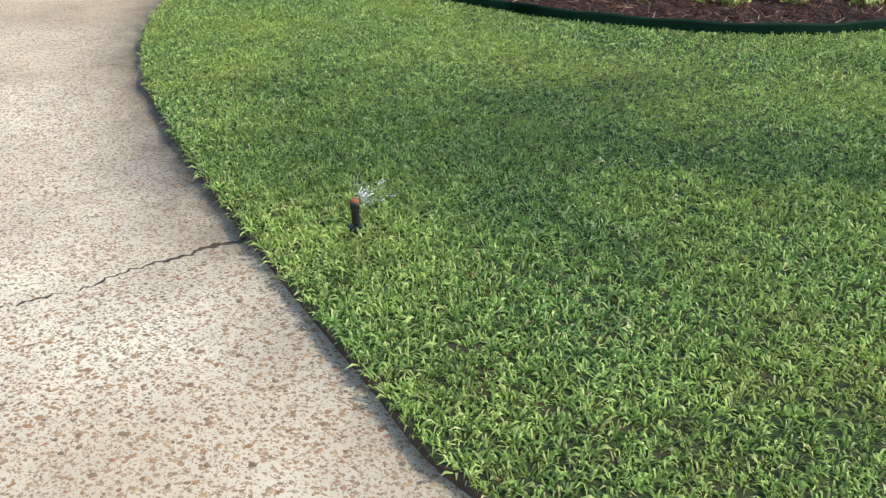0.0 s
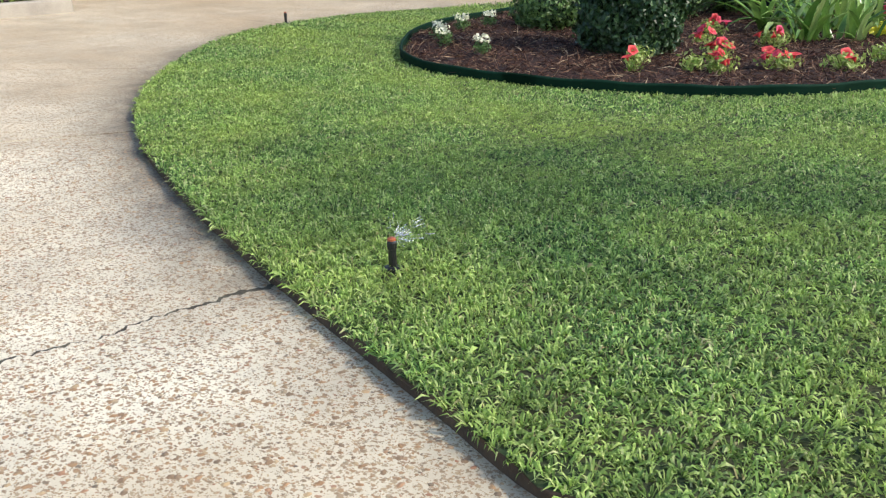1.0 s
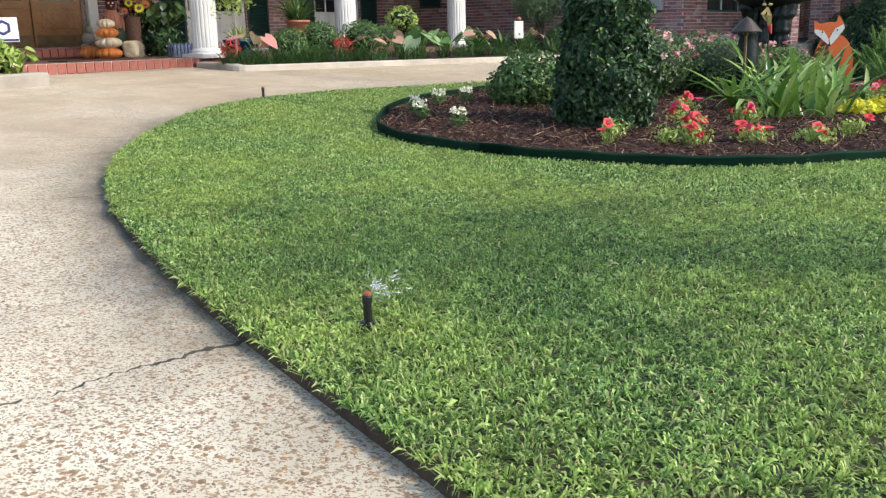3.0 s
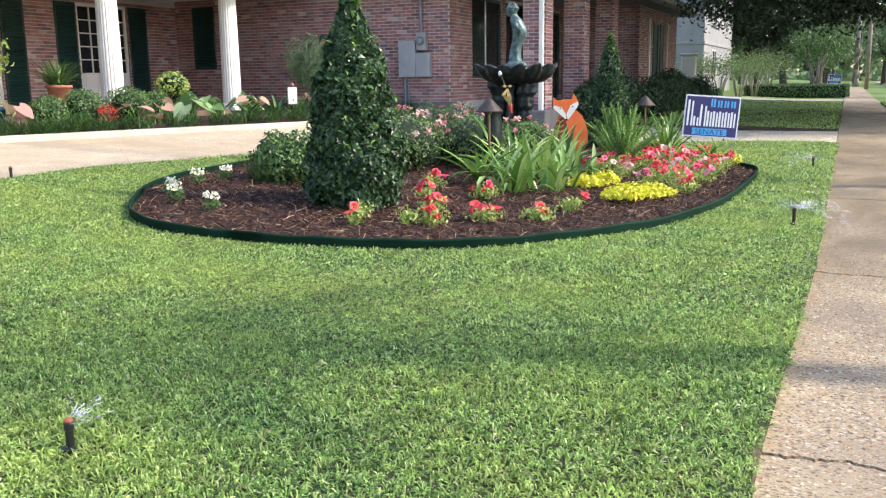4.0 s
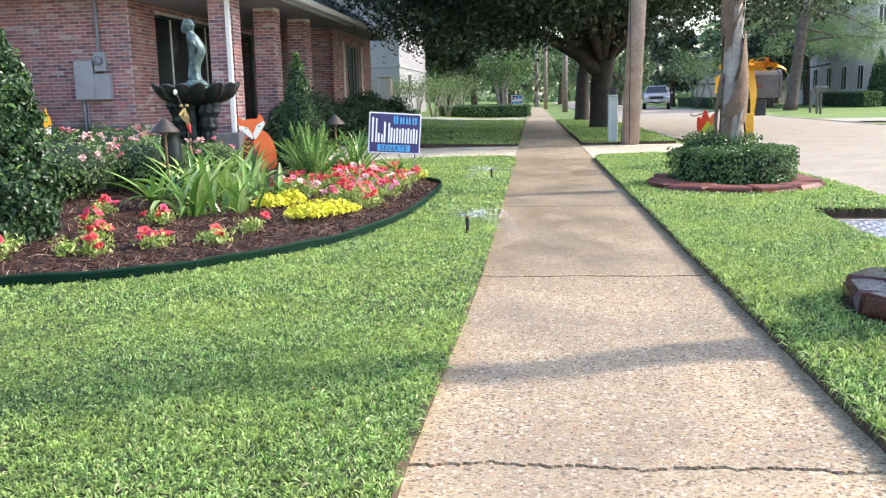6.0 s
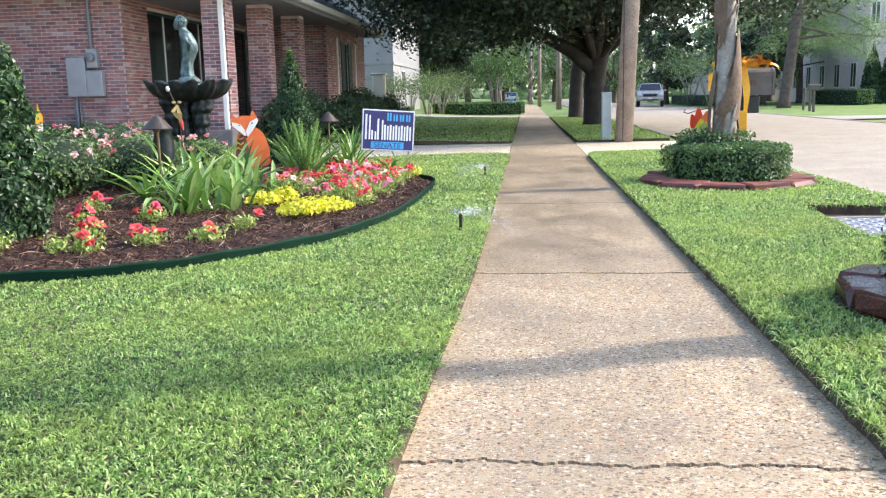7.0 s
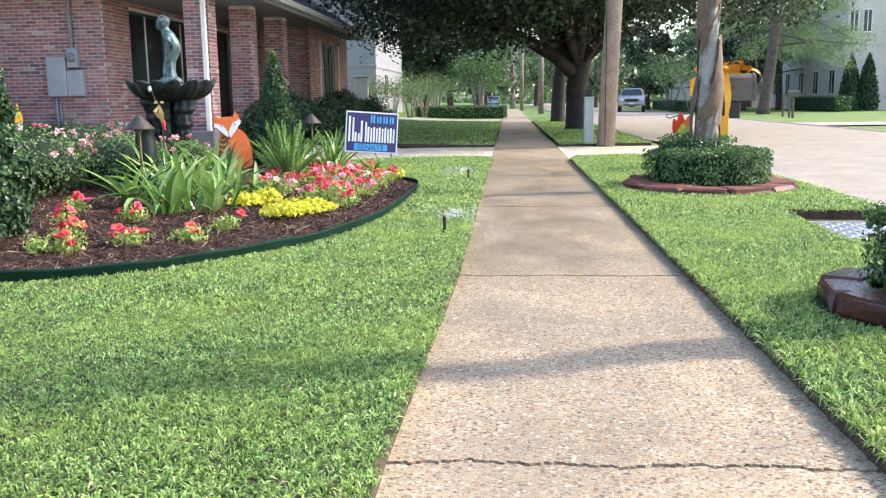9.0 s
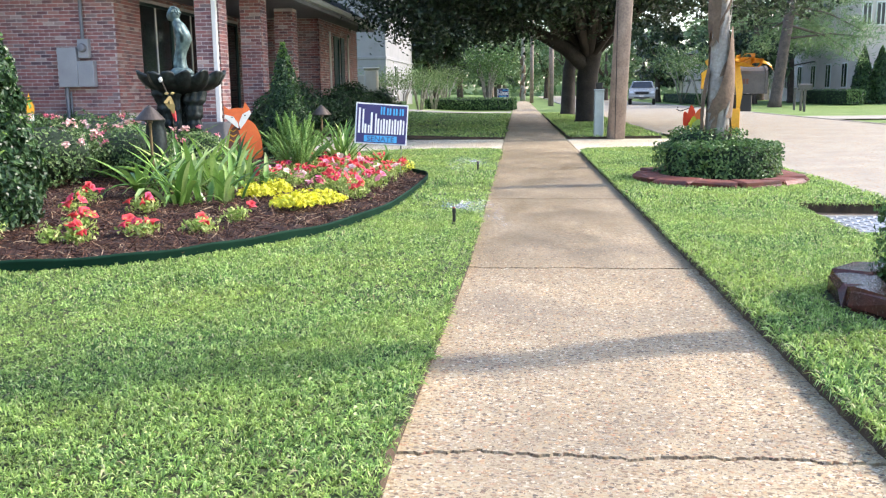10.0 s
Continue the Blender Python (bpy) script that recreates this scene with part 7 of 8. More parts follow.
def car(x, y, turn, label):
    t = thing("car", label, "car", (x, y, 0.012), turn)
    side = [(-2.2, 0.42), (2.1, 0.42), (2.2, 0.66), (2.12, 0.94), (0.95, 1.10), (0.25, 1.58), (-1.9, 1.62), (-2.2, 1.1)]
    b = bmesh.new()
    rings = []
    for yy, k in ((-0.88, 0.94), (-0.80, 1.0), (0.80, 1.0), (0.88, 0.94)):
        rings.append([b.verts.new((px * (1 if abs(yy) < 0.85 else 0.985), yy * (0.80 if pz > 1.4 else 1.0), 0.3 + (pz - 0.3) * (k if pz > 1 else 1))) for px, pz in side])
    n = len(side)
    for r0, r1 in zip(rings, rings[1:]):
        for i in range(n):
            b.faces.new((r0[i], r0[(i + 1) % n], r1[(i + 1) % n], r1[i]))
    b.faces.new(rings[0][::-1])
    b.faces.new(rings[-1])
    bmesh.ops.recalc_face_normals(b, faces=b.faces[:])
    me = bpy.data.meshes.new("body")
    b.to_mesh(me)
    b.free()
    me.materials.append(M["carpaint"])
    o = new("body", me)
    o.parent = t
    o.modifiers.new("round", "BEVEL").width = 0.05
    part("windscreen", Geo().add([(0.90, -0.72, 1.14), (0.90, 0.72, 1.14), (0.32, 0.60, 1.535), (0.32, -0.60, 1.535)], [(0, 1, 2, 3)], Matrix.Translation((0.03, 0, 0.02))), M["glass"], t)
    for s in (-1, 1):
        part("side_window", Geo().add([(0.9, s * 0.885, 1.10), (-1.9, s * 0.885, 1.10), (-1.75, s * 0.75, 1.52), (0.5, s * 0.75, 1.50)], [(0, 1, 2, 3)], Matrix.Translation((0, s * 0.012, 0))), M["glass"], t)
        part("headlight", Geo().ball((2.12, s * 0.68, 0.82), (0.10, 0.17, 0.085), 10, 6), M["lamp_glass"], t, smooth=True)
        part("mirror", Geo().ball((0.85, s * 0.98, 1.10), (0.06, 0.10, 0.08), 8, 6), M["carpaint"], t, smooth=True)
        for px in (1.35, -1.35):
            w = part("wheel", Geo().lathe([(0.20, -0.1), (0.33, -0.1), (0.35, -0.06), (0.35, 0.06), (0.33, 0.1), (0.20, 0.1)], 20, pose(px, s * 0.80, 0.35, 90, 0, 0)), M["tyre"], t)
            part("rim", Geo().lathe([(0.02, s * -0.09), (0.19, s * -0.09), (0.2, s * -0.11)], 14, pose(px, s * 0.80, 0.35, 90, 0, 0), None, False), M["wire"], w)
    part("grille", Geo().box(2.13, 2.23, -0.44, 0.44, 0.72, 0.88, 0.01), M["black"], t)
    part("bumper", Geo().box(2.02, 2.27, -0.86, 0.86, 0.45, 0.66, 0.05), M["carpaint"], t)
    part("lower_intake", Geo().box(2.20, 2.285, -0.5, 0.5, 0.47, 0.53, 0.01), M["black"], t)
    part("number_plate", Geo().box(2.271, 2.28, -0.16, 0.16, 0.545, 0.64), M["foxcream"], t)
    return t


car(60.5, -8.85, 172, "silver sport utility car parked facing along the street")


# ---- trees ----
def leafy_tree(name, label, x, y, trunk_h, r0, crown, radii, clumps, per, leaf, width, material, seed, z=0.0, bark="bark", flat=-0.35, group="", limbs=7, category="tree", shift=(0.0, 0.0), inner=0):
    """A tapered trunk, forking limbs and a crown of leaf clumps with gaps between them."""
    t = thing(name, label, category, (x, y, z), 0, group)
    r = np.random.default_rng(seed)
    g = Geo()
    cz = crown
    g.tube([(0, 0, -0.15), (0, 0, 0.15), (0.05 * r.normal(), 0.05 * r.normal(), trunk_h * 0.6), (0.1 * r.normal(), 0.1 * r.normal(), trunk_h), (0, 0, cz)], [r0 * 1.5, r0 * 1.1, r0 * 0.92, r0 * 0.85, r0 * 0.4], 12)
    part("trunk", g, M[bark], t, smooth=True)
    for i in range(limbs):
        a = i * 2.4 + r.uniform(-0.4, 0.4)
        e = Vector((radii[0] * 0.75 * math.cos(a), radii[1] * 0.75 * math.sin(a), cz + radii[2] * r.uniform(-0.25, 0.5)))
        m = Vector((e.x * 0.4, e.y * 0.4, trunk_h + (e.z - trunk_h) * 0.55 + 0.3))
        part("limb", Geo().tube([(0, 0, trunk_h * 0.85), m, e], [r0 * 0.5, r0 * 0.32, r0 * 0.08], 8), M[bark], t, smooth=True)
    d = r.normal(0, 1, (clumps, 3))
    d /= np.linalg.norm(d, axis=1)[:, None]
    d[:, 2] = np.where(d[:, 2] < flat, flat + 0.15 * (d[:, 2] - flat), d[:, 2])
    c = d * np.array(radii) * (r.uniform(0.25, 1, (clumps, 1)) ** 0.5) * lumps(d, seed, 0.15)[:, None] + np.array([shift[0], shift[1], cz])
    cr = float(np.mean(radii)) * r.uniform(0.13, 0.24, clumps)
    q = r.normal(0, 1, (clumps * per, 3))
    q /= np.linalg.norm(q, axis=1)[:, None]
    p = np.repeat(c, per, 0) + q * np.repeat(cr, per)[:, None] * (r.uniform(0.1, 1, (clumps * per, 1)) ** 0.5) * np.array([1, 1, 0.75])
    part_np("crown", leaf_mesh(p, q, leaf, width, simple=True), M[material], t)
    if inner:
        for i in range(inner):
            a = i * 2.4
            k = 0.15 + 0.6 * (i / inner)
            part("inner_mass", Geo().ball((shift[0] + radii[0] * k * math.cos(a), shift[1] + radii[1] * k * math.sin(a), cz + 0.15 * radii[2]), (radii[0] * 0.24, radii[1] * 0.24, radii[2] * 0.42), 10, 7, wave=lambda u, w: 1 + 0.2 * math.sin(3 * u + i) * math.sin(4 * w)), M["core"], t)
    return t


great_oak = leafy_tree("oak_tree", "large dark live oak with a spreading crown over the pavement", 26.2, -2.5, 2.4, 0.36, 6.2, (10.5, 8.2, 3.9), 1050, 135, 0.15, 0.095, "oak", 1, shift=(-1.5, 0.4), inner=16, bark="oakbark", group="street oaks", limbs=11, flat=-0.75)
part("limb", Geo().tube([(0, 0.05, 1.75), (-0.1, 0.75, 2.35), (-0.3, 1.7, 2.85), (-0.6, 3.0, 3.5), (-0.9, 4.6, 4.6)], [0.27, 0.23, 0.18, 0.13, 0.06], 10), M["oakbark"], great_oak, smooth=True)
# low outer boughs that hang over the lawn and the pavement
_c = np.stack([rng.uniform(-5.0, 1.5, 95), rng.uniform(0.8, 6.9, 95), np.zeros(95)], -1)
_c[:, 2] = 2.75 + 0.14 * np.maximum(0.0, _c[:, 1] - 4.5) + rng.uniform(0, 1.4, 95)
_q = rng.normal(0, 1, (95 * 130, 3))
_p = np.repeat(_c, 130, 0) + _q * np.array([0.45, 0.45, 0.28])
part_np("low_bough", leaf_mesh(_p, _q, 0.14, 0.085, simple=True), M["oak"], great_oak)
leafy_tree("oak_tree", "dark live oak further along the verge", 35, -2.35, 3.0, 0.28, 7.0, (7.5, 7.0, 3.6), 420, 80, 0.22, 0.14, "oak", 2, inner=8, bark="oakbark", group="street oaks", limbs=8, flat=-0.6)


def myrtle(x, y, h, seed, label, stems=5, spread=0.7, leaves=900, z=0.0, leaf=0.10, material="myrtle"):
    t = thing("crape_myrtle", label, "tree", (x, y, z), 0, "crape myrtles")
    r = np.random.default_rng(seed)
    pts = []
    for i in range(stems):
        a = i * 6.28 / stems + r.uniform(-0.3, 0.3)
        e = Vector((spread * math.cos(a), spread * math.sin(a), h * 0.72))
        part("stem", Geo().tube([(0.08 * math.cos(a), 0.08 * math.sin(a), -0.05), (e.x * 0.4, e.y * 0.4, h * 0.4), e], [0.05, 0.04, 0.02], 7), M["palmbark"], t, smooth=True)
        pts.append(np.array(e) + r.normal(0, 1, (leaves // stems, 3)) * np.array([spread * 0.45, spread * 0.45, h * 0.13]))
    p = np.concatenate(pts)
    part_np("crown", leaf_mesh(p, r.normal(0, 1, p.shape), leaf, leaf * 0.55), M[material], t)
    return t


for i, (x, y, h) in enumerate([(44.5, 7.4, 2.2), (44, 6.6, 2.3), (43.6, 5.7, 2.2), (44.6, 4.9, 2.3), (47, 4.4, 2.0), (53.5, 5.4, 2.4)]):
    myrtle(x, y, h, i, "pale multi-stemmed crape myrtle by the neighbour's drive")
myrtle(50, 1.5, 3.7, 20, "broad green crape myrtle above the clipped hedge", 9, 0.82, 4600, leaf=0.13, material="box")
myrtle(54, 4.3, 2.7, 21, "pale crape myrtle behind the clipped hedge", 7, 0.8, 1500, leaf=0.12)
leafy_tree("tree", "dark dense tree beside the pale neighbouring house", 61, 5.6, 1.6, 0.2, 4.6, (3.0, 3.0, 3.4), 170, 60, 0.30, 0.19, "oak", 77, limbs=5, flat=-0.85, group="distant trees", inner=5)


def long_hedge(x0, x1, y0, y1, h, n, label, leaf=0.09, z=0.0, material="box"):
    t = thing("hedge", label, "hedge", ((x0 + x1) / 2, (y0 + y1) / 2, z), 0, "clipped hedges")
    X, Y = (x1 - x0) / 2, (y1 - y0) / 2
    p = rng.uniform(-1, 1, (n, 3)) * np.array([X, Y, 0.5])
    k = rng.integers(0, 5, n)
    p[:, 2] = (p[:, 2] + 0.5) * h
    d = np.zeros((n, 3))
    for i, (ax, sg) in enumerate(((0, -1), (0, 1), (1, -1), (1, 1))):
        m = k == i
        p[m, ax] = sg * (X, Y)[ax] * rng.uniform(0.93, 1.02, m.sum())
        d[m, ax] = sg
    m = k == 4
    p[m, 2] = h * rng.uniform(0.94, 1.05, m.sum())
    d[m, 2] = 1
    part_np("foliage", leaf_mesh(p, d, leaf, leaf * 0.55), M[material], t)
    part("inner_mass", Geo().box(-X * 0.95, X * 0.95, -Y * 0.95, Y * 0.95, 0, h * 0.95, 0.05), M["core"], t)
    return t


long_hedge(47, 53, -0.15, 4.9, 0.64, 4200, "low clipped hedge island beside the neighbour's drive", 0.11)
long_hedge(42.5, 43.3, 5.5, 9.5, 0.55, 900, "low clipped hedge under the crape myrtles", 0.1)
yard_sign(45.2, 0.52, 0.70, -88, 0.61, 0.457, 0, 0.7)

# far woods and street trees
far = [(62, 10, 8.5, 5.5), (58, 16, 9, 6), (72, 4.5, 9, 5), (85, 9, 11, 6.5), (95, 1.8, 10, 4), (74, -12, 7, 4.5), (88, -9, 8, 5), (105, -6, 10, 5), (120, 4, 12, 7), (125, -14, 12, 8),
       (66, -17, 8, 5), (80, -22, 10, 6.5), (100, -24, 12, 8), (60, -15.5, 5, 3.2), (140, -34, 14, 10), (110, 18, 13, 9), (118, -4, 11, 5.5), (70, 22, 10, 7), (52, 13, 8, 4.5), (150, 2, 13, 8), (90, -34, 13, 8), (108, 2.5, 8, 4.5), (132, -1, 9, 6), (112, -9.5, 7, 4.5), (98, -14, 8, 5), (128, 12, 10, 7)]
# Crowns in fartree leaves carry the haze in their colour.
for i, (x, y, h, w) in enumerate(far):
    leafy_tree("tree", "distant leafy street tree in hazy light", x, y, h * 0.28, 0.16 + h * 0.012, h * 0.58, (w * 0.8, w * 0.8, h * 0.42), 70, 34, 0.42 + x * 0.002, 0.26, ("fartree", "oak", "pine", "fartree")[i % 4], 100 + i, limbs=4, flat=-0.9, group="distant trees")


# far wood that closes the horizon
_n = 9000
_a = rng.uniform(-0.75, 0.75, _n)
_r = 170 + 35 * rng.random(_n)
_p = np.stack([_r * np.cos(_a), _r * np.sin(_a), 13 * rng.random(_n) ** 1.3 * (0.7 + 0.3 * np.sin(17 * _a) * np.sin(41 * _a))], -1)
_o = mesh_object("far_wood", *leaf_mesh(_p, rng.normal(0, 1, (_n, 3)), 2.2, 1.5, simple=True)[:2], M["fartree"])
tagged(_o, "green wood paled by painted haze, closing the far end of the street", "trees", kind="stuff")


def pine(x, y, h, r0, lean, seed, label, low=0.16, side=None, needles=75):
    """A bare leaning trunk with drooping boughs above the fraction low; side keeps the lowest boughs within an arc."""
    t = thing("pine_tree", label, "pine tree", (x, y, 0.0), 0, "pines")
    r = np.random.default_rng(seed)
    part("trunk", Geo().tube([(0, 0, -0.1), (lean[0] * 0.03, lean[1] * 0.03, h * 0.03), (lean[0] * 0.3, lean[1] * 0.3, h * 0.35), (lean[0], lean[1], h)], [r0 * 1.3, r0 * 1.02, r0 * 0.85, r0 * 0.35], 12), M["pinebark"], t, smooth=True)
    pts = []
    for i in range(26):
        q = low + (0.96 - low) * i / 26
        a, L, drop = i * 2.4, 3.4 * (1.15 - q) + 0.6, r.uniform(-0.5, 0.5)
        if side and q < 0.62:
            a, L, drop = side[0] + (side[1] - side[0]) * ((i * 0.618) % 1), L * 1.25, r.uniform(-1.7, 0.0)
        b = Vector((lean[0] * q, lean[1] * q, h * q))
        e = b + Vector((L * math.cos(a), L * math.sin(a), drop))
        part("branch", Geo().tube([b, (b + e) / 2 + Vector((0, 0, 0.25)), e], [r0 * 0.25, r0 * 0.16, 0.015], 6), M["pinebark"], t)
        for k in range(5):
            c = np.array(b.lerp(e, 0.45 + 0.14 * k)) + r.normal(0, 0.2, 3)
            pts.append(c + r.normal(0, 1, (needles, 3)) * np.array([0.45, 0.45, 0.26]))
    p = np.concatenate(pts)
    part_np("crown", leaf_mesh(p, r.normal(0, 1, p.shape), 0.32, 0.045, simple=True), M["needles"], t)
    return t


M["pinebark"] = surface("reddish_pine_bark", (0.145, 0.105, 0.09), (0.085, 0.064, 0.057), 4, 0.9, 18, 1.0, vary=0.3)
# Lighter twin of the pine leaves: light through the needles is in the tone.
M["needles"] = leafy("sunlit_pine_needles", G((0.10, 0.17, 0.08), (0.17, 0.27, 0.12), (0.25, 0.36, 0.17), (0.34, 0.43, 0.24)), 0.5, 0.4)
pine(50, -14.9, 14, 0.33, (0, -1.75), 1, "tall reddish pine leaning over the lawn across the street", 0.27, (-1.9, 0.5), 135)
pine(62, -16.75, 14, 0.27, (0, -0.2), 2, "tall straight pine across the street", 0.34)
pine(66, -20.5, 12, 0.24, (0.5, 0.3), 3, "tall pine before the beige house")
for i, (x, y, h) in enumerate([(57, -12.2, 3.6), (63, -12.0, 4.0)]):
    myrtle(x, y, h, 30 + i, "crape myrtle with pale stems across the street", 6, 1.5, 1800, leaf=0.16)
palm(92, -0.75, 7.2, (0, 0), 8, "distant pale palm beside the pavement", 18, 2.2, 0.26)
palm(70, 1.9, 5.6, (0, 0), 9, "distant palm with yellowish drooping fronds", 22, 2.0, 0.22)

# ---- plants and things by the portico ----
M["castiron"] = leafy("dark_broad_straps", G((0.03, 0.085, 0.025), (0.06, 0.14, 0.04), (0.10, 0.21, 0.055), (0.17, 0.30, 0.09)), 0.35, 0.25)
M["liriope"] = leafy("dark_strap_leaves", G((0.02, 0.06, 0.015), (0.04, 0.10, 0.025), (0.07, 0.15, 0.035), (0.11, 0.20, 0.05)), 0.4, 0.2)
for i in range(30):
    p = along(0.36 + 0.62 * i / 29)
    strap_clump("liriope", "dark green liriope clump behind the kerb", p[0] + 0.05, p[1] + 0.42 + 0.05 * math.sin(i * 2.3), ZK - 0.02, 80, 0.31, 0.011, 200 + i, M["liriope"], 0.8, "liriope border")


for i in range(16):
    p = along(0.36 + 0.62 * i / 15)
    strap_clump("liriope", "dark green liriope clump hanging over the kerb", p[0] + 0.02, p[1] + 0.28, ZK - 0.02, 60, 0.25, 0.011, 240 + i, M["liriope"], 0.7, "liriope border")


def big_leaf_plant(name, label, x, y, z, n, stem, size, material, seed, droop=0.5):
    """Broad heart-shaped leaves on arching stalks."""
    t = thing(name, label, "plant", (x, y, z), 0, name)
    r = np.random.default_rng(seed)
    for i in range(n):
        a = i * 2.4 + r.uniform(-0.4, 0.4)
        h, o = stem * r.uniform(0.7, 1.1), stem * r.uniform(0.25, 0.6)
        e = Vector((o * math.cos(a), o * math.sin(a), h))
        part("stalk", Geo().tube([(0, 0, 0), (e.x * 0.4, e.y * 0.4, h * 0.7), e], 0.006, 5), M["lily"], t)
        s = size * r.uniform(0.75, 1.2)
        out = spline([(0, 0), (0.26, -0.18), (0.47, 0.10), (0.40, 0.52), (0.17, 0.84), (0, 1), (-0.17, 0.84), (-0.40, 0.52), (-0.47, 0.10), (-0.26, -0.18)], 3)
        v = [(0, 0.25 * s, -0.03 * s)] + [(q[0] * s, q[1] * s, 0.10 * abs(q[0]) * s - 0.15 * q[1] ** 2 * s) for q in out]
        k = len(out)
        m = Matrix.Translation(e) @ pose(0, 0, 0, 0, 0, math.degrees(a) - 90) @ pose(0, 0, 0, -60 * droop + r.uniform(-25, 25), r.uniform(-35, 35), 0)
        part("leaf", Geo().add(v, [(0, 1 + j, 1 + (j + 1) % k) for j in range(k)], m), material, t, smooth=True)
    return t


for i, (x, y) in enumerate([(5.4, 9.65), (7.5, 9.5), (8.0, 9.5), (11.3, 9.0), (10.0, 9.2), (7.6, 9.25)]):
    big_leaf_plant("caladium", "pink and cream caladium with broad leaves", x, y, ZK, 4 if i != 5 else 2, 0.36 if i != 5 else 0.16, 0.19, M["caladium"], 10 + i, 0.35)
M["palegreenleaf"] = leafy("pale_veined_leaves", G((0.10, 0.22, 0.06), (0.20, 0.36, 0.12), (0.34, 0.48, 0.24), (0.42, 0.55, 0.33)), 0.45, 0.3)
for i, (x, y) in enumerate([(8.8, 9.55), (9.2, 9.5), (10.3, 9.6)]):
    big_leaf_plant("elephant_ear", "broad green leaves of an elephant ear plant", x, y, ZK, 9, 0.36, 0.27, M["palegreenleaf"], 30 + i, 0.6)
for i, (x, y) in enumerate([(9.9, 9.2), (10.5, 9.15), (11.0, 9.0), (6.5, 9.9)]):
    strap_clump("cast_iron_plant", "broad green strap-leaved clump", x, y, ZK, 30, 0.50, 0.065, 300 + i, M["castiron"], 0.75, "broad strap clumps")
for i, (x, y, r) in enumerate([(6.93, 9.95, 0.33), (7.82, 9.95, 0.35), (9.45, 10.3, 0.30), (12.6, 9.2, 0.26), (6.29, 9.95, 0.28), (13.2, 8.9, 0.3), (8.55, 10.1, 0.30)]):
    shrub("boxwood", "rounded clipped boxwood ball by the portico", "bush", x, y, ZK + 0.02, (r, r, r * 0.9), 1800, 0.045, 0.024, M["box"], M["core"], 0.06, "boxwood balls", 40 + i)
shrub("shrub", "yellow-green leafy shrub in the planting", "bush", 9.25, 10.3, ZK + 0.44, (0.31, 0.28, 0.20), 360, 0.09, 0.045, M["limeleaf"], M["core"], 0.2, seed=60)
M["redleaf"] = leafy("dark_red_leaves", G((0.40, 0.02, 0.016), (0.58, 0.04, 0.03), (0.50, 0.06, 0.03), (0.16, 0.08, 0.03)), 0.45, 0.2)
for i, (x, y) in enumerate([(5.02, 9.7), (6.98, 9.55)]):
    p, d = ball_points(150, (0.17, 0.17, 0.14), 70 + i, 0.2, 0.5)
    t = thing("red_bromeliad", "small dark red leafy plant", "plant", (x, y, ZK), 0, "red accent plants")
    part_np("foliage", leaf_mesh(p + np.array([0, 0, 0.22]), d, 0.08, 0.02), M["redleaf"], t)
    part("stem", Geo().tube([(0, 0, -0.02), (0, 0, 0.2)], 0.012, 6), M["bark"], t)
p0 = (12.93, 9.86)
t = thing("papyrus_palm", "small feathery palm with a brown trunk by the wall", "palm", (*p0, ZK))
part("trunk", Geo().tube([(0, 0, -0.05), (0.06, 0, 0.5), (0, 0, 0.95)], [0.10, 0.085, 0.07], 9), M["bark"], t, smooth=True)
q, d = ball_points(3000, (0.62, 0.62, 0.55), 81, 0.25, 0.2)
part_np("crown", leaf_mesh(q + np.array([0, 0, 0.96]), d, 0.30, 0.015), M["pine"], t)


def pot(name, label, x, y, z, r, h, material):
    t = thing(name, label, "pot", (x, y, z))
    part("body", Geo().lathe([(r * 0.62, 0), (r * 0.68, 0.02), (r * 0.95, h * 0.85), (r * 1.08, h * 0.87), (r * 1.08, h), (r * 0.95, h), (r * 0.9, h * 0.9)], 22), material, t, smooth=True)
    part("soil", Geo().lathe([(r * 0.9, h * 0.9), (0.0, h * 0.93)], 16, caps=False), M["mulch"], t)
    return t


bp = thing("brick_pedestal", "low brick pedestal under a pot", "pedestal", (7.76, 11.3, FLOOR))
part("body", Geo().box(-0.2, 0.2, -0.2, 0.2, 0, 0.20, 0.01), M["brick"], bp)
pot("plant_pot", "terracotta pot on a brick pedestal", 7.76, 11.3, FLOOR + 0.20, 0.19, 0.32, M["terracotta"])
strap_clump("pot_plant", "trailing green plant in the terracotta pot", 7.76, 11.3, FLOOR + 0.48, 110, 0.55, 0.03, 400, M["box"], 0.8, "pot plants")
M["bluepot"] = surface("dark_blue_glaze", (0.008, 0.03, 0.06), (0.012, 0.04, 0.075), 6, 0.2, 40, 0.05)
pot("plant_pot", "dark blue glazed pot beside the column", 5.75, 10.4, ZK - 0.02, 0.2, 0.36, M["bluepot"])
strap_clump("pot_plant", "light green plant in the blue pot", 5.75, 10.4, ZK + 0.30, 50, 0.3, 0.03, 401, M["limeleaf"], 0.9, "pot plants")
t = thing("standard_tree", "small clipped tree with a thin bare stem", "small tree", (5.54, 10.2, ZK))
part("stem", Geo().tube([(0, 0, -0.05), (0.02, 0, 0.4), (0, 0, 0.85)], [0.016, 0.014, 0.01], 7), M["palmbark"], t)
q, d = ball_points(620, (0.36, 0.36, 0.36), 90, 0.28, 0.15)
part_np("crown", leaf_mesh(q + np.array([0, 0, 1.0]), d, 0.085, 0.04), M["limeleaf"], t)

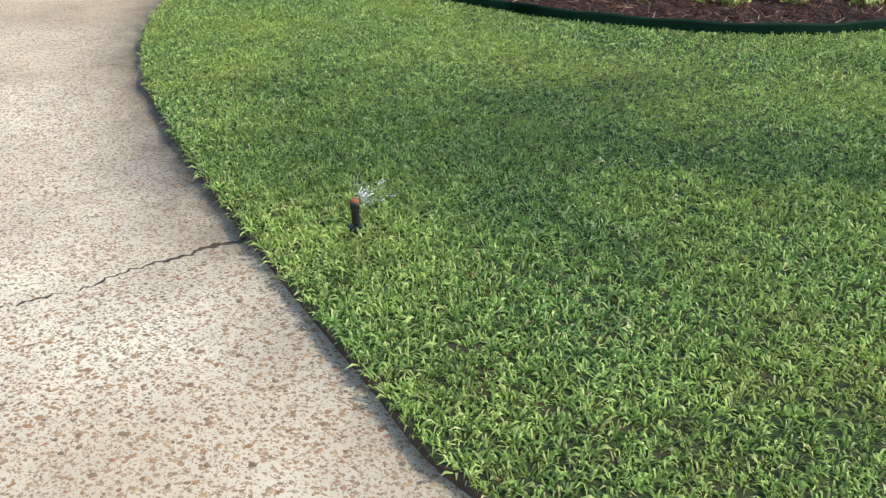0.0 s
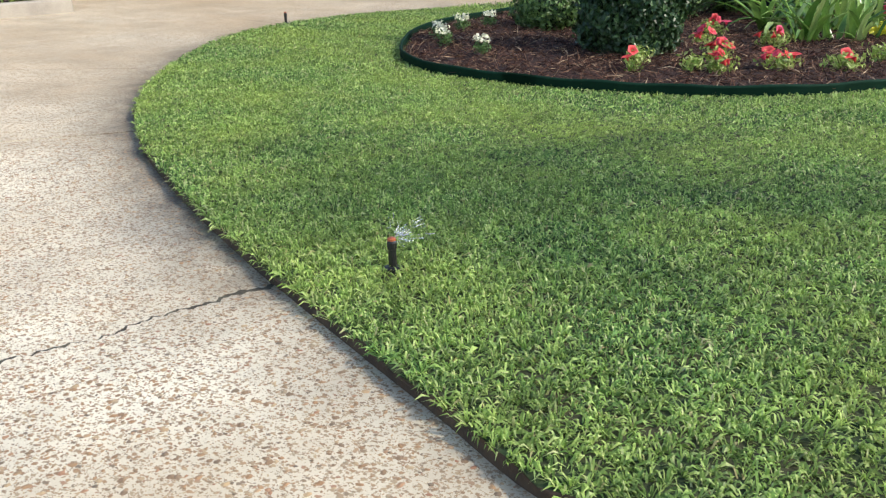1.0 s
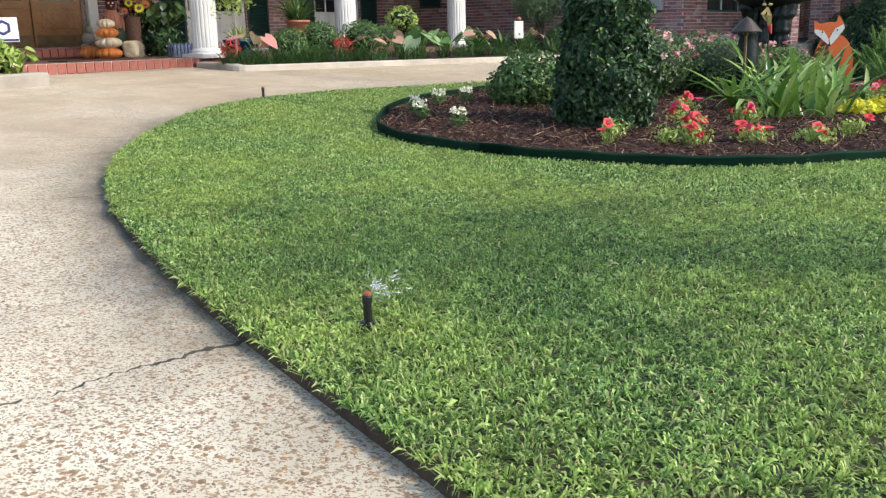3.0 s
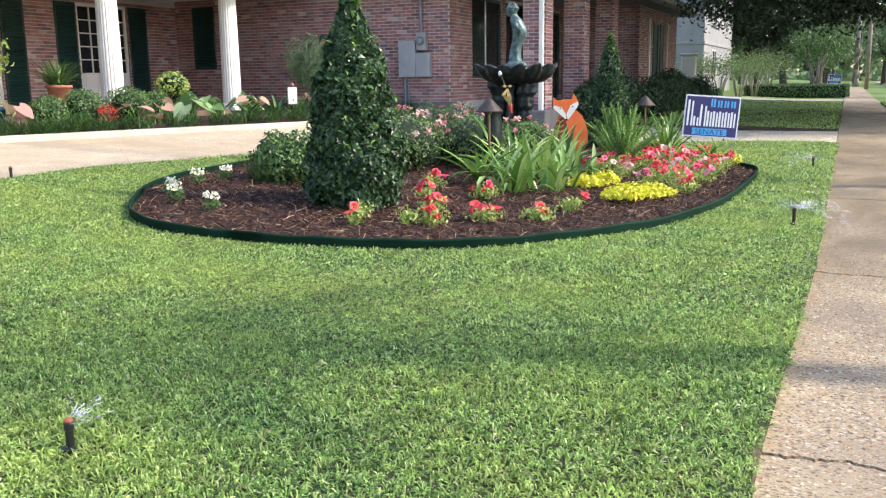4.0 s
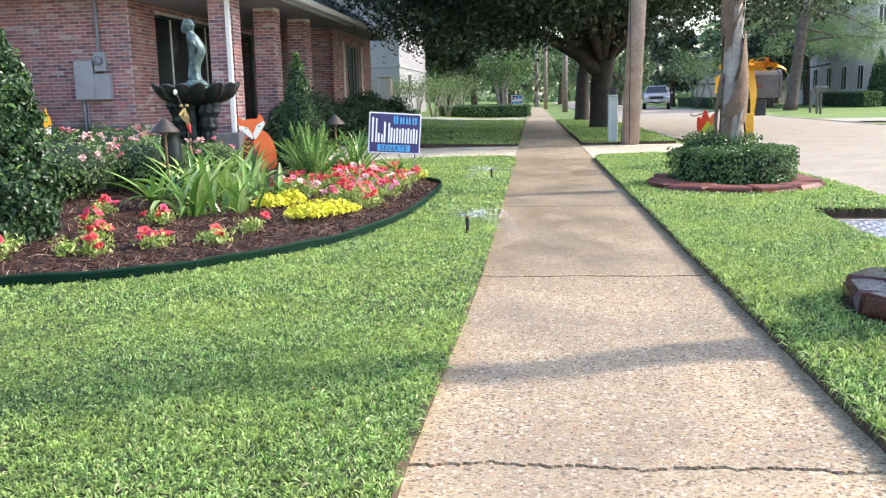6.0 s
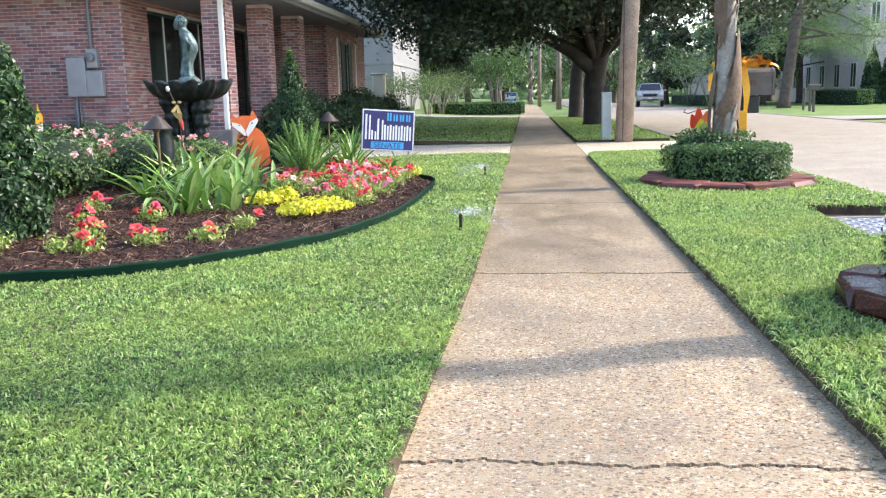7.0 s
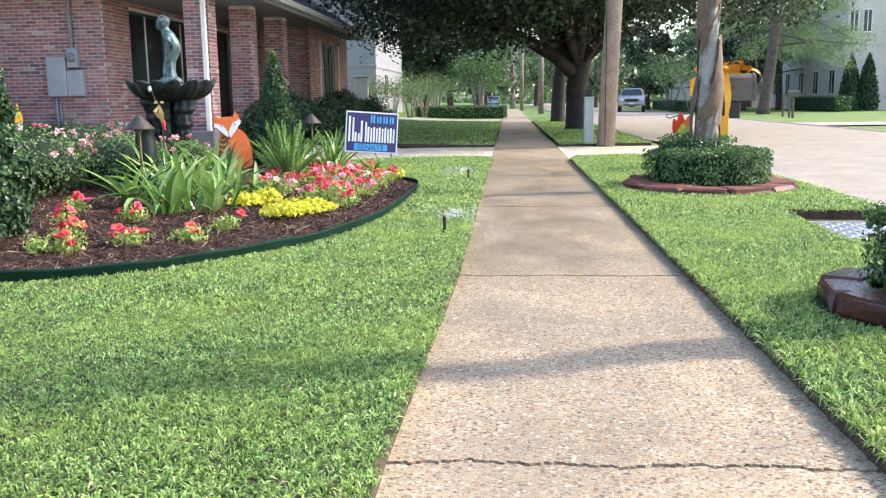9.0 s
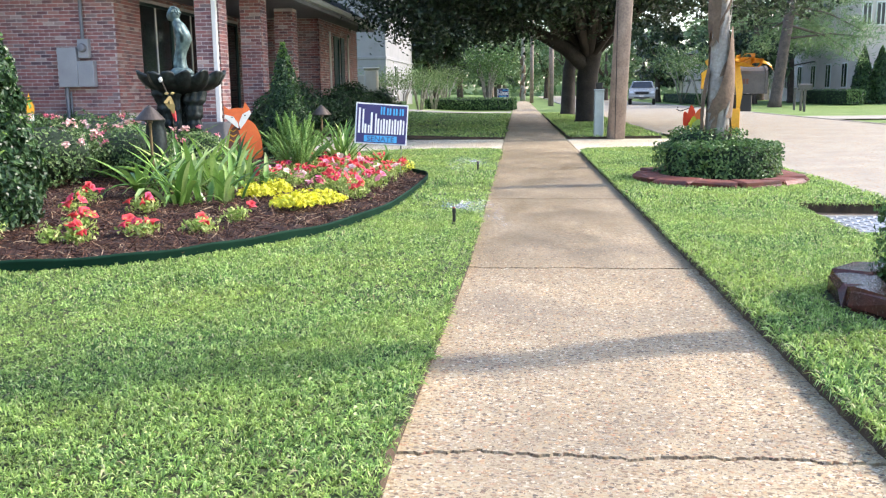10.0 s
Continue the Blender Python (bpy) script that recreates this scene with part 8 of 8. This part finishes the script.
def petals(r, turn):
    """A ring of pointed petals about a flower's middle."""
    g = Geo()
    for k in range(13):
        w = turn + k * math.tau / 13
        p = [(0.3 * r, -0.02), (0.65 * r, -0.13 * r), (r, 0), (0.65 * r, 0.13 * r), (0.3 * r, 0.02)]
        g.add([(x * math.cos(w) - y * math.sin(w), x * math.sin(w) + y * math.cos(w), 0.14 * x * x / r) for x, y in p], [(0, 1, 2, 3, 4)])
    return g


# harvest display by the front door
M["pumpkin"] = surface("orange_pumpkin", (0.62, 0.20, 0.045), (0.52, 0.15, 0.035), 7, 0.45, 50, 0.1, vary=0.08)
M["palepumpkin"] = surface("cream_pumpkin", (0.68, 0.58, 0.42), (0.60, 0.49, 0.34), 7, 0.5, 50, 0.1, vary=0.08)
z = FLOOR
for i, (r, h, m, lab) in enumerate(((0.19, 0.165, "pumpkin", "large orange ribbed pumpkin at the bottom of a stack"), (0.19, 0.16, "palepumpkin", "cream ribbed pumpkin in a stack"),
                                    (0.165, 0.145, "pumpkin", "orange ribbed pumpkin in a stack"), (0.128, 0.135, "palepumpkin", "small cream ribbed pumpkin on top of a stack"))):
    t = thing("pumpkin", lab, "pumpkin", (4.91 + (0, 0.006, -0.008, -0.012)[i], 12.3, z), i * 25, "stacked pumpkins")
    part("body", Geo().ball((0, 0, h / 2), (r, r, h / 2 * 1.06), 110, 14, wave=lambda a, b: 1 - 0.16 * (1 - abs(math.sin(5.5 * a))) ** 1.5 * math.sin(b)), M[m], t, smooth=True)
    part("stalk", Geo().tube([(0, 0, h * 0.9), (0.015, 0.01, h * 1.04)] if i < 3 else [(0, 0, h * 0.9), (0.01, 0.01, h * 1.1), (0.035, 0.0, h * 1.28)], [0.022, 0.014] if i < 3 else [0.02, 0.013, 0.015], 6), M["bark"], t)
    z += h * 0.93
t = thing("pumpkin", "small orange pumpkin beside the stack", "pumpkin", (4.86, 12.72, FLOOR), 0, "stacked pumpkins")
part("body", Geo().ball((0, 0, 0.10), (0.15, 0.15, 0.105), 100, 12, wave=lambda a, b: 1 - 0.16 * (1 - abs(math.sin(5 * a))) ** 1.5 * math.sin(b)), M["pumpkin"], t, smooth=True)
part("stalk", Geo().tube([(0, 0, 0.18), (0.01, 0, 0.22)], 0.014, 6), M["bark"], t)
M["straw"] = surface("straw_bale", (0.66, 0.56, 0.38), (0.55, 0.45, 0.28), 9, 0.9, 60, 0.8, vary=0.2)
t = thing("straw_bale", "small lumpy cream straw bale beside the pumpkins", "straw bale", (5.34, 12.35, FLOOR), 28)


def lumpy(a, b):
    """Soft squared-off block with dents."""
    ca, sa, cb, sb = abs(math.cos(a)), abs(math.sin(a)), abs(math.cos(b)), abs(math.sin(b))
    e = 5.0
    ring = (ca ** e + sa ** e) ** (-1 / e)
    return (((sb / ring) ** e + cb ** e) ** (-1 / e)) * (1 + 0.025 * math.sin(5 * a + 3 * b) + 0.02 * math.sin(9 * b - 4 * a))


part("bale", Geo().ball((0, 0, 0.125), (0.135, 0.12, 0.128), 48, 26, wave=lumpy), M["straw"], t, smooth=True)
for u in (-0.05, 0.06):
    part("twine", Geo().tube([(u, -0.125, 0.01), (u + 0.004, -0.128, 0.12), (u, -0.118, 0.245), (u, 0.0, 0.258), (u, 0.118, 0.245)], 0.004, 5), M["straw"], t)
M["maroon"] = surface("dark_red_felt", (0.10, 0.018, 0.014), (0.06, 0.012, 0.012), 14, 0.85, 80, 0.4, vary=0.1)
M["wicker"] = surface("dark_wicker", (0.11, 0.05, 0.03), (0.05, 0.025, 0.016), 40, 0.75, 160, 0.8, vary=0.25)
t = thing("flower_basket", "tall dark wicker basket with sunflowers and an orange bow", "flower basket", (5.67, 12.85, FLOOR))
part("basket", Geo().lathe([(0.11, 0)] + [(0.11 + 0.055 * (k / 26) + (0.007 if k % 2 else 0.0), 0.62 * k / 26) for k in range(1, 27)] + [(0.15, 0.62), (0.13, 0.56)], 22), M["wicker"], t, smooth=True)
for i in range(7):
    a = i * 0.9
    part("dried_stem", Geo().tube([(0.04 * math.cos(a), 0.04 * math.sin(a), 0.5), (0.10 * math.cos(a), 0.10 * math.sin(a), 0.8), (0.2 * math.cos(a), 0.16 * math.sin(a), 0.95)], [0.006, 0.005, 0.003], 5), M["wicker"], t)
q, d = ball_points(260, (0.24, 0.18, 0.20), 95, 0.2, 0.2)
part_np("autumn_foliage", leaf_mesh(q + np.array([0.03, 0, 0.80]), d, 0.09, 0.04), M["maroon"], t)
q, d = ball_points(110, (0.26, 0.2, 0.2), 96, 0.2, 0.2)
part_np("orange_leaves", leaf_mesh(q + np.array([0.05, -0.02, 0.83]), d, 0.09, 0.045), M["pumpkin"], t)
for i, (u, v, h, r, m) in enumerate([(0.02, -0.24, 0.74, 0.085, "yellow"), (0.27, -0.14, 0.86, 0.085, "yellow"), (-0.13, -0.2, 0.82, 0.075, "yellow"), (0.16, -0.22, 0.80, 0.075, "pumpkin"),
                                     (0.25, -0.16, 0.72, 0.07, "pumpkin"), (0.10, -0.2, 0.93, 0.07, "yellow"), (-0.06, -0.2, 0.96, 0.07, "pumpkin"), (-0.16, -0.12, 0.70, 0.06, "pumpkin")]):
    m4 = Matrix.Translation((u, v, h)) @ pose(0, 0, 0, 78, 0, -24 + 9 * (i % 3 - 1))
    part("petals", petals(r, 0), M[m], t).matrix_basis = m4
    part("petals", petals(r * 0.86, 0.14), M[m], t).matrix_basis = m4 @ pose(0, 0, 0.006)
    part("seed_head", Geo().lathe([(r * 0.36, 0.0), (r * 0.34, 0.012), (0.0, 0.018)], 12), M["foxbrown"], t).matrix_basis = m4 @ pose(0, 0, 0.006)
bow = Matrix.Translation((0.12, -0.25, 0.93)) @ pose(0, 0, 0, 0, 0, -22)
for s in (-1, 1):
    part("bow_loop", Geo().ball((s * 0.055, 0, 0.05), (0.06, 0.03, 0.045), 14, 8, bow), M["pumpkin"], t, smooth=True)
    part("bow_tail", Geo().prism([(s * 0.01, 0.0), (s * 0.05, -0.19), (s * 0.015, -0.17), (s * -0.01, -0.19)][::s], -0.004, 0.004, bow @ pose(0, 0, 0.04, 90, 0, 0)), M["pumpkin"], t)
part("bow_knot", Geo().ball((0, -0.02, 0.045), 0.022, 10, 8, bow), M["pumpkin"], t, smooth=True)
t = thing("turkey_ornament", "standing turkey ornament with a dark red head and terracotta body", "ornament", (5.32, 12.8, FLOOR), -24)
part("stand", Geo().lathe([(0.12, 0), (0.12, 0.02), (0.03, 0.04), (0.03, 0.2)], 16), M["wicker"], t, smooth=True)
part("skirt", Geo().ball((0.02, 0, 0.30), (0.17, 0.15, 0.20), 60, 12, wave=lambda a, b: 1 + 0.05 * math.sin(12 * a)), M["holly"], t, smooth=True)
part("body", Geo().ball((0, 0, 0.50), (0.145, 0.11, 0.24), 72, 16, wave=lambda a, b: 1 + 0.035 * math.sin(14 * a)), M["terracotta"], t, smooth=True)
part("head", Geo().ball((0, -0.01, 0.80), (0.075, 0.07, 0.10), 18, 12), M["maroon"], t, smooth=True)
part("hat", Geo().lathe([(0.115, 0.855), (0.115, 0.87), (0.075, 0.875), (0.065, 0.95), (0.0, 0.965)], 20), M["maroon"], t, smooth=True)
part("beak", Geo().tube([(0, -0.06, 0.785), (0, -0.11, 0.765)], [0.024, 0.004], 8), M["yellow"], t)
for s in (-1, 1):
    part("eye", Geo().ball((s * 0.028, -0.07, 0.82), 0.016, 10, 8), M["signwhite"], t, smooth=True)
    part("wing", Geo().ball((s * 0.15, 0.01, 0.48), (0.035, 0.06, 0.17), 12, 10), M["terracotta"], t, smooth=True)
big_leaf_plant("pot_plant", "large dark green broad-leaved plant on the porch", 6.22, 12.85, FLOOR + 0.05, 74, 0.74, 0.125, M["holly"], 410, 0.9)
shrub("pot_plant", "dark leafy potted bush on the porch", "bush", 6.22, 12.9, FLOOR, (0.32, 0.26, 0.36), 800, 0.15, 0.06, M["holly"], M["core"], 0.25, seed=77)
tagged(Geo().box(3.75, 4.75, 11.45, 11.95, FLOOR, FLOOR + 0.014, 0.004).ob("door_mat", M["wicker"]), "thin dark brown mat lying on the porch", "door mat")
M["waterpack"] = surface("clear_water_bottles", (0.09, 0.12, 0.18), (0.06, 0.085, 0.14), 20, 0.15, 60, 0.2)
t = thing("bottle_pack", "shrink-wrapped pack of water bottles on the porch", "bottles", (6.09, 12.2, FLOOR))
bm_ = mesh_data("bottle", *(lambda g: (np.array(g.v, np.float32), g.f))(Geo().lathe([(0.032, 0), (0.032, 0.14), (0.014, 0.18), (0.014, 0.2)], 10)), M["waterpack"])
for i in range(6):
    for j in range(3):
        o = new("bottle", bm_)
        o.parent = t
        o.matrix_basis = pose(-0.17 + i * 0.068, -0.07 + j * 0.068, 0.0)
part("band", Geo().box(0.10, 0.215, -0.105, 0.105, 0.03, 0.15, 0.01), M["signblue"], t)
t = thing("statuette", "small grey stone rabbit statue by the door", "statue", (5.50, 13.8, 0.755))
part("body", Geo().lathe([(0.13, 0), (0.13, 0.05), (0.11, 0.07)], 14).ball((0, 0, 0.15), (0.10, 0.12, 0.11), 16, 10).ball((0, -0.03, 0.29), (0.062, 0.075, 0.065), 14, 10).ball((-0.04, 0.0, 0.39), (0.02, 0.015, 0.075), 8, 8).ball((0.04, 0.0, 0.38), (0.02, 0.015, 0.075), 8, 8).ball((-0.06, -0.10, 0.10), (0.035, 0.05, 0.035), 8, 6).ball((0.06, -0.10, 0.10), (0.035, 0.05, 0.035), 8, 6), M["kerb"], t, smooth=True)
t = thing("garden_plaque", "small cream plaque on a stick in the planting", "sign", (10.80, 8.95, ZK - 0.07), -40)
part("stick", Geo().tube([(0, 0, -0.05), (0, 0, 0.5)], 0.008, 6), M["bark"], t)
part("plate", Geo().box(-0.085, 0.085, -0.012, 0.012, 0.30, 0.60, 0.01), M["foxcream"], t)
part("knob", Geo().ball((0.01, 0, 0.635), 0.036, 8, 6), M["terracotta"], t)

# small kerbed planting beside the steps
tagged(Geo().box(-2.0, 2.15, 9.0, 9.16, 0.3, 0.56, 0.02).box(2.0, 2.16, 9.165, 10.95, 0.3, 0.56, 0.02).ob("kerb", M["kerb"]), "weathered pale concrete kerb beside the steps", "kerb", kind="structure")
tagged(mesh_object("soil", [(-2, 9.1, 0.54), (2.05, 9.1, 0.54), (2.05, 11, 0.54), (-2, 11, 0.54)], [(0, 1, 2, 3)], M["mulch"]), "dark soil beside the steps", "soil", kind="structure")
for i, (x, y) in enumerate([(1.82, 9.42), (1.45, 9.6), (0.95, 9.6)]):
    shrub("shrub", "variegated yellow-green bush beside the steps", "bush", x, y, 0.54, (0.22, 0.2, 0.19), 380, 0.09, 0.045, M["limeleaf"], M["core"], 0.25, "bushes beside the steps", 120 + i)

for i, (x, y) in enumerate([(2.05, 9.38), (1.62, 9.4), (1.2, 9.4)]):
    big_leaf_plant("variegated_plant", "pale yellow-green broad-leaved plant beside the steps", x, y, 0.54, 15, 0.25, 0.115, M["limeleaf"], 130 + i, 0.4)
t = thing("lawn_sign", "small white sign with a dark blue hexagon on wire legs", "sign", (2.10, 9.74, 0.87), -24)
part("panel", Geo().box(-0.145, 0.145, -0.004, 0.004, 0, 0.25, 0.001), M["signwhite"], t)
hexo, hexi = [[(r * math.cos(math.pi * (k / 3 + 1 / 6)), 0.145 + r * math.sin(math.pi * (k / 3 + 1 / 6))) for k in range(6)] for r in (0.082, 0.05)]
g = Geo()
for k in range(6):
    g.prism([hexo[k], hexo[(k + 1) % 6], hexi[(k + 1) % 6], hexi[k]], 0.005, 0.007, pose(0, 0, 0, 90, 0, 0))
part("hexagon", g, M["signblue"], t)
part("band", Geo().box(-0.14, 0.14, -0.007, -0.005, 0.008, 0.03), M["signblue"], t)
part("leg", Geo().tube([(-0.03, 0.012, -0.38), (-0.03, 0.012, 0.2)], 0.008, 8), M["wire"], t)

# dark hedge before the wing
for i, x in enumerate(np.arange(15.2, 28.5, 1.25)):
    shrub("shrub", "dark shaded evergreen shrub along the brick porch", "bush", float(x), 4.55 + 0.25 * math.sin(i), float(slope(4.5)) + 0.02, (0.75, 0.6, 0.46 + 0.1 * (i % 3)), 900, 0.11, 0.055, M["holly"], M["core"], 0.15, "porch shrubs", 140 + i)

# ---- neighbours ----
M["render"] = surface("pale_render", (0.31, 0.31, 0.31), (0.27, 0.27, 0.27), 1.5, 0.85, 30, 0.2, vary=0.05)
M["cream"] = surface("cream_render", (0.62, 0.57, 0.48), (0.55, 0.50, 0.42), 1.5, 0.85, 30, 0.2, vary=0.05)
M["beige"] = surface("beige_facade", (0.66, 0.56, 0.52), (0.58, 0.49, 0.455), 1.2, 0.85, 20, 0.2, vary=0.06)
wallthing = thing("garden_wall", "cream rendered garden wall with a capped pier", "wall", (0, 0, 0))
part("panel", Geo().box(33.9, 34.1, 5.98, 14.0, -0.1, 1.75, 0.02), M["cream"], wallthing)
part("pier", Geo().box(33.75, 34.2, 5.45, 5.98, -0.1, 1.95, 0.05).box(33.7, 34.25, 5.4, 6.03, 1.95, 2.05, 0.04), M["cream"], wallthing)


def neighbour(name, label, x0, x1, y0, y1, h, material, wins, roofm="slate"):
    t = thing(name, label, "house", (0, 0, 0))
    part("wall", Geo().box(x0, x1, y0, y1, -0.2, h), M[material], t)
    part("string_course", Geo().box(x0 - 0.05, x1, y0 - 0.05, y1, h * 0.40, h * 0.40 + 0.18, 0.02), M[material], t)
    part("roof", Geo().add([(x0 - 0.5, y0 - 0.5, h), (x1 + 0.5, y0 - 0.5, h), (x1 + 0.5, y1 + 0.5, h), (x0 - 0.5, y1 + 0.5, h), ((x0 + x1) / 2, (y0 + y1) / 2, h + 2.5)], [(0, 1, 4), (1, 2, 4), (2, 3, 4), (3, 0, 4), (3, 2, 1, 0)]), M[roofm], t)
    for face, u, z, w, hh in wins:
        R = pose(x0, u, z, 0, 0, -90) if face == "x" else (pose(u, y1, z, 0, 0, 180) if face == "Y" else pose(u, y0, z))
        wn = part("window", Geo().box(0, w, -0.05, 0.0, 0, hh, 0.01, R), M["white"], t)
        part("pane", Geo().box(0.08, w - 0.08, -0.07, -0.051, 0.08, hh - 0.08, 0, R), M["glass"], wn)
        part("glazing_bar", Geo().box(w / 2 - 0.03, w / 2 + 0.03, -0.085, -0.071, 0.08, hh - 0.08, 0, R), M["white"], wn)
        part("sill", Geo().box(-0.1, w + 0.1, -0.12, 0.0, -0.1, -0.005, 0.01, R), M[material], wn)
    return t


neighbour("house", "pale grey rendered neighbouring house behind trees", 46, 58, 6.9, 20, 7.0, "render", [("x", 13, 3.9, 1.0, 1.6), ("x", 13, 0.8, 1.0, 1.6), ("y", 49, 0.8, 1.2, 1.8), ("y", 49, 4, 1.2, 1.8)])
neighbour("house", "three-storey beige house with tall windows across the street", 58, 78, -42, -22.2, 10.5, "beige",
          [("x", -22.3 - 0.85 * i - 0.9 * (i // 2), z, 0.62, 1.5) for i in range(10) for z in (0.9, 4.95, 8.0)] + [("Y", 60.5 + 3.2 * i, z, 1.0, 1.7) for i in range(5) for z in (1.0, 6.3)])
neighbour("house", "low brown house far along the street", 84, 98, -30, -18, 4.5, "beige", [("x", -20, 1, 1.2, 1.5), ("x", -24, 1, 1.2, 1.5)])
long_hedge(53, 62, -21.0, -20.0, 0.9, 1500, "clipped dark hedge before the beige house", 0.12)
long_hedge(60, 74, -13.4, -12.4, 0.7, 1500, "low clipped hedge along the far verge", 0.12)
TALL_CONE = [(0.0, 0.62), (0.5, 0.70), (1.4, 0.60), (2.4, 0.40), (3.2, 0.15), (3.5, 0.03)]
cone_topiary("conifer", "tall dark clipped conifer by the beige house", 56.8, -22.2, 0, TALL_CONE, 1600, 0.22, 0.12, 9)
cone_topiary("conifer", "tall dark clipped conifer by the beige house", 56.6, -23.2, 0, TALL_CONE, 1600, 0.22, 0.12, 11)
tagged(sheet("driveway", np.linspace(37.9, 42.6, 4), [0.05, 1, 2, 3, 5, 7, 9, 13], lambda x, y: slope(y) + 0.012, M["kerb"]), "pale concrete drive of the neighbouring house", "driveway", kind="structure")
tagged(sheet("driveway", np.linspace(28, 31.5, 4), [-24, -18, -14, -10.6], lambda x, y: 0 * x + 0.012, M["kerb"]), "pale concrete path across the street", "driveway", kind="structure")
for i, (x, y) in enumerate([(41, -13.6), (43, -13.9)]):
    t = thing("post", "short dark post on the lawn across the street", "post", (x, y, 0), 0, "lawn posts")
    part("shaft", Geo().box(-0.05, 0.05, -0.05, 0.05, -0.1, 1.0, 0.01), M["mailgrey"], t)
    part("cap", Geo().box(-0.07, 0.07, -0.07, 0.07, 1.0, 1.05, 0.01), M["mailgrey"], t)
